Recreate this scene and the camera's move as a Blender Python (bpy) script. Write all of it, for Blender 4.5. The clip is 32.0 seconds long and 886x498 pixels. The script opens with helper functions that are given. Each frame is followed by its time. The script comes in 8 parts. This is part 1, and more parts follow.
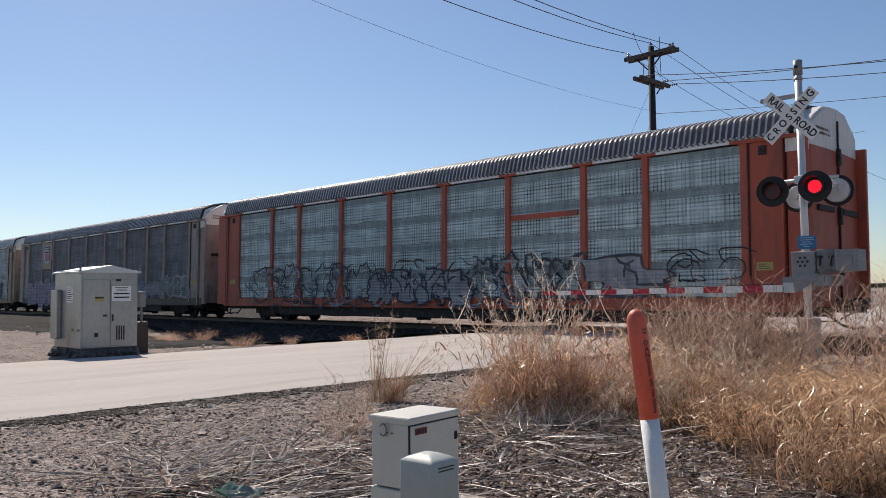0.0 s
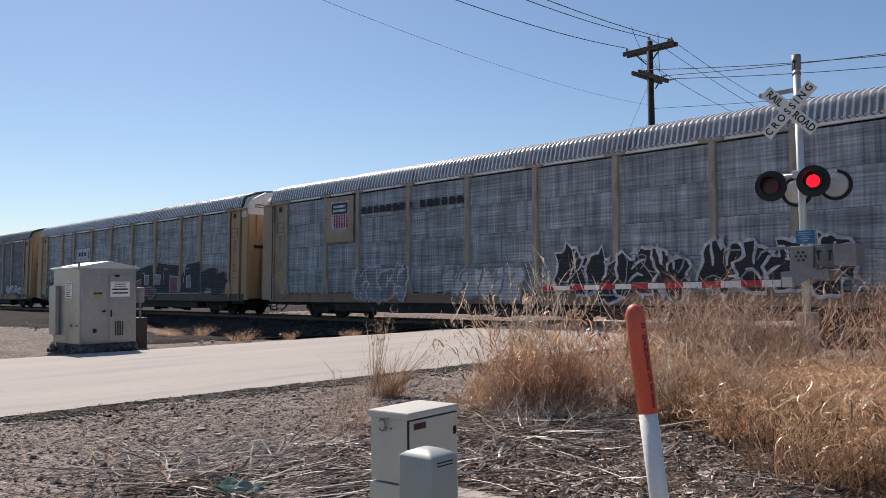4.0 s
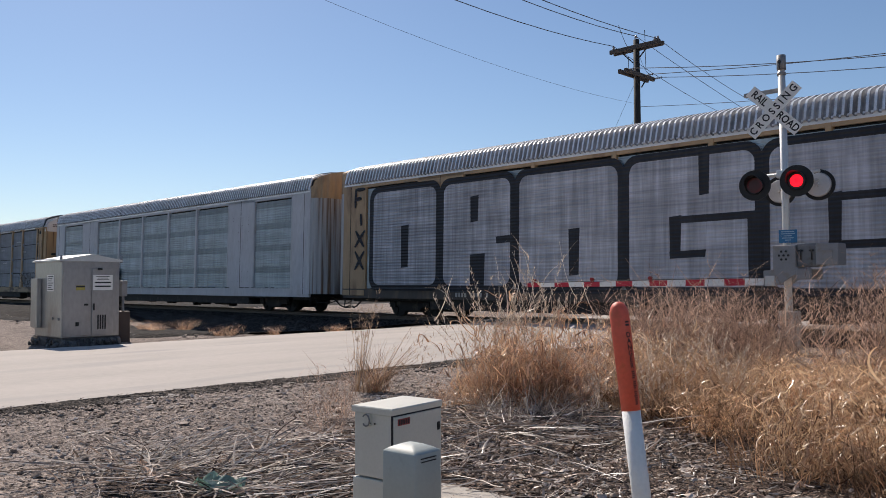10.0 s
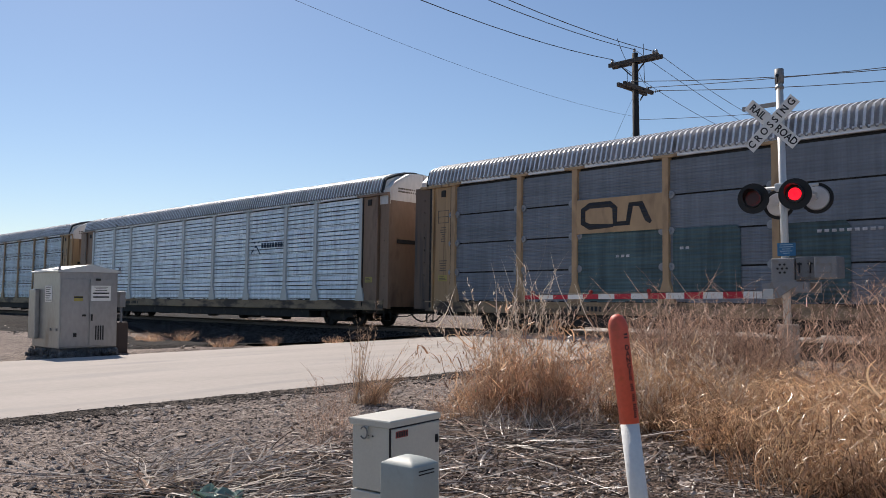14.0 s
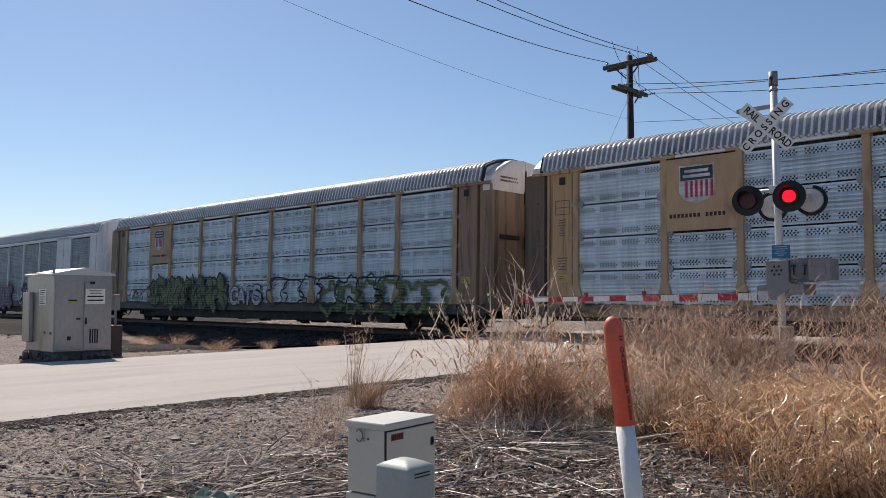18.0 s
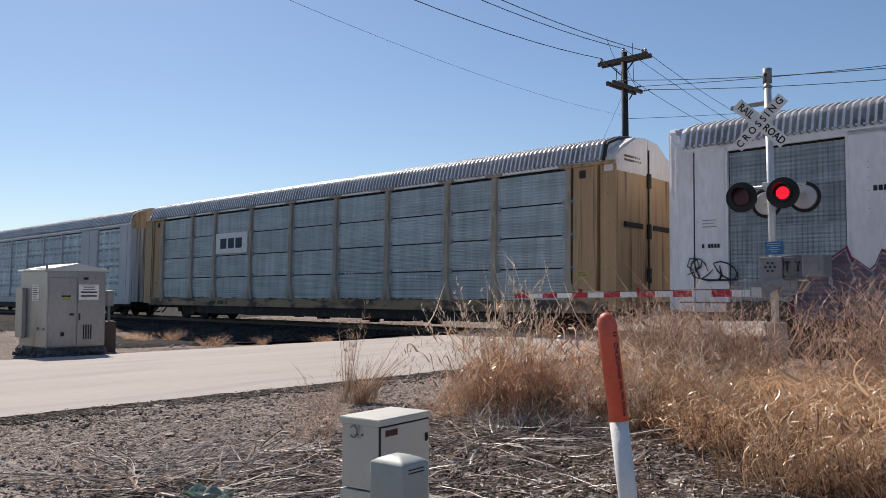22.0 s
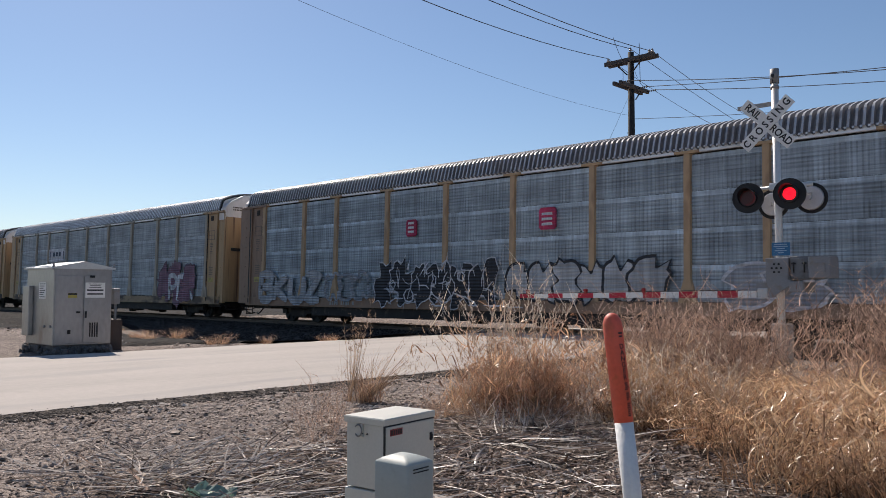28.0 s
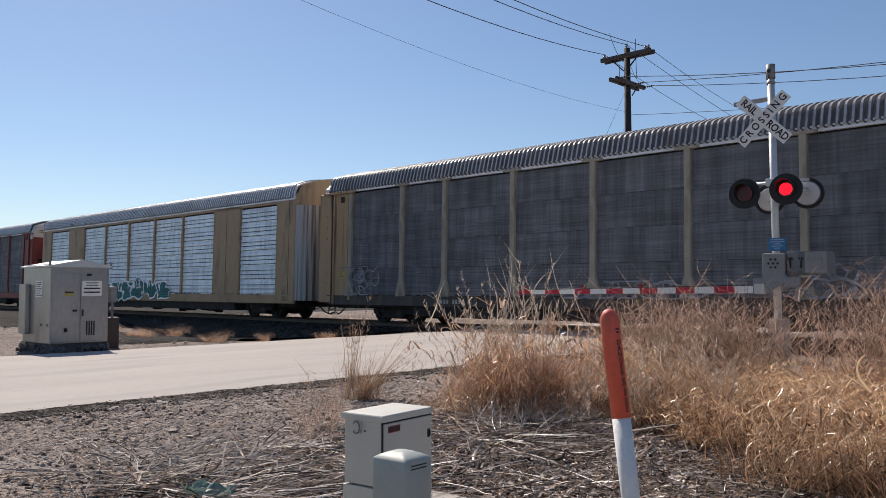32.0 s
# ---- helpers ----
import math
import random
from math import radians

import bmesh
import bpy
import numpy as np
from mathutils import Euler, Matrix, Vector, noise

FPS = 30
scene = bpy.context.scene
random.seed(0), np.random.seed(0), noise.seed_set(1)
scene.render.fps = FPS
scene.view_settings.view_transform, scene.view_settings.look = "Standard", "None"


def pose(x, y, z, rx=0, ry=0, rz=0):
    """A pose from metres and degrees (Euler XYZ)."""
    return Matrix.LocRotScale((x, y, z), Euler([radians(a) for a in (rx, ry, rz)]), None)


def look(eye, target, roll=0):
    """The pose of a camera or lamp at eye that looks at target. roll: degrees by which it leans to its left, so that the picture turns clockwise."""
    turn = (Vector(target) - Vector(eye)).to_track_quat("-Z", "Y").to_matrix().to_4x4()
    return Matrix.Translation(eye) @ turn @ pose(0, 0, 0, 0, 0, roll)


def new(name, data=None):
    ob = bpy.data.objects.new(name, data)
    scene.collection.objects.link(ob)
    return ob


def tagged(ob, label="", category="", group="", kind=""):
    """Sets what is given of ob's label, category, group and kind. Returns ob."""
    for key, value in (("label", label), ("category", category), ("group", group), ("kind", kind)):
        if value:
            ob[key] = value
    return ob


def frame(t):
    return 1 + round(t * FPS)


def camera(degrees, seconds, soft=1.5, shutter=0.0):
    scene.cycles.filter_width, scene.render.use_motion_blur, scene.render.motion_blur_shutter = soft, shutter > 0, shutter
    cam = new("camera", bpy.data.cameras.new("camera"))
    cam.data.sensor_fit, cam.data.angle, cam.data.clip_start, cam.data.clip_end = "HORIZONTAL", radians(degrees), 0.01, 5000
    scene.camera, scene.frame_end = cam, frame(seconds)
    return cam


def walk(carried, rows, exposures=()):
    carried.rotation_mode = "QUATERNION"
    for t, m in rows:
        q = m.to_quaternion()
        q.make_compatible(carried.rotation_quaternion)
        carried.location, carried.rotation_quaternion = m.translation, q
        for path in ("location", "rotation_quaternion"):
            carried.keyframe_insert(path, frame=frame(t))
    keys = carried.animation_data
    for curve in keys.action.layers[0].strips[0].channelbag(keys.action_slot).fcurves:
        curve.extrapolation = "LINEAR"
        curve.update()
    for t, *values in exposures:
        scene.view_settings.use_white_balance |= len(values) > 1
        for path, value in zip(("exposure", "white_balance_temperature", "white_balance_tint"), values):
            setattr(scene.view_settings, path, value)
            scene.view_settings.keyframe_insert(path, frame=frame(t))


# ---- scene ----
from mathutils import Quaternion

# The train runs along +x, the road along y; z = 0 is the rail top and the ground.
EYE = (0.0, 0.0, 1.25)
cam = camera(57.62, 32.0, soft=0.45, shutter=0.03)
# seconds, heading, tilt and lean in degrees
PATH = [
    (0, 45.503, 2.957, -0.606),    (0.5, 45.357, 3.104, -0.593),    (1, 45.275, 3.221, -0.654),
    (1.5, 45.284, 3.269, -0.760),    (2, 45.352, 3.205, -0.849),    (2.5, 45.424, 3.044, -0.888),
    (3, 45.469, 2.848, -0.879),    (3.5, 45.447, 2.656, -0.849),    (5.5, 45.274, 2.529, -0.211),
    (6, 45.252, 2.526, -0.178),    (6.5, 45.246, 2.523, -0.175),    (7, 45.241, 2.511, -0.204),
    (7.5, 45.208, 2.471, -0.235),    (8, 45.139, 2.410, -0.252),    (8.5, 45.004, 2.340, -0.260),
    (9, 44.808, 2.293, -0.256),    (9.5, 44.584, 2.287, -0.248),    (10, 44.381, 2.319, -0.229),
    (10.5, 44.229, 2.384, -0.205),    (11, 44.166, 2.469, -0.177),    (11.5, 44.181, 2.563, -0.149),
    (12, 44.235, 2.664, -0.130),    (12.5, 44.269, 2.781, -0.144),    (13, 44.282, 2.916, -0.144),
    (13.5, 44.299, 3.045, -0.066),    (14, 44.290, 3.166, -0.031),    (14.5, 44.287, 3.292, -0.051),
    (16.5, 44.195, 3.291, -0.066),    (17, 44.120, 3.284, -0.088),    (17.5, 44.047, 3.298, -0.088),
    (18, 43.949, 3.345, -0.136),    (18.5, 43.836, 3.386, -0.162),    (19, 43.701, 3.378, -0.146),
    (19.5, 43.576, 3.318, -0.092),    (20, 43.489, 3.219, -0.008),    (20.5, 43.461, 3.123, 0.053),
    (21, 43.477, 3.063, 0.032),    (21.5, 43.496, 3.053, -0.066),    (22, 43.556, 3.066, -0.081),
    (22.5, 43.661, 3.094, -0.034),    (23, 43.761, 3.106, -0.045),    (23.5, 43.910, 3.100, -0.031),
    (24, 44.086, 3.069, 0.010),    (24.5, 44.218, 3.062, 0.036),    (25, 44.271, 3.068, 0.111),
    (25.5, 44.257, 3.084, 0.187),    (27.5, 43.965, 3.084, 0.210),    (28, 43.949, 3.039, 0.184),
    (28.5, 43.944, 3.000, 0.139),    (29, 43.946, 2.967, 0.121),    (29.5, 43.937, 2.947, 0.079),
    (30, 43.886, 2.919, 0.019),    (30.5, 43.824, 2.889, -0.037),    (31, 43.789, 2.871, -0.074),
    (31.5, 43.755, 2.833, -0.091),    (32, 43.738, 2.806, -0.064),
]
walk(cam, [(t, pose(*EYE, 0, 0, yaw) @ pose(0, 0, 0, 90 + tilt) @ pose(0, 0, 0, 0, 0, lean)) for t, yaw, tilt, lean in PATH], exposures=[(0.0, 0.16, 6400, 12.0), (32.0, 0.16, 6400, 12.0)])

# ---- light ----
SUN_AZ, SUN_EL = 160.0, 43.0  # degrees from +x, counter-clockwise; above the horizon
world = bpy.data.worlds.new("world")
scene.world = world
world.use_nodes = True
sky = world.node_tree.nodes.new("ShaderNodeTexSky")
sky.sky_type, sky.sun_disc = "NISHITA", False
sky.sun_elevation, sky.sun_rotation = radians(SUN_EL), radians(90 - SUN_AZ)
sky.air_density, sky.dust_density, sky.ozone_density = 1.0, 0.27, 3.5
world.node_tree.links.new(sky.outputs[0], world.node_tree.nodes["Background"].inputs[0])
world.node_tree.nodes["Background"].inputs[1].default_value = 0.085
sun = new("sun", bpy.data.lights.new("sun", "SUN"))
sun.data.energy, sun.data.angle, sun.data.color = 4.7, radians(0.55), (1.0, 0.90, 0.78)
sun.matrix_world = look((60 * math.cos(radians(SUN_AZ)), 60 * math.sin(radians(SUN_AZ)), 60 * math.tan(radians(SUN_EL))), (0, 0, 0))
scene.view_settings.exposure = 0.16

# ---- materials ----


def mat(name, base, rough=0.6, metal=0.0, scale=3.0, vary=0.25, fine=60.0, bump=0.15, dirt=None, stretch=(1, 1, 1), jitter=0.0, glow=0.0, dirt_at=0.55):
    """A painted, metal or earthy surface: tone variation at two scales, relief, and stains of another colour."""
    m = bpy.data.materials.new(name)
    m.use_nodes = True
    nt = m.node_tree
    N, L = nt.nodes, nt.links
    b = N["Principled BSDF"]
    b.inputs["Roughness"].default_value, b.inputs["Metallic"].default_value = rough, metal
    tc, mp = N.new("ShaderNodeTexCoord"), N.new("ShaderNodeMapping")
    mp.inputs["Scale"].default_value = stretch
    L.new(tc.outputs["Object"], mp.inputs["Vector"])
    n1, n2 = N.new("ShaderNodeTexNoise"), N.new("ShaderNodeTexNoise")
    for n, s in ((n1, scale), (n2, fine)):
        n.inputs["Scale"].default_value, n.inputs["Detail"].default_value = s, 5
        L.new(mp.outputs[0], n.inputs["Vector"])
    add = N.new("ShaderNodeMath")
    add.operation = "ADD"
    L.new(n1.outputs[0], add.inputs[0])
    L.new(n2.outputs[0], add.inputs[1])
    rm = N.new("ShaderNodeMapRange")
    rm.inputs[1].default_value, rm.inputs[2].default_value = 0.6, 1.4
    rm.inputs[3].default_value, rm.inputs[4].default_value = 1 - vary, 1 + vary
    L.new(add.outputs[0], rm.inputs[0])
    hsv = N.new("ShaderNodeHueSaturation")
    hsv.inputs["Color"].default_value = (*base, 1)
    if jitter:
        oi, jm = N.new("ShaderNodeObjectInfo"), N.new("ShaderNodeMapRange")
        jm.inputs[3].default_value, jm.inputs[4].default_value = 1 - jitter, 1 + jitter
        L.new(oi.outputs["Random"], jm.inputs[0])
        mul = N.new("ShaderNodeMath")
        mul.operation = "MULTIPLY"
        L.new(rm.outputs[0], mul.inputs[0])
        L.new(jm.outputs[0], mul.inputs[1])
        L.new(mul.outputs[0], hsv.inputs["Value"])
    else:
        L.new(rm.outputs[0], hsv.inputs["Value"])
    out = hsv.outputs[0]
    if dirt:
        n3, ramp, mix = N.new("ShaderNodeTexNoise"), N.new("ShaderNodeMapRange"), N.new("ShaderNodeMix")
        n3.inputs["Scale"].default_value, n3.inputs["Detail"].default_value = scale * 1.7, 7
        L.new(mp.outputs[0], n3.inputs["Vector"])
        ramp.inputs[1].default_value, ramp.inputs[2].default_value = dirt_at, dirt_at + 0.15
        L.new(n3.outputs[0], ramp.inputs[0])
        mix.data_type = "RGBA"
        mix.inputs[7].default_value = (*dirt, 1)
        L.new(ramp.outputs[0], mix.inputs[0])
        L.new(out, mix.inputs[6])
        out = mix.outputs[2]
    L.new(out, b.inputs["Base Color"])
    if bump:
        bp = N.new("ShaderNodeBump")
        bp.inputs["Strength"].default_value, bp.inputs["Distance"].default_value = bump, 0.02
        L.new(n2.outputs[0], bp.inputs["Height"])
        L.new(bp.outputs[0], b.inputs["Normal"])
    if glow:
        b.inputs["Emission Color"].default_value, b.inputs["Emission Strength"].default_value = (*base, 1), glow
    return m


def gravel(name, dark, light, cell=42.0, coarse=13.0, patch=0.5, patch_scale=0.8, bump=1.0):
    """Stony ground: cells of single tones at two sizes, worn into darker and paler patches."""
    m = bpy.data.materials.new(name)
    m.use_nodes = True
    N, L = m.node_tree.nodes, m.node_tree.links
    b = N["Principled BSDF"]
    b.inputs["Roughness"].default_value = 0.95
    b.inputs["Specular IOR Level"].default_value = 0.15
    tc = N.new("ShaderNodeTexCoord")
    warp = N.new("ShaderNodeTexNoise")
    warp.inputs["Scale"].default_value = 30.0
    mixv = N.new("ShaderNodeVectorMath")
    mixv.operation = "MULTIPLY_ADD"
    mixv.inputs[1].default_value = (0.03, 0.03, 0.03)
    L.new(tc.outputs["Object"], warp.inputs["Vector"])
    L.new(warp.outputs["Color"], mixv.inputs[0])
    L.new(tc.outputs["Object"], mixv.inputs[2])
    cells = []
    for s in (cell, coarse):
        v = N.new("ShaderNodeTexVoronoi")
        v.inputs["Scale"].default_value = s
        L.new(mixv.outputs[0], v.inputs["Vector"])
        bw = N.new("ShaderNodeSeparateColor")
        L.new(v.outputs["Color"], bw.inputs[0])
        cells.append((v, bw))
    n1, n2 = N.new("ShaderNodeTexNoise"), N.new("ShaderNodeTexNoise")
    n1.inputs["Scale"].default_value, n1.inputs["Detail"].default_value = patch_scale, 6
    n2.inputs["Scale"].default_value, n2.inputs["Detail"].default_value = 9.0, 6
    for n in (n1, n2):
        L.new(tc.outputs["Object"], n.inputs["Vector"])

    def op(kind, a, c, v=None):
        x = N.new("ShaderNodeMath")
        x.operation = kind
        L.new(a, x.inputs[0])
        if v is None:
            L.new(c, x.inputs[1])
        else:
            x.inputs[1].default_value = v
        return x.outputs[0]
    t = op("MULTIPLY", cells[0][1].outputs[0], None, 0.55)
    t = op("ADD", t, op("MULTIPLY", cells[1][1].outputs[0], None, 0.25))
    t = op("ADD", t, op("MULTIPLY", n2.outputs[0], None, 0.5))
    t = op("ADD", t, op("MULTIPLY", n1.outputs[0], None, patch))
    r = N.new("ShaderNodeMapRange")
    r.inputs[1].default_value, r.inputs[2].default_value = 0.5 + patch * 0.35, 1.05 + patch * 0.65
    L.new(t, r.inputs[0])
    mix = N.new("ShaderNodeMix")
    mix.data_type = "RGBA"
    mix.inputs[6].default_value, mix.inputs[7].default_value = (*dark, 1), (*light, 1)
    L.new(r.outputs[0], mix.inputs[0])
    L.new(mix.outputs[2], b.inputs["Base Color"])
    bp = N.new("ShaderNodeBump")
    bp.inputs["Strength"].default_value, bp.inputs["Distance"].default_value = bump, 0.02
    h = op("SUBTRACT", n2.outputs[0], op("MULTIPLY", cells[0][0].outputs["Distance"], None, 1.2))
    h = op("SUBTRACT", h, op("MULTIPLY", cells[1][0].outputs["Distance"], None, 1.4))
    L.new(h, bp.inputs["Height"])
    L.new(bp.outputs[0], b.inputs["Normal"])
    return m


ASPHALT = mat("pale asphalt", (0.42, 0.375, 0.335), 0.9, scale=0.9, vary=0.16, fine=45, bump=0.3, dirt=(0.35, 0.32, 0.295), stretch=(1, 0.16, 1))
EARTH = gravel("dry stony earth", (0.12, 0.095, 0.082), (0.52, 0.43, 0.368), 55.0, 17.0, 0.5, 0.8, 0.7)
CRUMBLE = gravel("crumbled asphalt with lip shade", (0.012, 0.010, 0.009), (0.20, 0.165, 0.14), 38.0, 12.0, 0.6, 2.5, 1.0)
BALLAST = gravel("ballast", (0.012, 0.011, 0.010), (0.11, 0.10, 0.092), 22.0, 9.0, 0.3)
STEEL = mat("worn rail steel", (0.12, 0.09, 0.075), 0.55, 0.5, dirt=(0.12, 0.07, 0.04))
TIE = mat("weathered tie wood", (0.09, 0.07, 0.055), 0.9, scale=5, vary=0.4)
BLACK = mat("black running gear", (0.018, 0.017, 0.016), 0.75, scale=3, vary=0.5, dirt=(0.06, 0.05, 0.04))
ROOF = mat("galvanised roof", (0.80, 0.80, 0.81), 0.40, 0.3, scale=0.6, vary=0.12, fine=8, bump=0.04, dirt=(0.55, 0.53, 0.50))
# two trough colours that paint in the shade between roof ribs
TROUGHSHADE = mat("shade-toned roof troughs", (0.15, 0.145, 0.15), 0.7, 0.0, scale=0.8, vary=0.25, fine=8, bump=0.04, dirt=(0.12, 0.11, 0.10))
PALETROUGHSHADE = mat("paler shade-toned roof troughs", (0.34, 0.33, 0.335), 0.6, 0.1, scale=0.8, vary=0.25, fine=8, bump=0.04, dirt=(0.14, 0.13, 0.12))
ALU = mat("silver-painted steel", (0.52, 0.53, 0.53), 0.45, 0.5, scale=2, vary=0.12)
WHITE = mat("white paint", (0.78, 0.77, 0.74), 0.5, scale=3, vary=0.08, dirt=(0.55, 0.52, 0.47), dirt_at=0.62)
LETTER = mat("black lettering", (0.02, 0.02, 0.022), 0.6)
RED = mat("red sheeting", (0.46, 0.012, 0.035), 0.5, vary=0.15)
LAMPBLACK = mat("matt black hood", (0.012, 0.012, 0.013), 0.6, vary=0.2)
ORANGE = mat("faded orange plastic", (0.70, 0.115, 0.065), 0.5, scale=8, vary=0.12, dirt=(0.55, 0.11, 0.05))
BEIGE = mat("beige enamel", (0.56, 0.54, 0.47), 0.5, scale=4, vary=0.07, fine=90, bump=0.05, dirt=(0.42, 0.39, 0.32), dirt_at=0.64)
PEDESTAL = mat("pale green-grey plastic", (0.37, 0.40, 0.37), 0.55, scale=5, vary=0.07, bump=0.05, dirt=(0.27, 0.28, 0.25), dirt_at=0.64)
CASE = mat("dull aluminium case", (0.34, 0.335, 0.335), 0.36, 0.8, scale=1.1, vary=0.16, fine=14, bump=0.05, dirt=(0.26, 0.235, 0.21), dirt_at=0.56, stretch=(1, 1, 0.5))
CONCRETE = mat("concrete", (0.42, 0.38, 0.33), 0.9, scale=4, vary=0.2, bump=0.4)
POLEWOOD = mat("dark pole wood", (0.022, 0.020, 0.020), 0.85, scale=4, vary=0.3, stretch=(1, 1, 0.1))
WIRE = mat("wire", (0.03, 0.03, 0.035), 0.6, vary=0.1, bump=0)
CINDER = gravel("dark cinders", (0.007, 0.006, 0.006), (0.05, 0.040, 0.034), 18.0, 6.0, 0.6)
FARGRAVEL = gravel("dull far gravel", (0.03, 0.028, 0.022), (0.40, 0.36, 0.30), 9.0, 3.5, 0.5)
MULCH = gravel("dark rotted mulch", (0.018, 0.013, 0.010), (0.28, 0.20, 0.155), 55.0, 17.0, 0.5)
BLUE = mat("blue sign", (0.03, 0.16, 0.32), 0.5, vary=0.1)
FARLAND = mat("far scrub", (0.075, 0.08, 0.045), 0.9, scale=0.05, vary=0.4, bump=0)

# ---- mesh helpers ----


def box(bm, x0, x1, y0, y1, z0, z1, bevel=0.0):
    v = [bm.verts.new(p) for p in ((x0, y0, z0), (x1, y0, z0), (x1, y1, z0), (x0, y1, z0), (x0, y0, z1), (x1, y0, z1), (x1, y1, z1), (x0, y1, z1))]
    f = [bm.faces.new([v[i] for i in q]) for q in ((3, 2, 1, 0), (4, 5, 6, 7), (0, 1, 5, 4), (1, 2, 6, 5), (2, 3, 7, 6), (3, 0, 4, 7))]
    if bevel:
        edges = list({e for q in f for e in q.edges})
        bmesh.ops.bevel(bm, geom=edges, offset=bevel, segments=2, affect="EDGES", profile=0.5)


def tube(bm, a, b, r0, r1=None, n=12, caps=True):
    a, b = Vector(a), Vector(b)
    r1 = r0 if r1 is None else r1
    q = (b - a).to_track_quat("Z", "Y")
    rings = []
    for p, r in ((a, r0), (b, r1)):
        rings.append([bm.verts.new(p + q @ Vector((r * math.cos(2 * math.pi * i / n), r * math.sin(2 * math.pi * i / n), 0))) for i in range(n)])
    for i in range(n):
        bm.faces.new((rings[0][i], rings[0][(i + 1) % n], rings[1][(i + 1) % n], rings[1][i])).smooth = True
    if caps:
        bm.faces.new(rings[0][::-1])
        bm.faces.new(rings[1])


def sweep(bm, rings, closed=True, caps=True):
    """Skins rings of equal length."""
    rows = [[bm.verts.new(p) for p in r] for r in rings]
    n = len(rows[0])
    for a, b in zip(rows, rows[1:]):
        for i in range(n if closed else n - 1):
            bm.faces.new((a[i], a[(i + 1) % n], b[(i + 1) % n], b[i]))
    if caps and closed:
        bm.faces.new(rows[0][::-1])
        bm.faces.new(rows[-1])
    return rows


def mesh_of(name, bm, material):
    bmesh.ops.recalc_face_normals(bm, faces=bm.faces)
    me = bpy.data.meshes.new(name)
    bm.to_mesh(me)
    bm.free()
    if material:
        me.materials.append(material)
    return me


def part(name, bm, material, parent=None, label="", at=None):
    """One mesh object out of a bmesh (or a ready mesh), under a thing or a part."""
    me = bm if isinstance(bm, bpy.types.Mesh) else mesh_of(name, bm, material)
    ob = new(name, me)
    ob.parent = parent
    if at is not None:
        ob.matrix_basis = at
    if isinstance(bm, bpy.types.Mesh) and material and me.materials and me.materials[0] != material:
        ob.material_slots[0].link = "OBJECT"
        ob.material_slots[0].material = material
    if label:
        ob["label"] = label
    return ob


def thing(name, at, label, category, group="", kind=""):
    ob = new(name)
    ob.matrix_basis = at
    ob.empty_display_size = 0.2
    return tagged(ob, label, category, group, kind)


def words(name, text, size, material, parent, at, bold=0.0, depth=0.003, label="", squeeze=1.0):
    """Flat lettering in the built-in font, centred, as a mesh in its own xy plane."""
    cu = bpy.data.curves.new(name, "FONT")
    cu.body, cu.size, cu.align_x, cu.align_y, cu.offset, cu.extrude, cu.resolution_u = text, size, "CENTER", "CENTER", bold, depth, 3
    tmp = bpy.data.objects.new(name, cu)
    me = bpy.data.meshes.new_from_object(tmp)
    bpy.data.objects.remove(tmp)
    me.transform(Matrix.Diagonal((squeeze, 1, 1, 1)))
    me.materials.clear()
    me.materials.append(material)
    return part(name, me, None, parent, label, at)


# ---- ground, road and track ----
TRACK_Y = 20.57
ROAD_X0, ROAD_X1 = -16.7, -8.95


def rough(x, y):
    return 0.05 * noise.noise((x * 0.35, y * 0.35, 0.3)) + 0.025 * noise.noise((x * 1.7, y * 1.7, 4.1)) + 0.012 * noise.noise((x * 6, y * 6, 7.7))


def ramp(v):
    v = min(1.0, max(0.0, v))
    return v * v * (3 - 2 * v)


def ground_z(x, y):
    """Height of the bare ground: level with the rail top by the crossing, a drainage ditch before the track beyond the road."""
    z = -0.06 + rough(x, y)
    if ROAD_X0 - 0.6 < x < ROAD_X1 + 0.5:
        z = min(z, -0.09 if x < ROAD_X1 - 0.2 else -0.075)
    d = abs(y - TRACK_Y)
    if d < 3.2:
        z = min(z, -0.24)
    elif d < 4.4 and (x < ROAD_X0 - 1 or x > ROAD_X1 + 1):
        z -= 0.10
    if y < TRACK_Y:
        z -= 0.68 * ramp((y - 10.7) / 1.4) * ramp((ROAD_X0 - 0.8 - x) / 1.2) * ramp((x + 40) / 6)
    return z


def build_ground():
    def steps(lo, hi, fine_lo, fine_hi, d):
        out, x = [], fine_lo
        while x < fine_hi:
            out.append(x)
            x += d
        s = d
        while x < hi:
            out.append(x)
            s *= 1.35
            x += s
        out.append(hi)
        x, s, low = fine_lo, d, []
        while x > lo:
            s *= 1.35
            x -= s
            low.append(x)
        low[-1] = lo
        return low[::-1] + out
    xs, ys = steps(-2600, 2600, -22, 3, 0.11), steps(-2600, 2600, -1, 24, 0.11)
    verts = [(x, y, ground_z(x, y) if -40 < x < 30 and -10 < y < 40 else -0.3) for y in ys for x in xs]
    n = len(xs)
    faces = [(j * n + i, j * n + i + 1, (j + 1) * n + i + 1, (j + 1) * n + i) for j in range(len(ys) - 1) for i in range(n - 1)]
    me = bpy.data.meshes.new("ground")
    me.from_pydata(verts, [], faces)
    me.materials.append(EARTH)
    for p in me.polygons:
        p.use_smooth = True
    return tagged(new("ground", me), "dry stony brown earth with pale pebbles and litter", "ground", kind="structure")


build_ground()


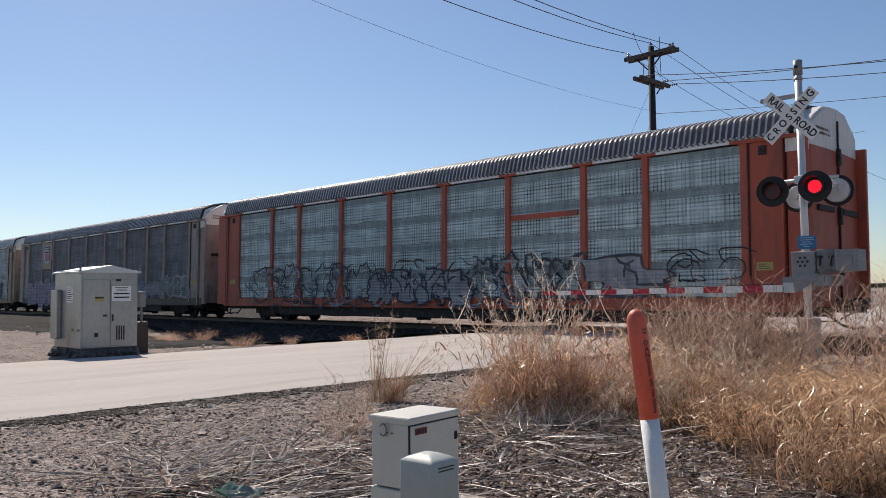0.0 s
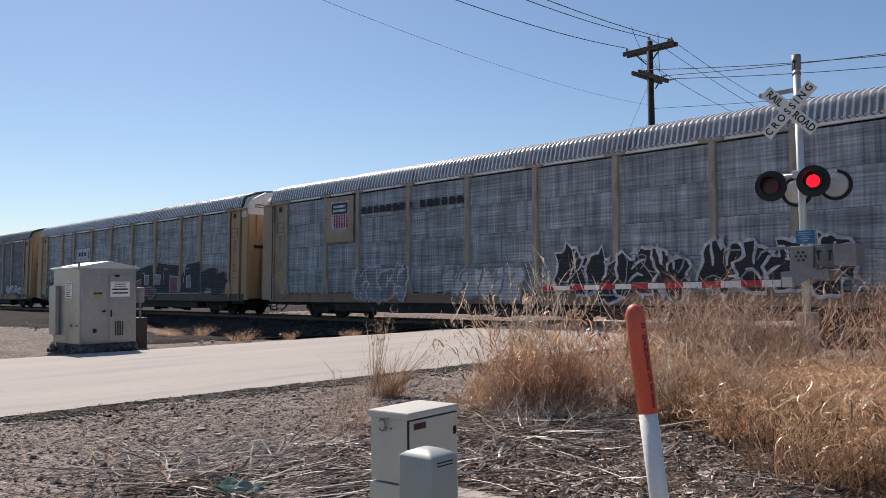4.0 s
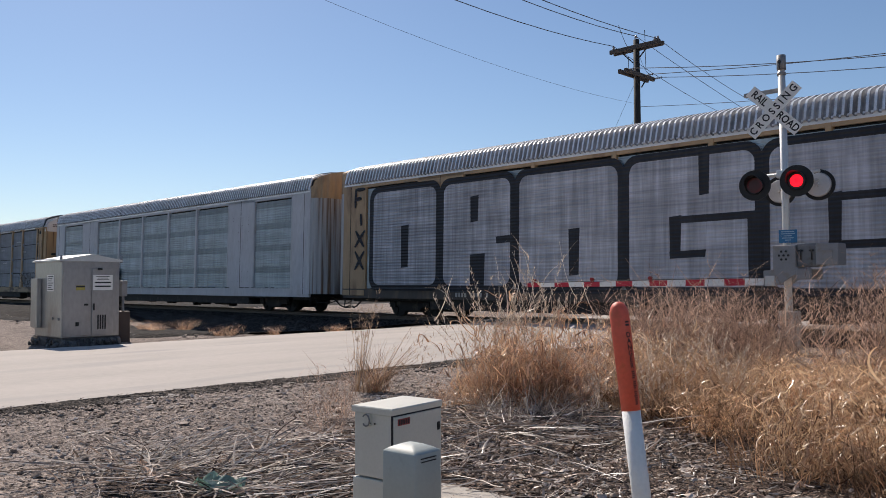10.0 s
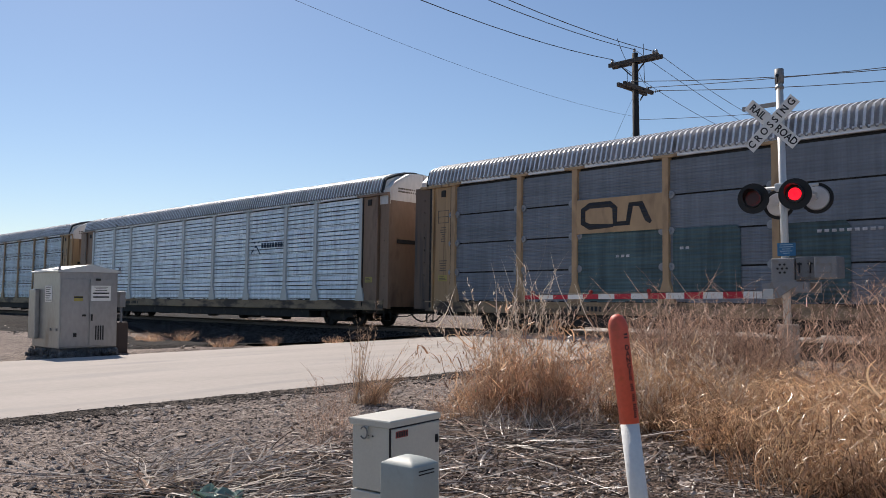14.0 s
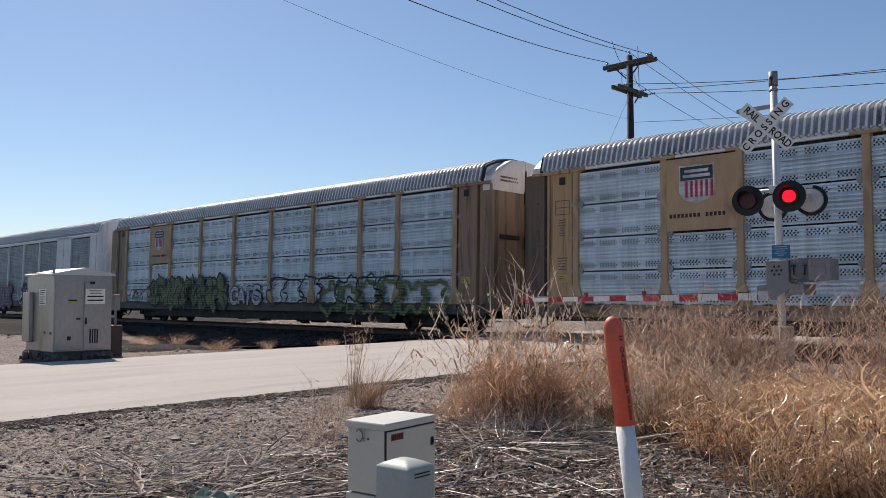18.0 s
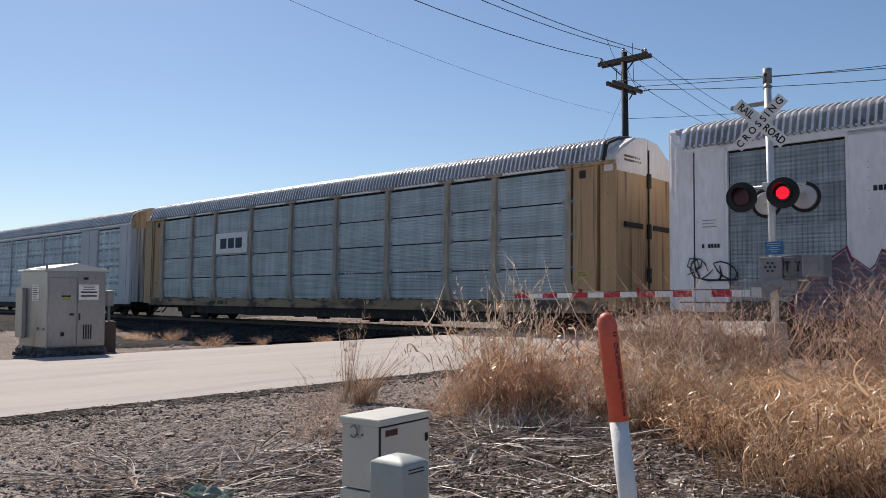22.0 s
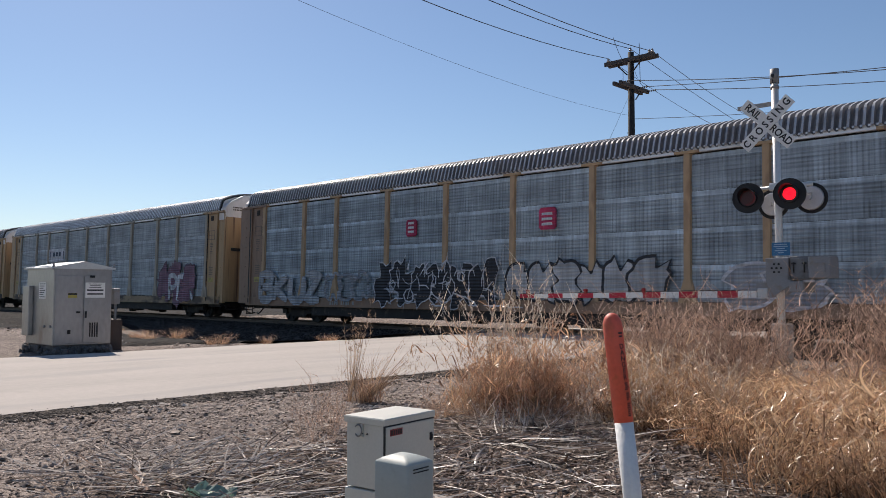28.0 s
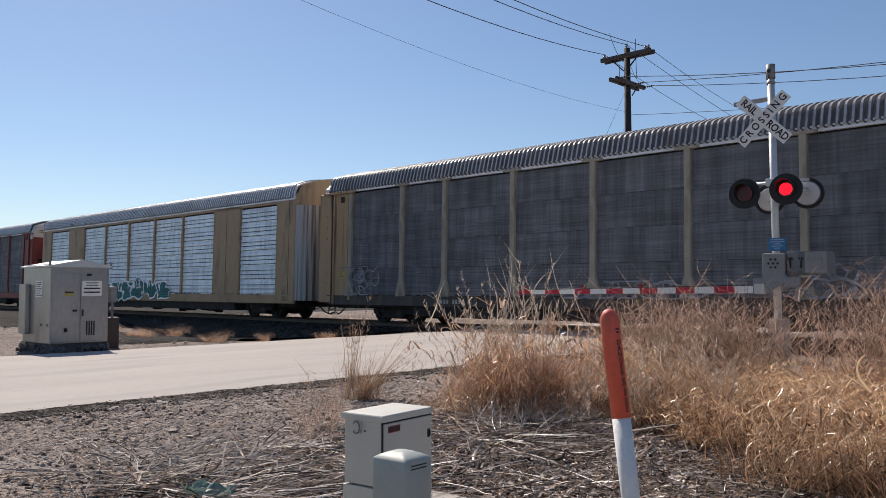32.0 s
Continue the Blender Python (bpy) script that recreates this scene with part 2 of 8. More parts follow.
def build_road():
    bm = bmesh.new()
    rings = []
    y = -70.0
    while y < 260:
        w0 = noise.noise((y * 0.9, 1, 1)) * 0.12 + noise.noise((y * 4.1, 1, 1)) * 0.06
        w1 = noise.noise((y * 0.5, 9, 1)) * 0.16 + noise.noise((y * 2.7, 5, 1)) * 0.10 + noise.noise((y * 9.0, 5, 1)) * 0.04
        a, b = ROAD_X0 + w0, ROAD_X1 + w1
        c = (a + b) / 2
        rings.append([(a - 0.05, y, -0.14), (a, y, -0.03), (a + 0.6, y, 0.0), (c, y, 0.04), (b - 0.6, y, -0.005), (b - 0.12, y, -0.022 + 0.012 * noise.noise((y * 3, 0, 0))), (b, y, -0.05 + 0.012 * noise.noise((y * 5, 3, 0))), (b + 0.13, y, -0.085), (b + 0.2, y, -0.16)])
        y += 0.12 if -2 < y < 30 else 3.0
    sweep(bm, rings, closed=True)
    bm2 = bmesh.new()  # broken edge of the asphalt, coloured dark with the shade under its lip
    rings = []
    y = -3.0
    while y < 17:
        b = ROAD_X1 + noise.noise((y * 0.5, 9, 1)) * 0.16 + noise.noise((y * 2.7, 5, 1)) * 0.10 + noise.noise((y * 9.0, 5, 1)) * 0.04
        w = 0.04 + 0.25 * max(0.0, 0.28 + noise.noise((y * 0.8, 2, 7)) + 0.5 * noise.noise((y * 3.3, 2, 7)))
        lip = 0.05 * noise.noise((y * 6, 4, 4))
        rings.append([(b - 0.08 + lip, y, -0.045), (b - 0.07 + lip, y, -0.018), (b + w * 0.4, y, -0.048 + 0.012 * noise.noise((y * 9, 1, 1))), (b + w, y, -0.064), (b + w + 0.05, y, -0.12)])
        y += 0.07
    sweep(bm2, rings, closed=False)
    tagged(part("road_edge", bm2, CRUMBLE), "crumbling broken asphalt along the road edge, darkened with its lip's shade", "road edge", kind="structure")
    ob = part("road", bm, ASPHALT)
    return tagged(ob, "pale sun-bleached two-lane asphalt road crossing the track", "road", kind="structure")


build_road()


PANELGREY = mat("stained crossing concrete", (0.24, 0.215, 0.19), 0.9, scale=2, vary=0.3, bump=0.3, dirt=(0.10, 0.085, 0.075), dirt_at=0.5)


def build_track():
    bm = bmesh.new()
    rings = [[(x, TRACK_Y + dy + 0.12 * noise.noise((x, dy, 2)), z + 0.03 * noise.noise((x * 2, dy * 2, 5))) for dy, z in ((-3.4, -0.85), (-2.2, -0.22), (-1.5, -0.13), (0, -0.13), (1.5, -0.13), (2.2, -0.22), (3.0, -0.34))] for x in (i * 0.5 for i in range(-340, 200))]
    sweep(bm, rings, closed=True)
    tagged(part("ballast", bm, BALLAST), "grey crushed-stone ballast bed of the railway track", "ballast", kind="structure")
    track = tagged(new("railway_track"), "worn steel rails on dark wooden ties", "railway track", kind="structure")
    for s in (-1, 1):
        y = TRACK_Y + s * 0.755
        prof = [(-0.075, -0.17), (0.075, -0.17), (0.07, -0.15), (0.012, -0.13), (0.012, -0.045), (0.037, -0.03), (0.037, 0.0), (-0.037, 0.0), (-0.037, -0.03), (-0.012, -0.045), (-0.012, -0.13), (-0.07, -0.15)]
        bm = bmesh.new()
        sweep(bm, [[(x, y + a, z) for a, z in prof] for x in (-170, -60, 0, 100)])
        part("rail", bm, STEEL, track)
    bm = bmesh.new()
    box(bm, -0.115, 0.115, -1.3, 1.3, -0.3, -0.155)
    me = mesh_of("tie", bm, TIE)
    for i in range(110):
        x = -64 + i * 0.53
        if not ROAD_X0 - 0.3 < x < ROAD_X1 + 0.3:
            part("tie", me, TIE, track, at=pose(x, TRACK_Y, random.uniform(-0.012, 0.0), 0, 0, random.uniform(-1, 1)))
    for y0, y1 in ((TRACK_Y - 1.6, TRACK_Y - 0.84), (TRACK_Y - 0.62, TRACK_Y + 0.62), (TRACK_Y + 0.84, TRACK_Y + 1.6)):
        bm = bmesh.new()
        box(bm, ROAD_X0 - 0.5, ROAD_X1 + 0.5, y0, y1, -0.2, 0.045, 0.01)
        part("crossing_panel", bm, PANELGREY, track)


build_track()


def build_verge():
    """Dark cinder slope between road shoulder and ballast, beyond the road."""
    bm = bmesh.new()
    rings = []
    for i in range(120):
        x = ROAD_X0 - 0.75 - i * 0.45
        e = (max(8.4, 10.6 - 0.9 * i) if x > -22.5 else min(9.3, 8.4 + 0.3 * (-22.5 - x))) + 0.5 * noise.noise((x * 0.5, 2, 0)) + 0.25 * noise.noise((x * 2.1, 2, 0))
        rings.append([(x, e + (17.9 - e) * j / 14, ground_z(x, e + (17.9 - e) * j / 14) + (0.06 if 0 < j < 14 else -0.05) + 0.02 * noise.noise((x * 3, j, 1))) for j in range(15)])
    sweep(bm, rings, closed=False)
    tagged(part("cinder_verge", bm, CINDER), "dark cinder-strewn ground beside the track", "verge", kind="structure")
    bm = bmesh.new()
    rings = [[(x, TRACK_Y + 2.4 + j * 1.6, -0.20 + 0.03 * noise.noise((x, j, 1)) - (0.3 if j in (0, 15) else 0)) for j in range(16)] for x in (-24.5 + i * 1.5 for i in range(60))]
    sweep(bm, rings, closed=False)
    tagged(part("far_verge", bm, FARGRAVEL), "grey gravel strip behind the track", "verge", kind="structure")
    bm = bmesh.new()
    rings = [[(x, TRACK_Y + 2.4 + j * 2.2, -0.18 + 0.05 * noise.noise((x, j, 1)) - (0.3 if j in (0, 17) else 0)) for j in range(18)] for x in (-24.6 - i * 1.5 for i in range(60))]
    sweep(bm, rings, closed=False)
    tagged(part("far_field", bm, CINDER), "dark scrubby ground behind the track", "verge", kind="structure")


build_verge()

# ---- train ----
CAR_PITCH, CAR_Y = 28.56, TRACK_Y
NEAR = -1.6
Z0, Z1 = 0.95, 4.80
HALF = 13.2


SURGE = ((0, 0.0), (1, 0.25), (2, 0.1), (3, 0.22), (4.5, 0.25), (6, 0.28), (7, 0.2), (8, 0.07), (9, 0.38), (10, 0.2), (11, -0.03), (12, 0.33), (13, -0.04),
         (14, 0.17), (15.5, 0.1), (17, 0.02), (18, 0.36), (19, 0.05), (20, 0.2), (21, 0.2), (22, -0.1), (23, 0.0), (24, 0.08), (25, -0.03), (26.5, -0.05),
         (28, -0.07), (29, -0.03), (30, 0.05), (31, -0.03), (32, -0.1))


def car_x(t, k):
    """Middle of the k-th car at t seconds; the train gathers speed and surges slightly on its couplings."""
    slack = 0.0
    for (a, da), (b, db) in zip(SURGE, SURGE[1:]):
        if a <= t <= b:
            slack = da + (db - da) * (t - a) / (b - a)
    return -33.966 + HALF + 15.1775 * t + 0.009445 * t * t + slack - k * CAR_PITCH


ROOF_LINE = [(-1.62, 4.84), (-1.565, 5.06), (-1.51, 5.26), (-1.46, 5.33), (-1.37, 5.38), (-0.97, 5.53), (-0.5, 5.635), (0, 5.69)]
ROOF_LINE = ROOF_LINE + [(-y, z) for y, z in ROOF_LINE[-2::-1]]


def roof_mesh():
    """Crosswise corrugated roof sheet."""
    verts, faces = [], []
    n, m = len(ROOF_LINE), 0
    x = -HALF + 0.1
    k = 0
    while x < HALF - 0.1:
        up = (0.0, 0.085, 0.085, 0.0)[k % 4]
        for y, z in ROOF_LINE:
            r = math.hypot(y, z - 3.6)
            verts.append((x, y * (1 + up / r), 3.6 + (z - 3.6) * (1 + up / r)))
        x += (0.034, 0.052, 0.034, 0.046)[k % 4]
        k += 1
        m += 1
    for j in range(m - 1):
        for i in range(n - 1):
            faces.append((j * n + i, (j + 1) * n + i, (j + 1) * n + i + 1, j * n + i + 1))
    me = bpy.data.meshes.new("roof")
    me.from_pydata(verts, [], faces)
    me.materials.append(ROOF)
    me.materials.append(TROUGHSHADE)
    # shade painted in: the flank away from the sun and the floor go dark
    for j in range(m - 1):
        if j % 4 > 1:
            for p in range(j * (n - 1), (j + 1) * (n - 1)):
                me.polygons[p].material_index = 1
    return me


def panel_mesh(w, h, ribs=9, deep=0.013):
    """A side screen pressed into horizontal ribs, seen from -y, with its folded rim."""
    prof = [(0.0, 0.03), (0.0, 0.0), (0.03, 0.0)]
    step = (h - 0.08) / ribs
    rng = random.Random(int(h * 1000) + ribs)
    for i in range(ribs):
        z = 0.04 + i * step
        if deep > 0.02:  # louvre: a narrow open slot under each rib
            if rng.random() < 0.10:  # a plain stretch without a slot
                prof += [(z, 0.0), (z + step * 0.97, 0.0)]
                continue
            e, d = rng.uniform(0.13, 0.20), deep * rng.uniform(0.8, 1.5)
            back = 0.05 if deep > 0.0215 else 0.025  # only deep louvres are open behind
            prof += [(z, 0.0), (z + 0.001, back), (z + step * e, back), (z + step * (e + 0.01), -d), (z + step * rng.uniform(0.45, 0.75), -d), (z + step * 0.97, 0.0)]
            continue
        prof += [(z + step * 0.12, 0.0), (z + step * 0.28, -deep), (z + step * 0.72, -deep), (z + step * 0.88, 0.0)]
    prof += [(h - 0.03, 0.0), (h, 0.0), (h, 0.03)]
    n = len(prof)
    verts = [(x, y, z) for x in (-w / 2, w / 2) for z, y in prof]
    faces = [(i, i + 1, n + i + 1, n + i) for i in range(n - 1) if prof[i][1] < 0.05 or prof[i + 1][1] < 0.05]
    faces += [tuple(range(n)), tuple(range(2 * n - 1, n - 1, -1))]
    me = bpy.data.meshes.new("side_panel")
    me.from_pydata(verts, [], faces)
    me.materials.append(ALU)
    return me


def post_mesh(flare=True):
    bm = bmesh.new()
    w = 0.085
    sweep(bm, [[(-a, NEAR - 0.02, z), (a, NEAR - 0.02, z), (a + 0.03, NEAR + 0.12, z), (-a - 0.03, NEAR + 0.12, z)] for z, a in ((Z0, 0.24 if flare else w), (Z0 + 0.25, 0.2 if flare else w), (Z0 + 0.6, w), (Z1 - 0.02, w))])
    if flare:
        box(bm, -0.34, 0.34, NEAR - 0.035, NEAR + 0.1, Z1 - 0.03, Z1 + 0.04)
    return mesh_of("post", bm, ALU)


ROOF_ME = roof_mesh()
POST_ME, POST_SLIM_ME = post_mesh(), post_mesh(False)


def hinge_mesh():
    """A pair of round latch plates either side of a post, at the joint of two screens."""
    bm = bmesh.new()
    for s in (-1, 1):
        tube(bm, (s * 0.125, NEAR + 0.02, 0), (s * 0.125, NEAR + 0.07, 0), 0.10, 0.12, 12)
        tube(bm, (s * 0.125, NEAR - 0.01, 0), (s * 0.125, NEAR + 0.02, 0), 0.035, n=7)
    return mesh_of("latch_plate", bm, ALU)


HINGE_ME = hinge_mesh()
PANELS = {}


def screen(w, h, ribs, deep):
    key = (round(w, 3), round(h, 3), ribs, deep)
    if key not in PANELS:
        PANELS[key] = panel_mesh(w, h, ribs, deep)
    return PANELS[key]


def door_plan(ribbed=False):
    """Plan of the end doors: half outlines from the near corner to the middle."""
    if ribbed:
        out = []
        for i in range(23):
            a = i / 22 * math.pi / 2
            x, y = 0.64 * math.sin(a) ** 0.7, -1.54 * math.cos(a) ** 0.75 - 0.02
            d = 0.035 if i % 4 in (1, 2) else 0.0
            out.append((x + d * math.sin(a), y - d * math.cos(a)))
        return out
    return [(0.24, -1.56), (0.33, -1.54), (0.35, -1.48), (0.37, -1.25), (0.38, -0.9), (0.40, -0.62), (0.405, -0.3), (0.41, -0.015)]


def roof_z(y):
    y = -abs(y)
    for (a, za), (b, zb) in zip(ROOF_LINE, ROOF_LINE[1:]):
        if a <= y <= b:
            return za + (zb - za) * (y - a) / (b - a)
    return 5.0


def door_mesh(lo, hi, ribbed=False):
    """One half of a pair of rounded end doors, from height lo to hi (hi=None: up to the roof)."""
    verts, faces, plan = [], [], door_plan(ribbed)
    n = len(plan)
    for x, y in plan:
        top = (roof_z(y) + 0.03 if ribbed else 5.0 + 0.55 * min(1.0, (1.56 + y) / 0.94) ** 0.9 + 0.06 * max(0.0, 1 + y / 0.62)) if hi is None else hi
        verts += [(x, y, lo), (x, y, top), (x - 0.1, y * 0.93, top), (x - 0.1, y * 0.93, lo)]
    for i in range(n - 1):
        for a, b in ((0, 1), (1, 2), (2, 3)):
            faces.append((i * 4 + a, i * 4 + 4 + a, i * 4 + 4 + b, i * 4 + b))
    faces += [(0, 1, 2, 3), tuple((n - 1) * 4 + i for i in (3, 2, 1, 0))]
    if hi is None and not ribbed:  # gabled hood that carries the cap back to the roof
        k = len(verts)
        hood = [(-1.56, lo), (-1.56, 5.0), (-1.25, 5.28), (-0.62, 5.60), (-0.015, 5.66)]
        verts += [(x, y, z) for x in (-0.06, 0.32) for y, z in hood]
        m = len(hood)
        faces += [(k + i, k + i + 1, k + m + i + 1, k + m + i) for i in range(m - 1)]
        faces.append(tuple(range(k + m, k + 2 * m)))
    me = bpy.data.meshes.new("end_door")
    me.from_pydata(verts, [], faces)
    me.materials.append(ALU)
    return me


DOOR_ME, CAP_ME = door_mesh(0.75, 4.55), door_mesh(4.55, None)
RIB_DOOR_ME, RIB_CAP_ME = door_mesh(0.75, 4.55, True), door_mesh(4.55, None, True)


def wheelset_mesh():
    bm = bmesh.new()
    for s in (-1, 1):
        y = s * 0.755
        for a, b, r0, r1 in ((y - 0.06, y + 0.06, 0.42, 0.42), (y - s * 0.075, y - s * 0.055, 0.45, 0.45)):
            tube(bm, (0, min(a, b), 0), (0, max(a, b), 0), r0, r1, 24)
    tube(bm, (0, -1.0, 0), (0, 1.0, 0), 0.08, n=10)
    for i in range(6):  # cast ribs on the wheel face
        a = i * math.pi / 3
        tube(bm, (0.1 * math.cos(a), -0.83, 0.1 * math.sin(a)), (0.36 * math.cos(a), -0.83, 0.36 * math.sin(a)), 0.03, n=5)
    return mesh_of("wheelset", bm, BLACK)


def sideframe_mesh():
    bm = bmesh.new()
    for s in (-1, 1):
        prof = [(-1.1, 0.42), (-1.05, 0.58), (-0.55, 0.62), (-0.25, 0.72), (0.25, 0.72), (0.55, 0.62), (1.05, 0.58), (1.1, 0.42), (0.75, 0.42), (0.45, 0.22), (-0.45, 0.22), (-0.75, 0.42)]
        y0, y1 = sorted((s * 0.92, s * 1.08))
        sweep(bm, [[(x, y, z) for x, z in prof] for y in (y0, y1)])
        for x in (-0.86, 0.86):
            box(bm, x - 0.14, x + 0.14, min(s * 0.9, s * 1.14), max(s * 0.9, s * 1.14), 0.32, 0.52, 0.02)
        box(bm, -0.5, 0.5, min(s * 0.7, s * 0.9), max(s * 0.7, s * 0.9), 0.16, 0.66, 0.02)
        for i in range(-1, 2):
            tube(bm, (i * 0.15, s * 1.0, 0.3), (i * 0.15, s * 1.0, 0.6), 0.06, n=8)
    box(bm, -0.2, 0.2, -1.0, 1.0, 0.5, 0.74, 0.03)
    return mesh_of("truck", bm, BLACK)


WHEEL_ME, TRUCK_ME = wheelset_mesh(), sideframe_mesh()
A_EDGES = (-11.93, -9.17, -7.14, -4.28, -1.42, 1.42, 4.28, 7.14, 9.17, 11.93)
B_EDGES = (-7.04, -4.22, -1.41, 1.41, 4.22, 7.04)
CARS, WHEELS = [], []


def frame_parts():
    out = {}
    bm = bmesh.new()
    box(bm, -HALF, HALF, NEAR + 0.02, NEAR + 0.12, 0.62, 0.95, 0.015)
    box(bm, -HALF, HALF, NEAR - 0.01, NEAR + 0.13, 0.93, 0.97)
    out["side_sill"] = mesh_of("side_sill", bm, ALU)
    bm = bmesh.new()
    box(bm, -HALF, HALF, NEAR - 0.01, NEAR + 0.1, 4.78, 4.93, 0.01)
    out["top_rail"] = mesh_of("top_rail", bm, ALU)
    bm = bmesh.new()
    box(bm, -HALF + 0.3, HALF - 0.3, -1.42, 1.42, 0.70, 0.92)
    box(bm, -14.05, 14.05, -0.3, 0.3, 0.62, 0.95)
    box(bm, -8.7, 8.7, -1.46, 1.46, 0.28, 0.72, 0.03)
    rng = random.Random(41)
    for _ in range(16):
        x, y = rng.uniform(-8.2, 8.0), rng.uniform(-1.3, 0.6)
        box(bm, x, x + rng.uniform(0.15, 0.9), y, y + 0.3, rng.uniform(0.12, 0.24), 0.4, 0.02)
    for s in (-1, 1):
        box(bm, s * 10.06 - 1.5, s * 10.06 + 1.5, -1.44, 1.44, 0.55, 0.72, 0.02)
        box(bm, s * 12.35 - 0.6, s * 12.35 + 0.6, -1.3, 1.3, 0.5, 0.72, 0.02)
    for x in (-3.2, 2.4):
        tube(bm, (x, -0.9, 0.5), (x + 1.4, -0.9, 0.5), 0.2, n=12)
    for s in (-1, 1):
        box(bm, s * 14.05 - 0.15, s * 14.05 + 0.15, -0.13, 0.13, 0.72, 0.98, 0.03)
    out["underframe"] = mesh_of("underframe", bm, BLACK)
    bm = bmesh.new()  # hanging brake hose and uncoupling rod at a car's end
    pts = [(13.2, -0.45, 0.62), (13.5, -0.46, 0.5), (13.75, -0.45, 0.32), (14.0, -0.4, 0.24), (14.2, -0.32, 0.30)]
    for a, b in zip(pts, pts[1:]):
        tube(bm, a, b, 0.03, n=7)
    out["brake_hose"] = mesh_of("brake_hose", bm, BLACK)
    bm = bmesh.new()
    pts = [(13.25, -1.35, 0.62), (13.45, -1.3, 0.42), (13.75, -0.9, 0.42), (14.0, -0.25, 0.66)]
    for a, b in zip(pts, pts[1:]):
        tube(bm, a, b, 0.018, n=6)
    tube(bm, (13.2, -1.2, 0.6), (13.2, -1.2, 0.25), 0.02, n=6)
    tube(bm, (13.2, -1.5, 0.6), (13.2, -1.5, 0.25), 0.02, n=6)
    tube(bm, (13.2, -1.5, 0.26), (13.2, -1.2, 0.26), 0.02, n=6)
    out["uncoupling_rod"] = mesh_of("uncoupling_rod", bm, BLACK)
    bm = bmesh.new()  # row of drain slots along the foot of the screens
    rng = random.Random(6)
    x = -11.6
    while x < 11.4:
        w = rng.choice((0.16, 0.22, 0.3))
        box(bm, x, x + w, NEAR - 0.014, NEAR + 0.0, 0.975, 1.005)
        x += w + rng.choice((0.12, 0.2, 0.9))
    out["drain_strip"] = mesh_of("drain_strip", bm, BLACK)
    bm = bmesh.new()
    box(bm, -HALF, HALF, 1.48, 1.58, 0.62, 4.9)
    out["far_wall"] = mesh_of("far_wall", bm, ALU)
    # added black sheet that stands in for the car's unlit inside
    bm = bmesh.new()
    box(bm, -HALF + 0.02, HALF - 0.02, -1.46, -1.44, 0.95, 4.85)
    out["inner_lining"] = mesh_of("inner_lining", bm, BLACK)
    bm = bmesh.new()  # side plate at a car's end, with its folded corner
    box(bm, -0.56, 0.33, NEAR + 0.03, NEAR + 0.13, 0.72, 4.80, 0.012)
    box(bm, 0.33, 0.40, NEAR - 0.03, NEAR + 0.16, 0.66, 4.86, 0.012)
    box(bm, -0.60, -0.47, NEAR - 0.005, NEAR + 0.1, 0.8, 4.80, 0.01)
    box(bm, -0.75, 0.95, NEAR - 0.06, NEAR + 0.1, 4.74, 4.83, 0.01)
    for x in (-0.2, 0.12):
        tube(bm, (x, NEAR + 0.012, 1.35), (x, NEAR + 0.012, 1.36), 0.02, n=6)
    out["end_plate"] = mesh_of("end_plate", bm, ALU)
    bm = bmesh.new()  # recessed strip between the side plate and the end doors
    box(bm, 0.46, 0.95, NEAR + 0.05, NEAR + 0.15, 0.70, 4.76, 0.012)
    box(bm, 0.90, 0.98, NEAR + 0.01, NEAR + 0.16, 0.68, 4.74, 0.015)
    for i in range(9):
        tube(bm, (0.70, NEAR + 0.02, 1.0 + i * 0.42), (0.70, NEAR + 0.05, 1.0 + i * 0.42), 0.026, n=6)
    out["corner_strip"] = mesh_of("corner_strip", bm, ALU)
    bm = bmesh.new()  # broad hinged strip at a car's tail end
    box(bm, 0.53, 1.24, NEAR + 0.01, NEAR + 0.13, 0.70, 4.80, 0.015)
    for i in range(9):
        tube(bm, (0.78, NEAR - 0.02, 1.0 + i * 0.42), (0.78, NEAR + 0.01, 1.0 + i * 0.42), 0.03, n=6)
    out["tail_strip"] = mesh_of("tail_strip", bm, ALU)
    bm = bmesh.new()  # smooth end plate of a flush-sided car
    box(bm, -0.50, 0.30, NEAR, NEAR + 0.12, 0.72, 4.84, 0.012)
    box(bm, 0.32, 0.72, NEAR - 0.004, NEAR + 0.12, 0.72, 4.84, 0.012)
    for i in range(8):
        tube(bm, (0.24, NEAR - 0.01, 1.1 + i * 0.47), (0.24, NEAR + 0.01, 1.1 + i * 0.47), 0.016, n=5)
    out["flush_plate"] = mesh_of("flush_plate", bm, ALU)
    bm = bmesh.new()  # bowed rim that closes the end of the roof
    outer = [(y * 1.012, 3.6 + (z - 3.6) * 1.022) for y, z in ROOF_LINE]
    inner = [(y * 0.985, 3.6 + (z - 3.6) * 0.985) for y, z in ROOF_LINE]
    ring = outer + inner[::-1]
    sweep(bm, [[(x, y, z) for y, z in ring] for x in (-0.05, 0.05)])
    out["roof_bow"] = mesh_of("roof_bow", bm, ROOF)
    bm = bmesh.new()  # web plate between the bow and the hood
    lower = [(y * 0.80, 3.6 + (z - 3.6) * 0.80) for y, z in ROOF_LINE]
    sweep(bm, [[(x, y, z) for y, z in inner + lower[::-1]] for x in (0.0, 0.03)])
    out["roof_web"] = mesh_of("roof_web", bm, WHITE)
    bm = bmesh.new()  # two lines of small stencilling on the hood, as plain bars
    rng = random.Random(15)
    for z in (4.86, 4.97):
        y = -1.22
        while y < -0.42:
            w = rng.choice((0.05, 0.09, 0.13))
            box(bm, 0.36, 0.385, y, y + w, z, z + 0.055)
            y += w + 0.04
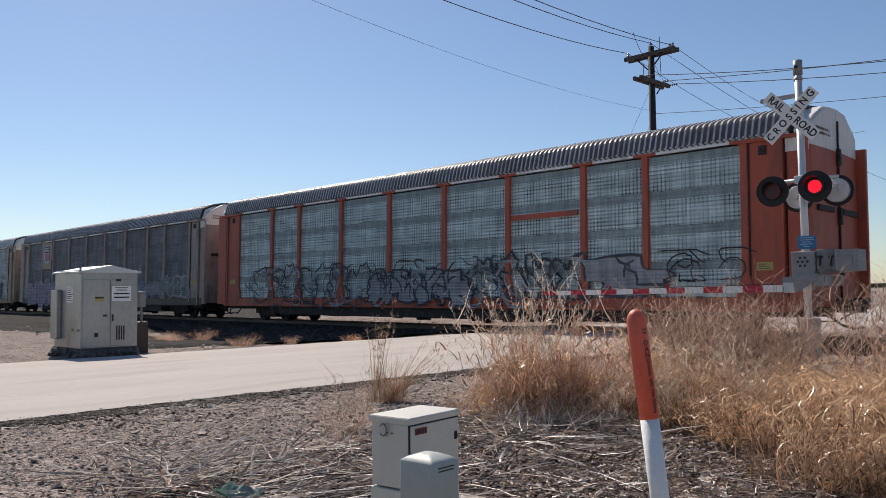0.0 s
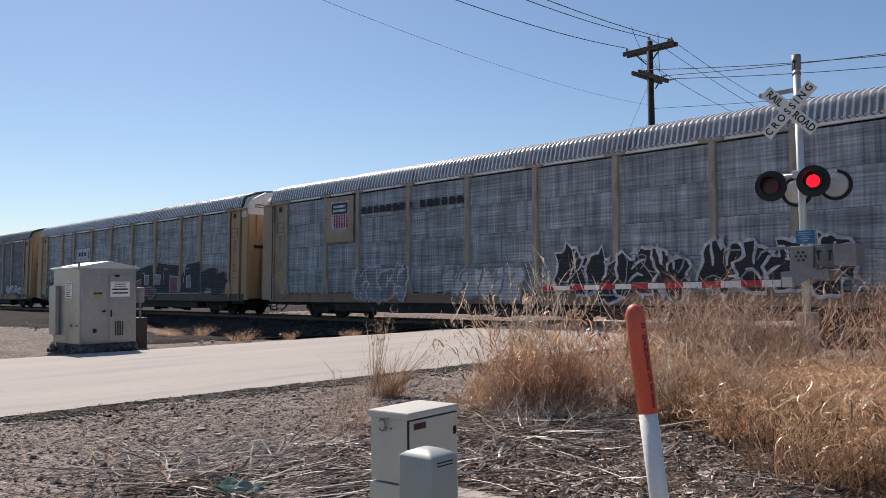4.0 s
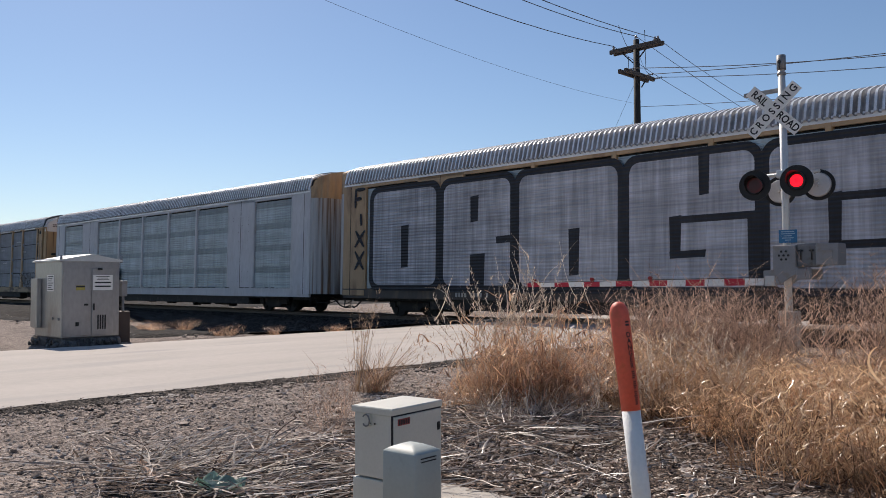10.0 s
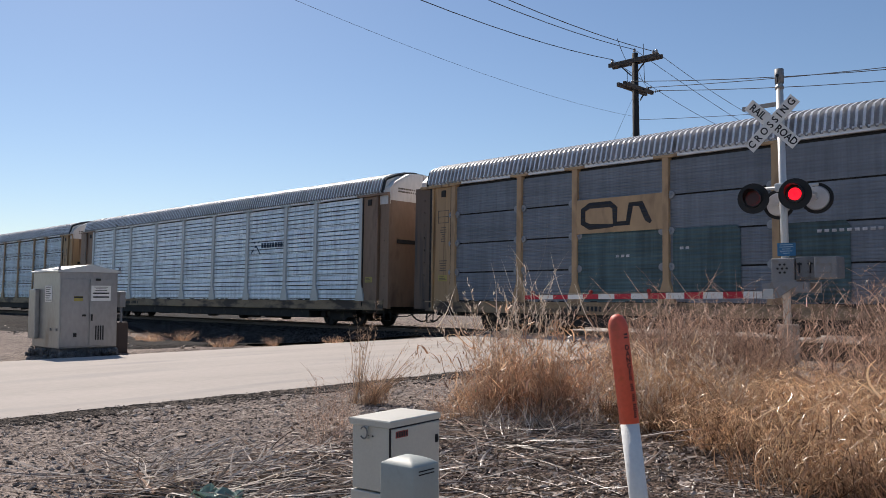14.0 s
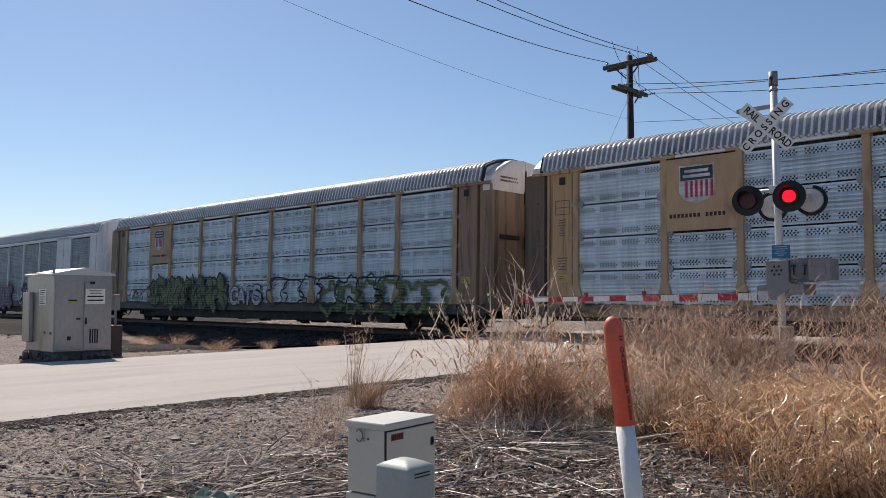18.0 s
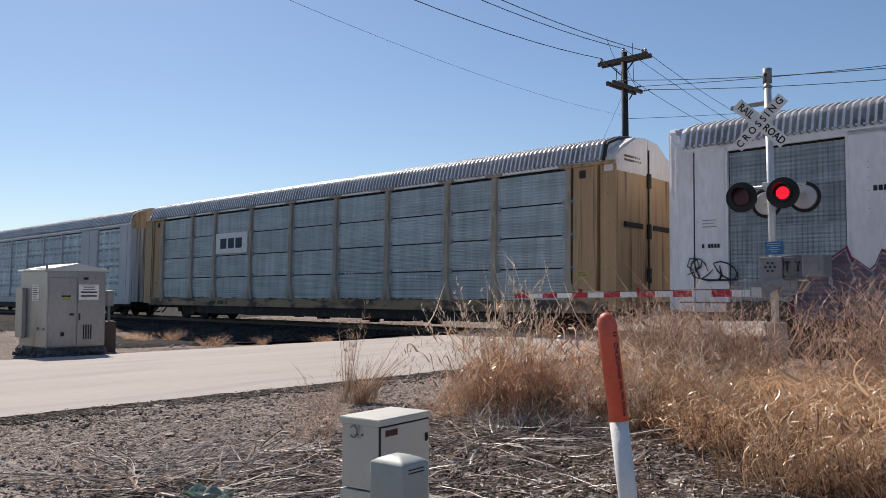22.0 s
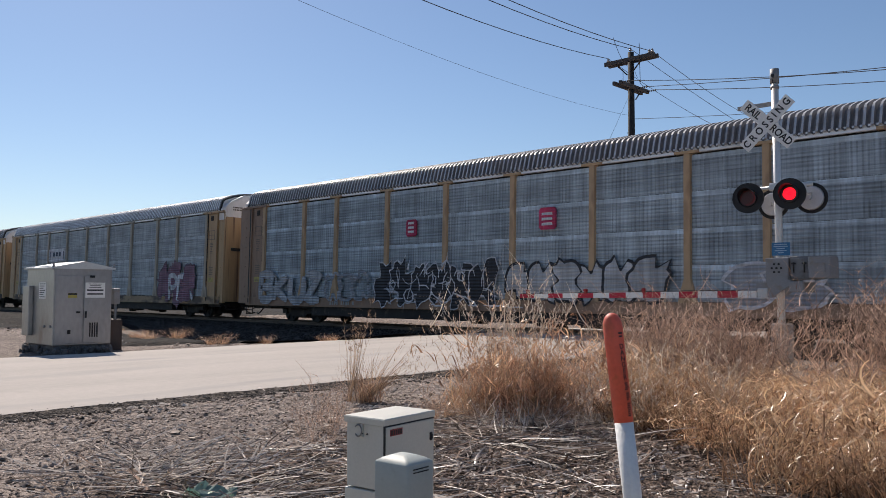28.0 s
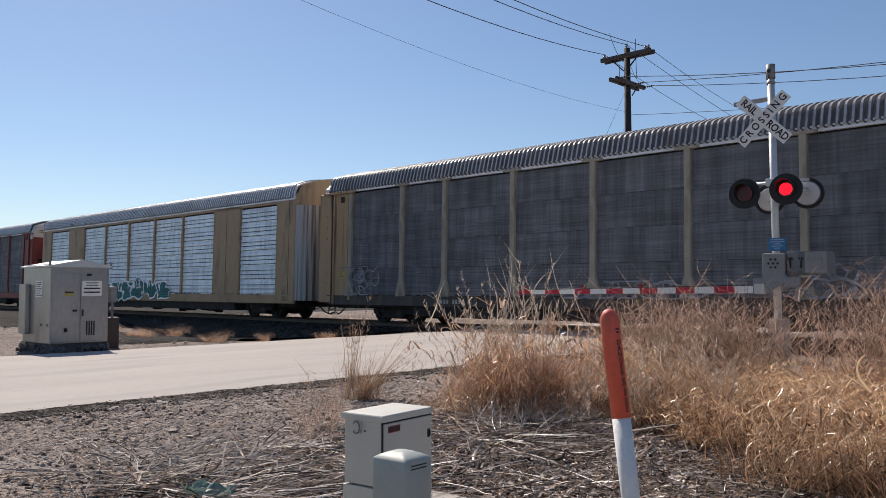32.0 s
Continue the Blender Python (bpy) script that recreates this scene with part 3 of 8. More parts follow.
    out["hood_stencil"] = mesh_of("hood_stencil", bm, STENCIL)
    bm = bmesh.new()  # dark open seam between the side plate and its corner post
    box(bm, -0.015, 0.025, NEAR + 0.0, NEAR + 0.029, 0.75, 4.74)
    out["door_seam"] = mesh_of("door_seam", bm, BLACK)
    bm = bmesh.new()  # lock bars and seams on a pair of end doors
    tube(bm, (0.44, 0, 0.85), (0.44, 0, 5.3), 0.025, n=6)
    for z in (1.5, 2.75, 4.2):
        box(bm, 0.40, 0.50, -0.07, 0.07, z, z + 0.42, 0.02)
    out["lock_bar"] = mesh_of("lock_bar", bm, BLACK)
    bm = bmesh.new()  # stencilled data on an end plate, as plain bars
    rng = random.Random(12)
    y0, y1 = NEAR + 0.018, NEAR + 0.028
    for x, z, w, h in ((0.0, 3.55, 0.24, 0.02), (0.0, 3.75, 0.24, 0.02), (0.0, 3.95, 0.24, 0.02)):
        box(bm, x - w, x + w, y0, y1, z, z + h)
    for x in (-0.24, 0.24):
        box(bm, x - 0.01, x + 0.01, y0, y1, 3.55, 3.97)
    for i in range(7):
        w = rng.uniform(0.06, 0.17)
        box(bm, -w, w, y0, y1, 3.38 - i * 0.075, 3.41 - i * 0.075)
    for i in range(5):
        w = rng.uniform(0.05, 0.2)
        box(bm, -w, w, y0, y1, 2.28 - i * 0.08, 2.31 - i * 0.08)
    out["stencil_block"] = mesh_of("stencil_block", bm, LETTER)
    bm = bmesh.new()
    box(bm, -0.10, 0.10, NEAR + 0.0, NEAR + 0.029, 4.42, 4.64, 0.01)
    out["plate_notch"] = mesh_of("plate_notch", bm, BLACK)
    bm = bmesh.new()
    box(bm, -0.20, 0.20, NEAR + 0.018, NEAR + 0.028, 1.62, 1.82, 0.004)
    out["caution_label"] = mesh_of("caution_label", bm, CAUTION)
    bm = bmesh.new()
    for i in range(3):
        box(bm, -0.15, 0.15 - 0.05 * i, NEAR + 0.012, NEAR + 0.017, 1.66 + i * 0.05, 1.68 + i * 0.05)
    out["label_print"] = mesh_of("label_print", bm, STENCIL)
    bm = bmesh.new()  # pale top of the corner strip
    box(bm, 0.44, 0.99, NEAR + 0.035, NEAR + 0.05, 4.42, 4.735, 0.004)
    out["strip_cap"] = mesh_of("strip_cap", bm, WHITE)
    bm = bmesh.new()  # dark latch bar across a door leaf
    box(bm, 0.36, 0.44, -1.25, -0.30, 3.02, 3.16, 0.015)
    out["latch_bar"] = mesh_of("latch_bar", bm, BLACK)
    bm = bmesh.new()
    for i in range(11):
        if i not in (4, 9):
            box(bm, i * 0.19, i * 0.19 + 0.12, NEAR + 0.008, NEAR + 0.016, 0.68, 0.88)
    out["number_strip"] = mesh_of("number_strip", bm, WHITE)
    return out


STENCIL = mat("dull dark stencil paint", (0.14, 0.11, 0.085), 0.6, vary=0.2)
CAUTION = mat("dull yellow notice", (0.45, 0.36, 0.10), 0.6, vary=0.15)
FR = frame_parts()
TANSILL = mat("grimy tan sill", (0.33, 0.235, 0.14), 0.6, scale=0.9, vary=0.3, fine=12, bump=0.05, dirt=(0.07, 0.05, 0.038), dirt_at=0.47, stretch=(0.7, 1, 2))
LATCH = mat("grey latch steel", (0.30, 0.31, 0.33), 0.5, 0.4, scale=6, vary=0.2)
SMUDGE = mat("faded stencil white", (0.36, 0.35, 0.33), 0.6, vary=0.2)


def build_car(k, kind, body, posts, screens, doors, caps, rows, label, roof=ROOF, sill=None, skip=(), hinges=False, gap=0.012, deep=0.010, pitch=0.125, tail=None):
    """One enclosed car carrier. kind "post": screens between outside posts; kind "flush": smooth wall with windows of screens."""
    car = thing("autorack_car", pose(car_x(0, k), CAR_Y, 0), label, "train car", "autorack cars of the train")
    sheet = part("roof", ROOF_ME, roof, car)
    # galvanised roofs take the paler painted trough shade
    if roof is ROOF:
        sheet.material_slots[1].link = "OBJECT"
        sheet.material_slots[1].material = PALETROUGHSHADE
    part("side_sill", FR["side_sill"], sill or body, car)
    part("top_rail", FR["top_rail"], ROOF, car)
    part("underframe", FR["underframe"], BLACK, car)
    part("far_wall", FR["far_wall"], body, car)
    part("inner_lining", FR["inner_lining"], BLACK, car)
    for s in (-1, 1):
        turn = pose(0, 0, 0) if s > 0 else Matrix.Diagonal((-1, 1, 1, 1))
        if kind == "flush":
            part("end_plate", FR["flush_plate"], body, car, at=pose(s * (HALF - 0.7), 0, 0) @ turn)
        else:
            part("end_plate", FR["end_plate"], doors, car, at=pose(s * (HALF - 0.7), 0, 0) @ turn)
            part("corner_strip", FR["corner_strip"] if s > 0 else FR["tail_strip"], doors if s > 0 else tail or doors, car, at=pose(s * (HALF - 0.7), 0, 0) @ turn)
        part("roof_bow", FR["roof_bow"], roof if kind == "flush" else BLACK, car, at=pose(s * (HALF - 0.08), 0, 0))
        if kind == "post":
            part("roof_web", FR["roof_web"], caps, car, at=pose(s * (HALF - 0.08), 0, 0))
            if s > 0 and caps is CAPWHITE:
                tagged(part("hood_stencil", FR["hood_stencil"], STENCIL, car, at=pose(HALF - 0.03, 0, 0)), kind="stuff")
        for x in (-0.46,) if kind == "post" and s > 0 else (-0.46, 0.43, 0.465, 0.5) if kind == "post" else (0.31,):
            part("door_seam", FR["door_seam"], BLACK, car, at=pose(s * (HALF - 0.7 + x), 0, 0))
        for m in (1, -1):
            side = Matrix.Diagonal((s, m, 1, 1))
            part("end_door", RIB_DOOR_ME if kind == "flush" else DOOR_ME, doors, car, at=Matrix.Translation((s * (HALF - 0.05), 0, 0)) @ side)
            part("door_cap", RIB_CAP_ME if kind == "flush" else CAP_ME, caps, car, at=Matrix.Translation((s * (HALF - 0.05), 0, 0)) @ side)
        for y in (0.0,) if kind == "post" else (-0.6, 0.0, 0.6):
            part("lock_bar", FR["lock_bar"], BLACK, car, at=Matrix.Translation((s * (HALF - 0.05 - (0.02 if y else 0) - (0.12 if kind == "flush" else 0)), y, 0)) @ Matrix.Diagonal((s, 1, 1, 1)))
        if kind == "post":
            part("corner_strip", FR["tail_strip"], doors if s > 0 else tail or doors, car, at=pose(s * (HALF - 0.7), 0, 0) @ turn @ Matrix.Diagonal((1, -1, 1, 1)))
            part("plate_notch", FR["plate_notch"], BLACK, car, at=pose(s * (HALF - 0.80), 0, 0))
            label_plate = part("caution_label", FR["caution_label"], CAUTION, car, "small dull yellow notice", pose(s * (HALF - 0.80), 0, 0))
            tagged(part("label_print", FR["label_print"], STENCIL, label_plate), kind="stuff")
            if s > 0:
                if k not in (7, 9, 10, 12):
                    part("strip_cap", FR["strip_cap"], caps, car, at=pose(HALF - 0.7, 0, 0))
                for m in (1, -1):
                    part("latch_bar", FR["latch_bar"], BLACK, car, at=pose(HALF - 0.05, 0, 0) @ Matrix.Diagonal((1, m, 1, 1)))
        if k in (2, 3, 7, 9, 15, 16):
            tagged(part("stencil_block", FR["stencil_block"], STENCIL, car, at=pose(s * (HALF - 0.80), 0, 0)), kind="stuff")
        part("brake_hose", FR["brake_hose"], BLACK, car, at=Matrix.Diagonal((s, 1, 1, 1)))
        part("uncoupling_rod", FR["uncoupling_rod"], BLACK, car, at=Matrix.Diagonal((s, 1, 1, 1)))
        truck = part("truck", TRUCK_ME, BLACK, car, at=pose(s * 10.06, 0, 0))
        for w in (-0.86, 0.86):
            WHEELS.append((part("wheelset", WHEEL_ME, BLACK, truck, at=pose(w, 0, 0.42)), w))
    if kind == "post":
        edges = A_EDGES
        for i, x in enumerate(edges):
            part("post", POST_ME, posts, car, at=pose(x, 0, 0))
            if hinges:
                for j in (1, 2, 3):
                    part("latch_plate", HINGE_ME, LATCH, car, at=pose(x, 0, Z0 + 0.02 + j * (Z1 - Z0 - 0.085) / 4))
        bays = [(i, a + 0.1, b - 0.1) for i, (a, b) in enumerate(zip(edges, edges[1:]))]
    else:
        wall = [(-12.0, -11.93), (-9.22, -7.04), (7.04, 9.22), (11.93, 12.0)]
        for a, b in wall:
            bm = bmesh.new()
            box(bm, a, b, NEAR, NEAR + 0.1, Z0, Z1, 0.008)
            if b - a > 1:
                for x in (a + 0.05, b - 0.05):
                    box(bm, x - 0.012, x + 0.012, NEAR - 0.012, NEAR + 0.02, Z0 + 0.02, Z1 - 0.02)
                seam, dots = bmesh.new(), bmesh.new()
                c = (a + b) / 2
                box(seam, c - 0.012, c + 0.012, NEAR - 0.004, NEAR + 0.01, Z0 + 0.02, Z1 - 0.02)
                for x in (c - 0.62, c - 0.16, c + 0.16, c + 0.62):
                    for z in (1.25, 1.42, 1.68, 3.02, 3.42, 3.72, 3.92, 4.05):
                        tube(dots, (x, NEAR - 0.006, z), (x, NEAR + 0.01, z), 0.013, n=6)
                part("panel_seam", seam, BLACK, car)
                tagged(part("rivets", dots, STENCIL, car), kind="stuff")
            part("wall_plate", bm, body, car)
        for x in B_EDGES[1:-1]:
            part("post", POST_SLIM_ME, body, car, at=Matrix.Translation((x, 0, 0)) @ Matrix.Diagonal((0.8, 1, 1, 1)))
        bm = bmesh.new()
        box(bm, -12.0, 12.0, NEAR, NEAR + 0.1, Z1 - 0.12, Z1)
        part("header", bm, body, car)
        bays = [(-1, -11.90, -9.25)] + [(i, a + 0.08, b - 0.08) for i, (a, b) in enumerate(zip(B_EDGES, B_EDGES[1:]))] + [(9, 9.25, 11.90)]
    top = Z1 - 0.045 if kind == "post" else Z1 - 0.165
    n = rows
    h = (top - Z0 - 0.04) / n
    for i, a, b in bays:
        for j in range(n):
            if (i, j) in skip:
                continue
            me = screen(b - a, h - gap, max(3, round(h / (pitch if deep > 0.015 else 0.09))), deep)
            part("side_panel", me, screens, car, at=pose((a + b) / 2, NEAR + 0.07, Z0 + 0.03 + j * h))
    tagged(part("drain_strip", FR["drain_strip"], BLACK, car), kind="stuff")
    tagged(part("number_strip", FR["number_strip"], LETTER if sill in (TANSILL, None) else SMUDGE, car, at=pose(-7.4, 0, 0.24) @ Matrix.Diagonal((0.7, 1, 0.7, 1))), kind="stuff")
    CARS.append((car, k))
    return car

CANT = -1.2


def paint(name, base, **kw):
    return mat(name, base, kw.pop("rough", 0.55), kw.pop("metal", 0.0), **{**dict(scale=1.2, vary=0.14, fine=9, bump=0.05, stretch=(1, 1, 0.35)), **kw})


def screen_paint(name, base, metal=0.3, rough=0.55, weave=0.25, dots=(), streak=0.3, jitter=0.06, rib=False, band=None, plaid=0.0):
    """Pressed side screens: worn ribs, rain streaks, a grid of tiny perforations (plaid),
    rows of punched holes between the heights in dots, and a flat strip (band: height, tone) along each screen."""
    m = bpy.data.materials.new(name)
    m.use_nodes = True
    N, L = m.node_tree.nodes, m.node_tree.links
    b = N["Principled BSDF"]
    b.inputs["Roughness"].default_value, b.inputs["Metallic"].default_value = rough, metal
    tc, oi = N.new("ShaderNodeTexCoord"), N.new("ShaderNodeObjectInfo")
    shift = N.new("ShaderNodeVectorMath")
    shift.operation = "MULTIPLY_ADD"
    shift.inputs[1].default_value = (37.0, 11.0, 23.0)
    L.new(oi.outputs["Random"], shift.inputs[0])
    L.new(tc.outputs["Object"], shift.inputs[2])
    sep = N.new("ShaderNodeSeparateXYZ")
    L.new(tc.outputs["Object"], sep.inputs[0])
    X, Z = sep.outputs[0], sep.outputs[2]

    def op(kind, a, c=None, d=None):
        x = N.new("ShaderNodeMath")
        x.operation = kind
        for i, v in enumerate((a, c, d)):
            if v is None:
                continue
            if isinstance(v, (int, float)):
                x.inputs[i].default_value = v
            else:
                L.new(v, x.inputs[i])
        return x.outputs[0]

    def span(v, lo, hi, a, c):
        r = N.new("ShaderNodeMapRange")
        for i, q in enumerate((lo, hi, a, c)):
            r.inputs[i + 1].default_value = q
        L.new(v, r.inputs[0])
        return r.outputs[0]

    def tone(sx, sz, lo, hi, detail=3):
        mp, nz = N.new("ShaderNodeMapping"), N.new("ShaderNodeTexNoise")
        mp.inputs["Scale"].default_value = (sx, 1, sz)
        nz.inputs["Scale"].default_value, nz.inputs["Detail"].default_value = 1.0, detail
        L.new(shift.outputs[0], mp.inputs["Vector"])
        L.new(mp.outputs[0], nz.inputs["Vector"])
        return span(nz.outputs[0], 0.35, 0.65, lo, hi)

    def window(v, lo, hi):
        return op("MULTIPLY", op("GREATER_THAN", v, lo), op("LESS_THAN", v, hi))

    v = op("MULTIPLY", tone(16, 0.9, 1 - weave, 1 + weave), tone(0.7, 22, 1 - weave, 1 + weave))
    v = op("MULTIPLY", v, tone(3.5, 0.25, 1 - streak, 1 + streak * 0.6, 5))
    v = op("MULTIPLY", v, tone(0.5, 3.0, 1 - streak * 0.7, 1 + streak * 0.5))
    v = op("MULTIPLY", v, span(oi.outputs["Random"], 0, 1, 1 - jitter, 1 + jitter))
    inside = window(Z, band[0], 9.0) if band else None
    if plaid:
        across = span(op("SINE", op("MULTIPLY", X, 2 * math.pi / 0.118)), 0.15, 0.8, 0.0, 1.0)
        down = span(op("SINE", op("MULTIPLY", Z, 2 * math.pi / 0.105)), 0.0, 0.7, 0.0, 1.0)
        grid = op("ADD", op("MULTIPLY", across, tone(2.2, 1.6, 0.05, 0.75)), op("MULTIPLY", down, tone(0.9, 4.0, 0.1, 0.7)))
        if band:
            grid = op("MULTIPLY", grid, op("SUBTRACT", 1.0, inside))
        v = op("MULTIPLY", v, op("SUBTRACT", 1.0, op("MULTIPLY", grid, plaid)))
    if band:
        v = op("MULTIPLY", v, op("ADD", 1.0, op("MULTIPLY", inside, band[1] - 1.0)))
    for lo, hi in dots:
        px, pz = 0.088, (hi - lo) / 3
        row = op("FLOOR", op("DIVIDE", op("SUBTRACT", Z, lo), pz))
        u = op("FRACT", op("ADD", op("DIVIDE", X, px), op("MULTIPLY", row, 0.5)))
        w = op("FRACT", op("DIVIDE", op("SUBTRACT", Z, lo), pz))
        d = op("ADD", op("POWER", op("MULTIPLY", op("SUBTRACT", u, 0.5), px), 2.0), op("POWER", op("MULTIPLY", op("SUBTRACT", w, 0.5), pz), 2.0))
        hole = op("MULTIPLY", op("LESS_THAN", d, 0.023 ** 2), window(Z, lo, hi))
        hole = op("MULTIPLY", hole, op("LESS_THAN", op("FRACT", op("DIVIDE", op("ADD", X, 9.0), 0.70)), 0.76))
        v = op("MULTIPLY", v, op("SUBTRACT", 1.0, op("MULTIPLY", hole, 0.93)))
    if rib:
        bp = N.new("ShaderNodeBump")
        L.new(op("SINE", op("MULTIPLY", Z, 2 * math.pi / 0.1045)), bp.inputs["Height"])
        bp.inputs["Strength"].default_value, bp.inputs["Distance"].default_value = 0.8, 0.012
        L.new(bp.outputs[0], b.inputs["Normal"])
    hsv = N.new("ShaderNodeHueSaturation")
    hsv.inputs["Color"].default_value = (*base, 1)
    L.new(v, hsv.inputs["Value"])
    L.new(hsv.outputs[0], b.inputs["Base Color"])
    return m


YELLOW = paint("weathered yellow paint", (0.44, 0.295, 0.165), dirt=(0.25, 0.155, 0.09), dirt_at=0.56)
TAN = paint("faded tan paint", (0.38, 0.27, 0.18), dirt=(0.21, 0.15, 0.10), dirt_at=0.55)
BROWN = paint("rusty brown paint", (0.27, 0.17, 0.11), dirt=(0.15, 0.09, 0.06), dirt_at=0.58)
CARORANGE = paint("red-orange paint", (0.40, 0.082, 0.042), dirt=(0.25, 0.07, 0.042), dirt_at=0.55)
MAROON = paint("maroon paint", (0.28, 0.05, 0.04), dirt=(0.15, 0.05, 0.04))
CARWHITE = paint("dirty white paint", (0.80, 0.785, 0.79), dirt=(0.58, 0.545, 0.52), dirt_at=0.62)
CARGREY = paint("weathered grey-white paint", (0.56, 0.555, 0.57), dirt=(0.46, 0.43, 0.41), dirt_at=0.62)
CAPWHITE = paint("white door cap", (0.74, 0.70, 0.66), dirt=(0.5, 0.42, 0.34), dirt_at=0.6)
RUSTYELLOW = paint("rust-streaked yellow paint", (0.44, 0.285, 0.145), dirt=(0.15, 0.085, 0.05), stretch=(3, 3, 0.12), dirt_at=0.53)
GREYTAN = paint("greyed tan paint", (0.44, 0.345, 0.26), dirt=(0.27, 0.20, 0.14), dirt_at=0.56)
SOOTTAN = paint("soot-darkened tan paint", (0.26, 0.175, 0.115), dirt=(0.10, 0.07, 0.05), stretch=(2, 2, 0.15), dirt_at=0.52)
RUSTBROWN = paint("dark rusted brown paint", (0.13, 0.082, 0.055), dirt=(0.06, 0.042, 0.034), stretch=(2, 2, 0.2), dirt_at=0.5)
STREAKED = paint("rust-streaked grey doors", (0.42, 0.42, 0.425), dirt=(0.17, 0.105, 0.065), stretch=(4, 4, 0.10), dirt_at=0.47)
SILVER = screen_paint("galvanised screens", (0.43, 0.485, 0.51), 0.45, 0.48, 0.05, (), 0.16)
LOUVRE = screen_paint("louvred galvanised screens", (0.50, 0.555, 0.585), 0.4, 0.5, 0.05, (), 0.14, plaid=0.25, band=(0.64, 0.62))
SILVERPLAID = screen_paint("worn plaid-looking screens", (0.52, 0.615, 0.615), 0.4, 0.5, 0.14, (), 0.18, plaid=0.75, band=(0.70, 0.52))
SILVERDOT = screen_paint("punched galvanised screens", (0.63, 0.71, 0.76), 0.45, 0.48, 0.06, ((0.06, 0.21), (0.67, 0.82)), 0.14)
GREYDOT = screen_paint("dull punched screens", (0.56, 0.63, 0.655), 0.4, 0.5, 0.06, ((0.06, 0.21), (0.65, 0.80)), 0.2, 0.12)
SILVERBLUE = screen_paint("bright galvanised screens", (0.86, 0.91, 0.94), 0.35, 0.48, 0.12, (), 0.14)
GREYSCREEN = screen_paint("dulled grey screens", (0.36, 0.385, 0.415), 0.3, 0.55, 0.2, (), 0.32, plaid=0.28, band=(0.80, 0.9))
GREYSOFT = screen_paint("evenly dulled grey screens", (0.36, 0.395, 0.42), 0.3, 0.55, 0.14, (), 0.2, plaid=0.3, band=(0.78, 1.12))
GREYPLAID = screen_paint("worn grey screens", (0.345, 0.395, 0.43), 0.3, 0.55, 0.13, (), 0.24, plaid=0.42, band=(0.80, 1.35))
BLUEPLAID = screen_paint("blue-grey meshed screens", (0.335, 0.385, 0.41), 0.3, 0.55, 0.10, (), 0.2, plaid=0.45)
DARKSCREEN = screen_paint("dark grey screens", (0.168, 0.172, 0.185), 0.2, 0.6, 0.10, (), 0.3, plaid=0.16, band=(0.82, 0.9))
DULLPOST = paint("sun-bleached post paint", (0.36, 0.315, 0.25), dirt=(0.22, 0.18, 0.13), dirt_at=0.55)
DULLTAN = paint("dull pinkish tan paint", (0.31, 0.25, 0.215), dirt=(0.17, 0.13, 0.105), dirt_at=0.55)
SLATE = screen_paint("slate screens", (0.195, 0.218, 0.255), 0.25, 0.55, 0.06, (), 0.14)
SOOT = paint("sooty sill", (0.055, 0.045, 0.04), dirt=(0.11, 0.08, 0.055))
ROOFDARK = mat("dull grey roof", (0.50, 0.49, 0.49), 0.45, 0.3, scale=0.6, vary=0.2, fine=8, bump=0.04, dirt=(0.24, 0.20, 0.18))

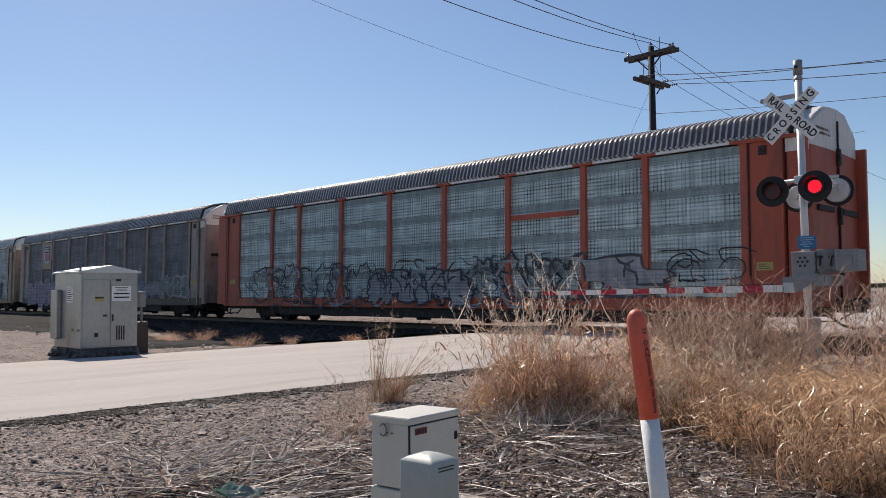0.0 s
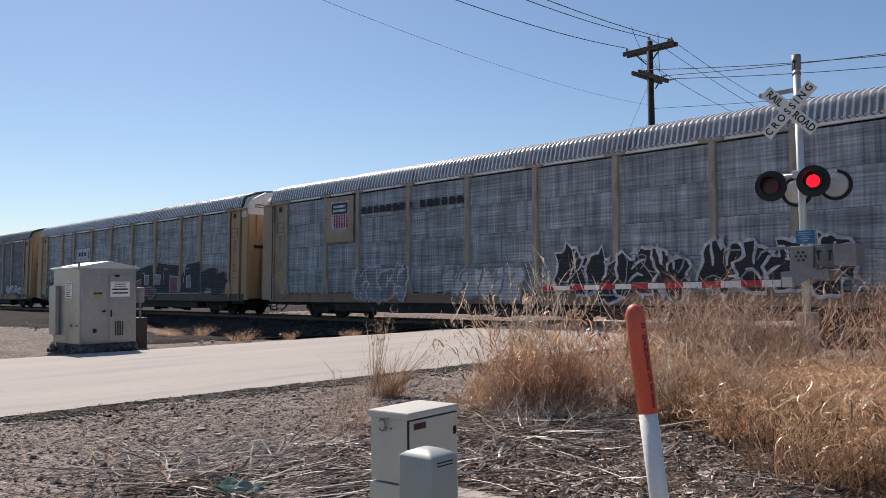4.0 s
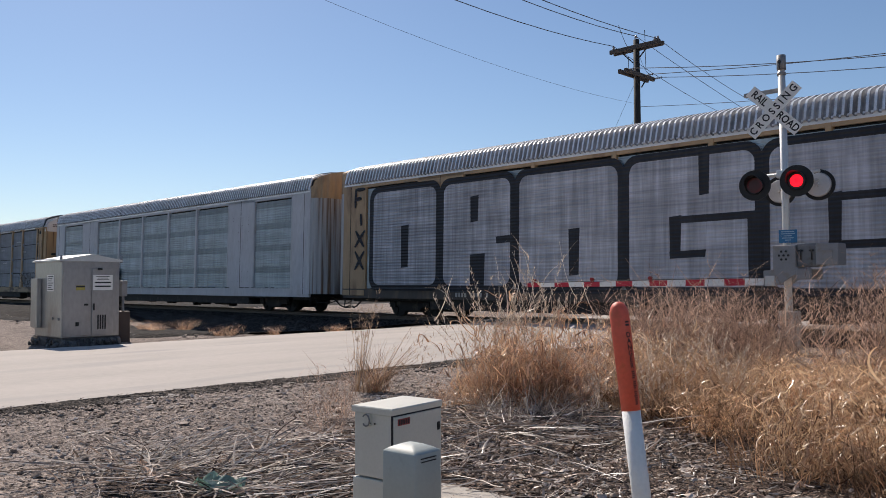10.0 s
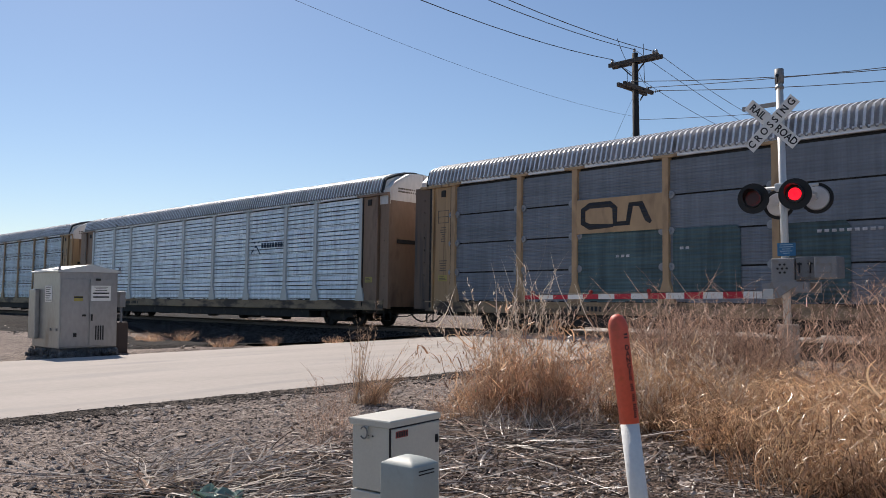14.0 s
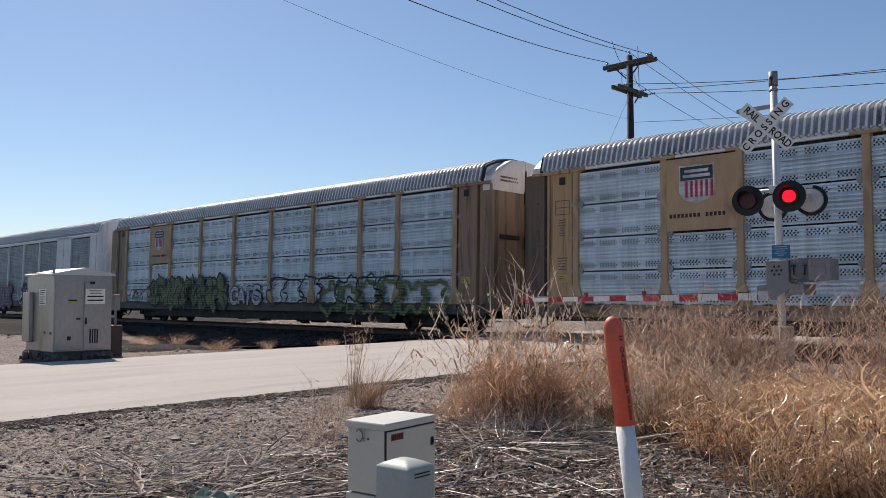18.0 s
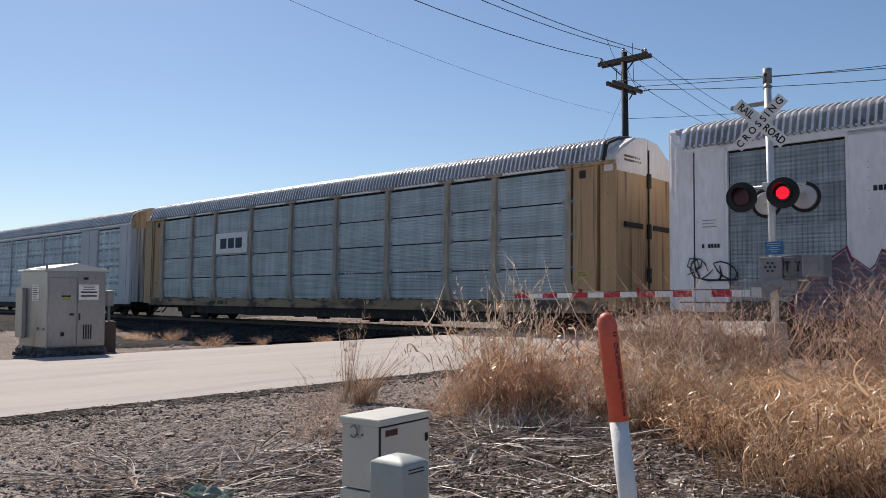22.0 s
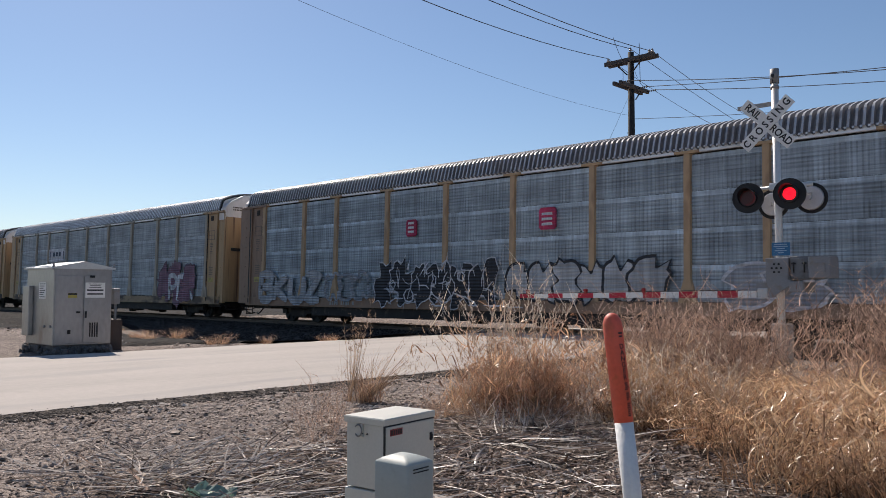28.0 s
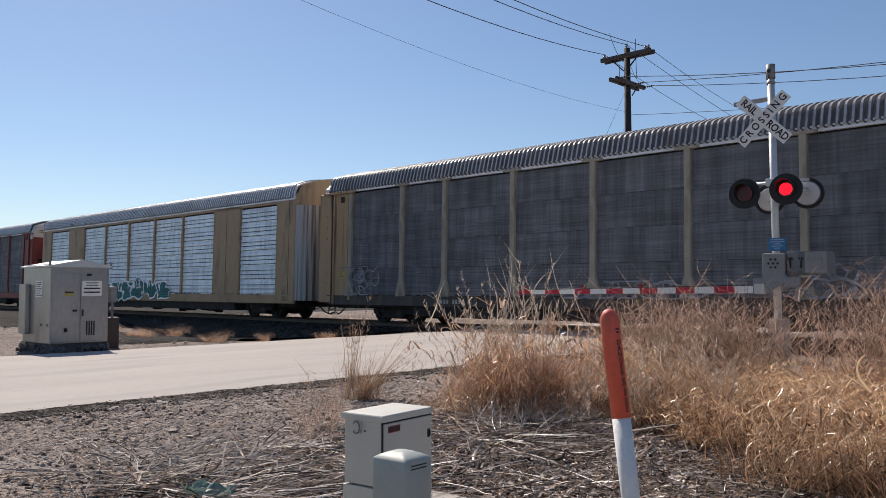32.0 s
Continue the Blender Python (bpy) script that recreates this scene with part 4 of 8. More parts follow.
ROSTER = [
    (0, "post", CARORANGE, CARORANGE, SILVERPLAID, CARORANGE, CAPWHITE, 4, "red-orange autorack car with silver screens and dark graffiti", dict(roof=ROOFDARK)),
    (1, "post", DULLTAN, DULLTAN, DARKSCREEN, DULLTAN, CAPWHITE, 4, "tan autorack car with dark grey screens and pale graffiti", dict(roof=ROOFDARK, sill=SOOT)),
    (2, "post", TAN, DULLPOST, GREYSCREEN, TAN, CAPWHITE, 4, "tan autorack car with grey screens and black and white graffiti", dict(sill=BROWN)),
    (3, "post", YELLOW, YELLOW, GREYSCREEN, YELLOW, CAPWHITE, 4, "yellow autorack car with grey screens, teal and black graffiti", dict(sill=SOOT)),
    (4, "post", YELLOW, DULLPOST, DARKSCREEN, YELLOW, TAN, 4, "yellow autorack car with dark screens and a yellow emblem panel", dict(skip=((2, 2),), sill=TANSILL, roof=ROOFDARK)),
    (5, "flush", YELLOW, YELLOW, SILVER, STREAKED, YELLOW, 6, "yellow autorack car covered in huge white graffiti letters", dict(sill=SOOT)),
    (6, "flush", CARGREY, CARGREY, LOUVRE, STREAKED, YELLOW, 4, "dirty white autorack car with silver screens and blue graffiti", {}),
    (7, "post", YELLOW, YELLOW, SLATE, YELLOW, CAPWHITE, 4, "yellow autorack car with slate screens and faded green graffiti", dict(hinges=True, gap=0.045, sill=TANSILL, skip=((2, 2),), tail=RUSTBROWN)),
    (8, "post", BROWN, ALU, SILVERBLUE, BROWN, CAPWHITE, 4, "brown-ended autorack car with bright silver screens", dict(sill=TANSILL)),
    (9, "post", YELLOW, YELLOW, SILVERDOT, YELLOW, CAPWHITE, 4, "yellow autorack car with bright punched screens", dict(tail=RUSTBROWN, hinges=True, gap=0.045, sill=TANSILL, skip=((1, 2), (1, 3)))),
    (10, "post", YELLOW, YELLOW, SILVERDOT, SOOTTAN, CAPWHITE, 4, "yellow autorack car with bright screens and green graffiti", dict(hinges=True, gap=0.045, skip=((1, 2), (1, 3)), sill=SOOT)),
    (11, "flush", CARWHITE, CARWHITE, BLUEPLAID, CARWHITE, CARWHITE, 4, "white autorack car with grey screens and dark red graffiti", dict(sill=SOOT)),
    (12, "post", YELLOW, DULLPOST, SILVER, TAN, CAPWHITE, 4, "yellow autorack car with ribbed silver screens", dict(hinges=True, gap=0.045, sill=TANSILL)),
    (13, "flush", CARGREY, CARGREY, GREYDOT, STREAKED, YELLOW, 4, "plain white autorack car with silver screens", {}),
    (14, "flush", GREYTAN, GREYTAN, SILVERBLUE, STREAKED, YELLOW, 6, "greyed tan smooth-sided autorack car with silver screens", dict(sill=TANSILL)),
    (15, "post", YELLOW, YELLOW, GREYPLAID, BROWN, CAPWHITE, 4, "autorack car with grey screens, red plates and black graffiti", dict(roof=ROOFDARK, sill=BROWN)),
    (16, "post", TAN, DULLPOST, GREYSOFT, TAN, CAPWHITE, 4, "tan autorack car with grey screens and pink graffiti", dict(sill=TANSILL)),
    (17, "post", YELLOW, DULLPOST, DARKSCREEN, YELLOW, CAPWHITE, 4, "yellow autorack car with dark screens and small white graffiti", dict(roof=ROOFDARK, sill=SOOT)),
    (18, "flush", YELLOW, YELLOW, SILVERBLUE, STREAKED, YELLOW, 6, "yellow smooth-sided autorack car with bright screens", {}),
    (19, "post", MAROON, MAROON, DARKSCREEN, MAROON, CAPWHITE, 4, "maroon autorack car with dark screens", {}),
]
TRAIN = {}
for row in ROSTER:
    extra = dict(row[9])
    if row[0] in (8, 14, 18):
        extra.update(deep=0.022, pitch=0.24 if row[0] != 8 else 0.19)
    elif row[0] in (6, 12):
        extra.update(deep=0.019, pitch=0.10)
    elif row[0] in (9, 10, 13):
        extra["deep"] = 0.021
    if row[1] == "flush":
        extra["gap"] = 0.004
    row = row[:5] + (RUSTYELLOW if row[5] in (YELLOW, TAN) and row[0] not in (2, 5) else row[5],) + row[6:]
    TRAIN[row[0]] = build_car(*row[:9], **extra)

# ---- paintwork on the cars: emblems as plain shapes, graffiti ----
FLAT = {}


def flat(name, c, rough=0.6):
    if name not in FLAT:
        FLAT[name] = screen_paint(name, c, 0.0, rough, 0.12, (), 0.25, 0.0, True)
    return FLAT[name]


INK = flat("black spray paint", (0.022, 0.022, 0.026))
ASHINK = flat("thin black spray paint", (0.055, 0.06, 0.066))
CHALK = flat("white spray paint", (0.58, 0.58, 0.60))
TEAL = flat("teal spray paint", (0.06, 0.24, 0.24))
SPRAYRED = flat("dark red spray paint", (0.24, 0.035, 0.065))
GREENSPRAY = flat("olive spray paint", (0.16, 0.195, 0.075))
SEAGREEN = flat("sea-green spray paint", (0.04, 0.19, 0.17))
DEEPBLUE = flat("deep blue spray paint", (0.04, 0.12, 0.22))
NAVY = flat("navy enamel", (0.022, 0.05, 0.085))
EMBLEMRED = flat("crimson enamel", (0.48, 0.035, 0.10))
SMOKE = flat("smoke grey spray paint", (0.30, 0.31, 0.33))
SKYSPRAY = flat("pale blue spray paint", (0.33, 0.46, 0.55))


def poly(bm, pts, y):
    bm.faces.new([bm.verts.new((x, y, z)) for x, z in pts])


def line(bm, pts, w, y):
    """A sprayed line of width w along points in the side's plane."""
    n = len(pts)
    rows = []
    for i, (x, z) in enumerate(pts):
        x0, z0 = pts[max(0, i - 1)]
        x1, z1 = pts[min(n - 1, i + 1)]
        d = Vector((x1 - x0, z1 - z0)).normalized()
        ww = w * (0.55 if i in (0, n - 1) else 1.0) / 2
        rows.append([(x - d.y * ww, y, z + d.x * ww), (x + d.y * ww, y, z - d.x * ww)])
    sweep(bm, rows, closed=False, caps=False)


Y1 = NEAR - 0.024


def graffiti(k, x0, x1, z0, z1, n, seed, fill, outline=INK, label="", spiky=0.3, inner=True, halo=None, thick=0.09, hollow=False):
    """A row of swollen sprayed letter shapes that cannot be read: outline, fill, inner strokes."""
    rng = random.Random(seed)
    car = TRAIN[k]
    step = (x1 - x0) / n
    for i in range(n):
        a, b, c = bmesh.new(), bmesh.new(), bmesh.new()
        cx, cz = x0 + (i + 0.5) * step, (z0 + z1) / 2 + rng.uniform(-0.06, 0.06) * (z1 - z0)
        hw, hh = step * 0.56, (z1 - z0) * 0.5 * rng.uniform(0.86, 1.05)
        m, e = 28, rng.uniform(2.6, 4.5)
        tilt = rng.uniform(-0.15, 0.22)
        pts = []
        notch = rng.randrange(m)
        for j in range(m):
            t = 2 * math.pi * j / m
            ct, st = math.cos(t), math.sin(t)
            r = (abs(ct) ** e + abs(st) ** e) ** (-1 / e)
            r *= 1 + spiky * 0.5 * noise.noise((ct * 1.8 + seed, st * 1.8, i * 3.1))
            if (j - notch) % m in (0, 1, 2) or (j - notch - m // 2) % m in (0, 1):
                r *= 0.55
            if rng.random() < spiky * 0.35:
                r *= 1.22
            pts.append((cx + hw * r * ct + tilt * hh * r * st, cz + hh * r * st))
        big = []
        for x, z in pts:
            d = Vector((x - cx, z - cz))
            d = d * (1 + thick / max(0.2, d.length))
            big.append((cx + d.x, cz + d.y))
        y = Y1 - 0.0016 * (i % 3)
        if hollow:
            line(a, pts + pts[:2], thick, y)
            inner = False
        else:
            poly(a, big, y)
            poly(b, pts, y - 0.0008)
        if halo:
            h = bmesh.new()
            poly(h, [(cx + (x - cx) * 1.07, cz + (z - cz) * 1.08) for x, z in big], Y1 + 0.004 - 0.0008 * (i % 3))
            part("graffiti_halo", h, halo, car)
        if inner:
            for _ in range(rng.randint(2, 4)):
                px, pz = cx + rng.uniform(-0.5, 0.5) * hw, cz + rng.uniform(-0.5, 0.5) * hh
                ln = [(px, pz)]
                ang = rng.choice((0, math.pi / 2, math.pi / 2, 0.8))
                for _s in range(3):
                    px, pz = px + math.cos(ang) * hw * 0.33, pz + math.sin(ang) * hh * 0.33
                    ang += rng.uniform(-0.9, 0.9)
                    ln.append((px, pz))
                line(c, ln, thick * 0.9, Y1 - 0.0058 - 0.0006 * (_ % 3))
        if spiky >= 0.4 and not hollow:
            for q in range(4):  # arrows and spikes that break the outline
                t = rng.uniform(0, 2 * math.pi)
                ex, ez = cx + hw * 0.8 * math.cos(t), cz + hh * 0.8 * math.sin(t)
                g, t2 = thick * rng.uniform(1.0, 2.2), t + rng.uniform(-0.7, 0.7)
                tip = (ex + math.cos(t2) * hh * 0.55, min(z1 + 0.25, max(z0 - 0.15, ez + math.sin(t2) * hh * 0.55)))
                poly(a, [(ex - g * math.sin(t2), ez + g * math.cos(t2)), (ex + g * math.sin(t2), ez - g * math.cos(t2)), tip], y + 0.0003 * (q + 1))
        letter = part("graffiti_letter", a, outline, car, label)
        if hollow:
            b.free()
        else:
            part("letter_fill", b, fill, letter)
        if inner:
            tagged(part("letter_shading", c, outline, letter), kind="stuff")
        else:
            c.free()


# sprayed capital letters as strokes on a grid 4 wide and 6 high
GLYPHS = {"A": ("00 26 40", "12 32"), "B": ("00 06 26 35 34 23 03", "23 32 31 20 00"), "C": ("35 26 16 05 01 10 20 31"), "E": ("36 06 00 30", "03 23"),
          "F": ("00 06 36", "03 23"), "H": ("00 06", "30 36", "03 33"), "I": ("20 26"), "X": ("00 36", "06 30"), "K": ("00 06", "36 03 30"), "P": ("00 06 26 35 34 23 03"), "R": ("00 06 26 35 34 23 03", "13 30"),
          "S": ("35 26 16 05 04 33 31 20 10 01"), "T": ("06 36", "16 10"), "U": ("06 01 10 20 31 36"), "Z": ("06 36 00 30")}


def tag(k, text, x0, x1, z0, z1, fill, outline, w, rim, label, seed=1):
    """A sprayed word in fat outlined letters."""
    rng = random.Random(seed)
    step = (x1 - x0) / len(text)
    for i, c in enumerate(text):
        strokes = GLYPHS[c] if isinstance(GLYPHS[c], tuple) else (GLYPHS[c],)
        wide = 4.0 if c == "A" else 3.0
        lift, tall, slant = rng.uniform(-0.05, 0.05), rng.uniform(0.92, 1.06), rng.uniform(-0.05, 0.10)
        a, b = bmesh.new(), bmesh.new()
        for j, st in enumerate(strokes):
            pts = []
            for q in st.split():
                u, v = int(q[0]) / wide, int(q[1]) / 6
                pts.append((x0 + i * step + step * (0.06 + 0.84 * u) + slant * (z1 - z0) * v + rng.uniform(-0.02, 0.02), z0 + lift + (z1 - z0) * tall * v))
            fine = [pts[0]]
            for p, q in zip(pts, pts[1:]):
                fine += [(p[0] + (q[0] - p[0]) * m / 3, p[1] + (q[1] - p[1]) * m / 3) for m in (1, 2, 3)]
            line(a, fine, w + 2 * rim, Y1 - 0.0005 * (i % 3) - 0.0002 * j)
            line(b, fine, w, Y1 - 0.0030 - 0.0002 * j)
        letter = part("graffiti_letter", a, outline, TRAIN[k], label)
        part("letter_fill", b, fill, letter)


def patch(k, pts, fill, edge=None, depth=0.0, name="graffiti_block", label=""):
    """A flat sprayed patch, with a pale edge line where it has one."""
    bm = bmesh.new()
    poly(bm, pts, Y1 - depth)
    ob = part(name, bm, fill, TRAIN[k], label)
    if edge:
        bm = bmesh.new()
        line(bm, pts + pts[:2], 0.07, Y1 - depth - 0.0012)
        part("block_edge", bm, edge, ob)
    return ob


def scrawl(k, x0, x1, z0, z1, n, seed, colour, w=0.06, label="", front=0.0):
    """Loose sprayed lines."""
    rng = random.Random(seed)
    bm = bmesh.new()
    for i in range(n):
        x, z = x0 + (x1 - x0) * (i + rng.random()) / n, rng.uniform(z0, z1)
        ang, pts = rng.uniform(0, 6.28), [(x, z)]
        turn = rng.uniform(-0.9, 0.9)
        for _ in range(rng.randint(4, 9)):
            x, z = x + math.cos(ang) * 0.2, min(z1, max(z0, z + math.sin(ang) * 0.2))
            ang += turn + rng.uniform(-0.5, 0.5)
            pts.append((x, z))
        line(bm, pts, w * rng.uniform(0.6, 1.3), Y1 - 0.0008 * (i % 5) - 0.004 - front)
    tagged(part("graffiti_scrawl", bm, colour, TRAIN[k], label), kind="stuff")


def plate(k, x0, x1, z0, z1, material, name="emblem_panel", label="", cut=0.0, y=None):
    bm = bmesh.new()
    y = NEAR - 0.012 if y is None else y
    cx, cz = (x0 + x1) / 2, (z0 + z1) / 2
    c = cut
    pts = [(x0 + c, z0), (x1 - c, z0), (x1, z0 + c), (x1, z1 - c), (x1 - c, z1), (x0 + c, z1), (x0, z1 - c), (x0, z0 + c)] if c else [(x0, z0), (x1, z0), (x1, z1), (x0, z1)]
    sweep(bm, [[(x, yy, z) for x, z in pts] for yy in (y, y + 0.05)])
    return part(name, bm, material, TRAIN[k], label)


def bars(parent, rects, material, y, name="emblem_bars"):
    bm = bmesh.new()
    for x0, x1, z0, z1 in rects:
        box(bm, x0, x1, y - 0.004, y, z0, z1)
    return tagged(part(name, bm, material, parent), kind="stuff")


def shield(k, cx, z0, w, h, y):
    """Shield emblem: dark field above red and white stripes."""
    car = TRAIN[k]
    out = [(-0.5, 1.0), (-0.25, 0.96), (0, 1.0), (0.25, 0.96), (0.5, 1.0), (0.5, 0.3), (0.36, 0.1), (0.0, 0.0), (-0.36, 0.1), (-0.5, 0.3)]
    bm = bmesh.new()
    sweep(bm, [[(cx + x * w, yy, z0 + z * h) for x, z in out] for yy in (y - 0.004, y + 0.02)])
    ob = part("emblem_shield", bm, CHALK, car, "shield emblem with dark field and red stripes")
    bars(ob, [(cx - 0.46 * w, cx + 0.46 * w, z0 + 0.60 * h, z0 + 0.94 * h)], NAVY, y - 0.0045, "shield_field")
    bars(ob, [(cx + (i / 7 - 0.46) * w, cx + (i / 7 - 0.39) * w, z0 + 0.16 * h, z0 + 0.58 * h) for i in range(1, 7)], EMBLEMRED, y - 0.0045, "shield_striping")
    bars(ob, [(cx - 0.34 * w, cx + 0.34 * w, z0 + 0.79 * h, z0 + 0.87 * h), (cx - 0.38 * w, cx + 0.38 * w, z0 + 0.66 * h, z0 + 0.74 * h)], CHALK, y - 0.009, "shield_print")


def letter_block(parent, x0, x1, z0, z1, cuts, i):
    """One boxy sprayed letter: pale field, dark rim and dark cuts."""
    def rounded(g, r=0.36):
        pts = []
        for cx, cz, a0 in ((x1 + g - r, z1 + g - r, 0), (x0 - g + r, z1 + g - r, 90), (x0 - g + r, z0 - g + r, 180), (x1 + g - r, z0 - g + r, 270)):
            pts += [(cx + r * math.cos(radians(a0 + j * 18)), cz + r * math.sin(radians(a0 + j * 18))) for j in range(6)]
        return pts
    bm = bmesh.new()
    poly(bm, rounded(0.08, 0.44), Y1 - 0.0012 * (i % 2))
    rim = part("letter_rim", bm, INK, parent)
    bm = bmesh.new()
    poly(bm, rounded(-0.13, 0.30), Y1 - 0.0036)
    part("letter_field", bm, flat("weathered white spray paint", (0.46, 0.46, 0.49)), rim)
    bm = bmesh.new()
    w, h = x1 - x0, z1 - z0
    for j, (a, b, c, d) in enumerate(cuts):
        poly(bm, [(x0 + w * a, z0 + h * b), (x0 + w * c, z0 + h * b + 0.03), (x0 + w * c + 0.03, z0 + h * d), (x0 + w * a - 0.02, z0 + h * d - 0.03)], Y1 - 0.0052 - 0.0006 * j)
    part("letter_cut", bm, INK, rim)


def decorate():
    yb = NEAR - 0.012
    # red-orange car
    scrawl(0, -10.6, 6.9, 0.7, 2.3, 60, 1, ASHINK, 0.05, "tangled dark spray-painted lines")
    scrawl(0, -10.4, 6.5, 0.7, 2.1, 34, 2, SMOKE, 0.10)
    graffiti(0, -10.4, -2.6, 0.75, 2.2, 7, 6, SMOKE, ASHINK, "dark outlined graffiti shapes", 0.4, hollow=True, thick=0.07)
    graffiti(0, -2.4, 2.6, 0.75, 1.95, 4, 3, SMOKE, ASHINK, "grey graffiti shapes outlined in black", 0.5)
    graffiti(0, 2.8, 7.2, 0.9, 2.2, 4, 7, SMOKE, ASHINK, "dark outlined graffiti shapes", 0.7, hollow=True, thick=0.10)
    graffiti(0, 7.4, 9.6, 1.0, 2.2, 1, 4, SMOKE, ASHINK, "grey graffiti shape outlined in black", 0.2)
    scrawl(0, 10.0, 11.5, 1.4, 2.2, 9, 5, INK, 0.05)
    plate(0, 4.45, 6.95, 3.36, 3.52, CARORANGE, "orange_patch", "worn orange repair strip")
    # tan car with pale graffiti
    plate(1, -9.1, -7.4, 2.95, 4.72, TAN)
    shield(1, -8.25, 3.3, 1.1, 1.25, yb)
    fade = flat("faded white spray paint", (0.34, 0.335, 0.35))
    graffiti(1, -12.0, -6.4, 0.60, 2.0, 5, 11, flat("faded mauve spray paint", (0.30, 0.22, 0.29)), fade, "pink graffiti outlined in white", 0.4)
    graffiti(1, -4.65, 1.1, 0.7, 1.9, 6, 12, SMOKE, flat("greyed spray paint", (0.21, 0.20, 0.215)), "pale grey graffiti on the screens", 0.4)
    graffiti(1, 1.7, 4.5, 0.85, 1.75, 3, 13, flat("faded blue spray paint", (0.22, 0.235, 0.265)), fade, "pale blue graffiti", 0.4)
    graffiti(1, 5.4, 8.95, 1.05, 1.85, 6, 14, flat("faded lilac spray paint", (0.27, 0.26, 0.28)), flat("greyed spray paint", (0.21, 0.20, 0.215)), "pale rounded graffiti bubbles", 0.05, False)
    graffiti(1, 9.05, 11.9, 1.1, 2.1, 4, 15, flat("faded olive spray paint", (0.19, 0.205, 0.18)), fade, "olive graffiti outlined in white", 0.15)
    # tan car with black and white graffiti
    plate(2, -9.1, -7.4, 2.95, 4.72, TAN)
    shield(2, -8.25, 3.3, 1.1, 1.25, yb)
    bars(TRAIN[2], [(-6.9 + i * 0.36, -6.65 + i * 0.36, 3.95, 4.2) for i in range(15) if i != 8], INK, yb, "slogan_bars")
    graffiti(2, -7.2, -4.4, 0.8, 1.9, 4, 21, SMOKE, CHALK, "pale outlined graffiti", 0.5)
    graffiti(2, -2.4, 0.9, 0.85, 1.75, 4, 22, CHALK, SMOKE, "white graffiti shapes", 0.4)
    graffiti(2, 2.4, 6.3, 0.85, 2.1, 4, 23, INK, CHALK, "black graffiti outlined in white", 0.6)
    graffiti(2, 6.9, 10.4, 1.0, 2.2, 4, 24, INK, CHALK, "black graffiti outlined in white", 0.6)
    # yellow car with teal and black graffiti
    p = plate(3, -6.95, -4.5, 2.98, 3.76, CHALK, label="white emblem plate with dark shapes")
    bars(p, [(-6.8, -6.7, 3.1, 3.6), (-4.75, -4.65, 3.1, 3.6), (-6.3, -6.0, 3.3, 3.55), (-5.85, -5.55, 3.3, 3.55), (-5.4, -5.1, 3.3, 3.55), (-6.0, -5.9, 3.08, 3.16), (-5.3, -5.2, 3.08, 3.16)], NAVY, yb)
    graffiti(3, -11.7, -4.4, 0.55, 1.95, 8, 31, TEAL, INK, "teal graffiti outlined in black", 0.4)
    graffiti(3, -5.6, -2.6, 0.6, 1.9, 2, 38, flat("dull rose spray paint", (0.24, 0.10, 0.11)), INK, "dull rose sprayed patches", 0.5, False)
    graffiti(3, -2.7, 0.0, 0.8, 1.9, 3, 32, TEAL, INK, "teal graffiti outlined in black", 0.4)
    rose = flat("dull rose spray paint", (0.24, 0.10, 0.11))
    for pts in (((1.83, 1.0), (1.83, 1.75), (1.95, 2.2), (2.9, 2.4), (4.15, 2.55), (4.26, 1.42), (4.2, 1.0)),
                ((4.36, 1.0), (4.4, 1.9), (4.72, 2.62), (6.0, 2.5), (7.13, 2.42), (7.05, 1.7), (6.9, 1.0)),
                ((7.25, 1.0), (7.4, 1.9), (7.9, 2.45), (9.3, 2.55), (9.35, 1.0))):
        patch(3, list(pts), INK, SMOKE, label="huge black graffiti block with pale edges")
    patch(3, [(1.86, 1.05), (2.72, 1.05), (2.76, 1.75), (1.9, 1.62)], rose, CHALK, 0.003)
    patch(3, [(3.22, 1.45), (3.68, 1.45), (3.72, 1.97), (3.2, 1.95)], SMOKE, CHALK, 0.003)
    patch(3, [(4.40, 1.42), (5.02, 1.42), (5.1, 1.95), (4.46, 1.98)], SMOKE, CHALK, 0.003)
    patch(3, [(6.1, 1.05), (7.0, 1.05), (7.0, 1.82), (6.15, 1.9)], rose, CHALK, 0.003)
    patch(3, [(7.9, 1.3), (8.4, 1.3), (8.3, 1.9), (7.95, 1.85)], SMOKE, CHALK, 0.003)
    bm = bmesh.new()
    for pts in (((2.85, 2.05), (3.15, 2.1), (3.2, 1.5)), ((5.38, 1.5), (5.5, 2.3), (5.95, 2.2)), ((7.6, 1.5), (7.75, 2.2), (8.2, 2.25))):
        line(bm, list(pts), 0.06, Y1 - 0.0065)
    part("graffiti_scrawl", bm, CHALK, TRAIN[3], "white highlight strokes")
    graffiti(3, 9.4, 11.6, 0.9, 2.3, 1, 39, INK, SMOKE, "huge black graffiti block with pale edges", 0.25, False, None, 0.035)
    graffiti(3, 2.2, 4.4, 0.8, 1.3, 2, 40, flat("dull rose spray paint", (0.24, 0.10, 0.11)), SMOKE, "dull rose sprayed patches", 0.3, False)
    # dark car with yellow panel
    p = plate(4, -7.1, -4.4, 2.93, 3.8, YELLOW, label="yellow emblem panel with black shapes")
    bm = bmesh.new()
    line(bm, [(-5.75, 3.08), (-6.4, 3.08), (-6.6, 3.2), (-6.6, 3.5), (-6.4, 3.62), (-5.85, 3.62), (-5.72, 3.5), (-5.72, 3.12)], 0.1, yb - 0.006)
    line(bm, [(-5.72, 3.12), (-5.35, 3.12), (-5.2, 3.6), (-4.9, 3.55)], 0.1, yb - 0.008)
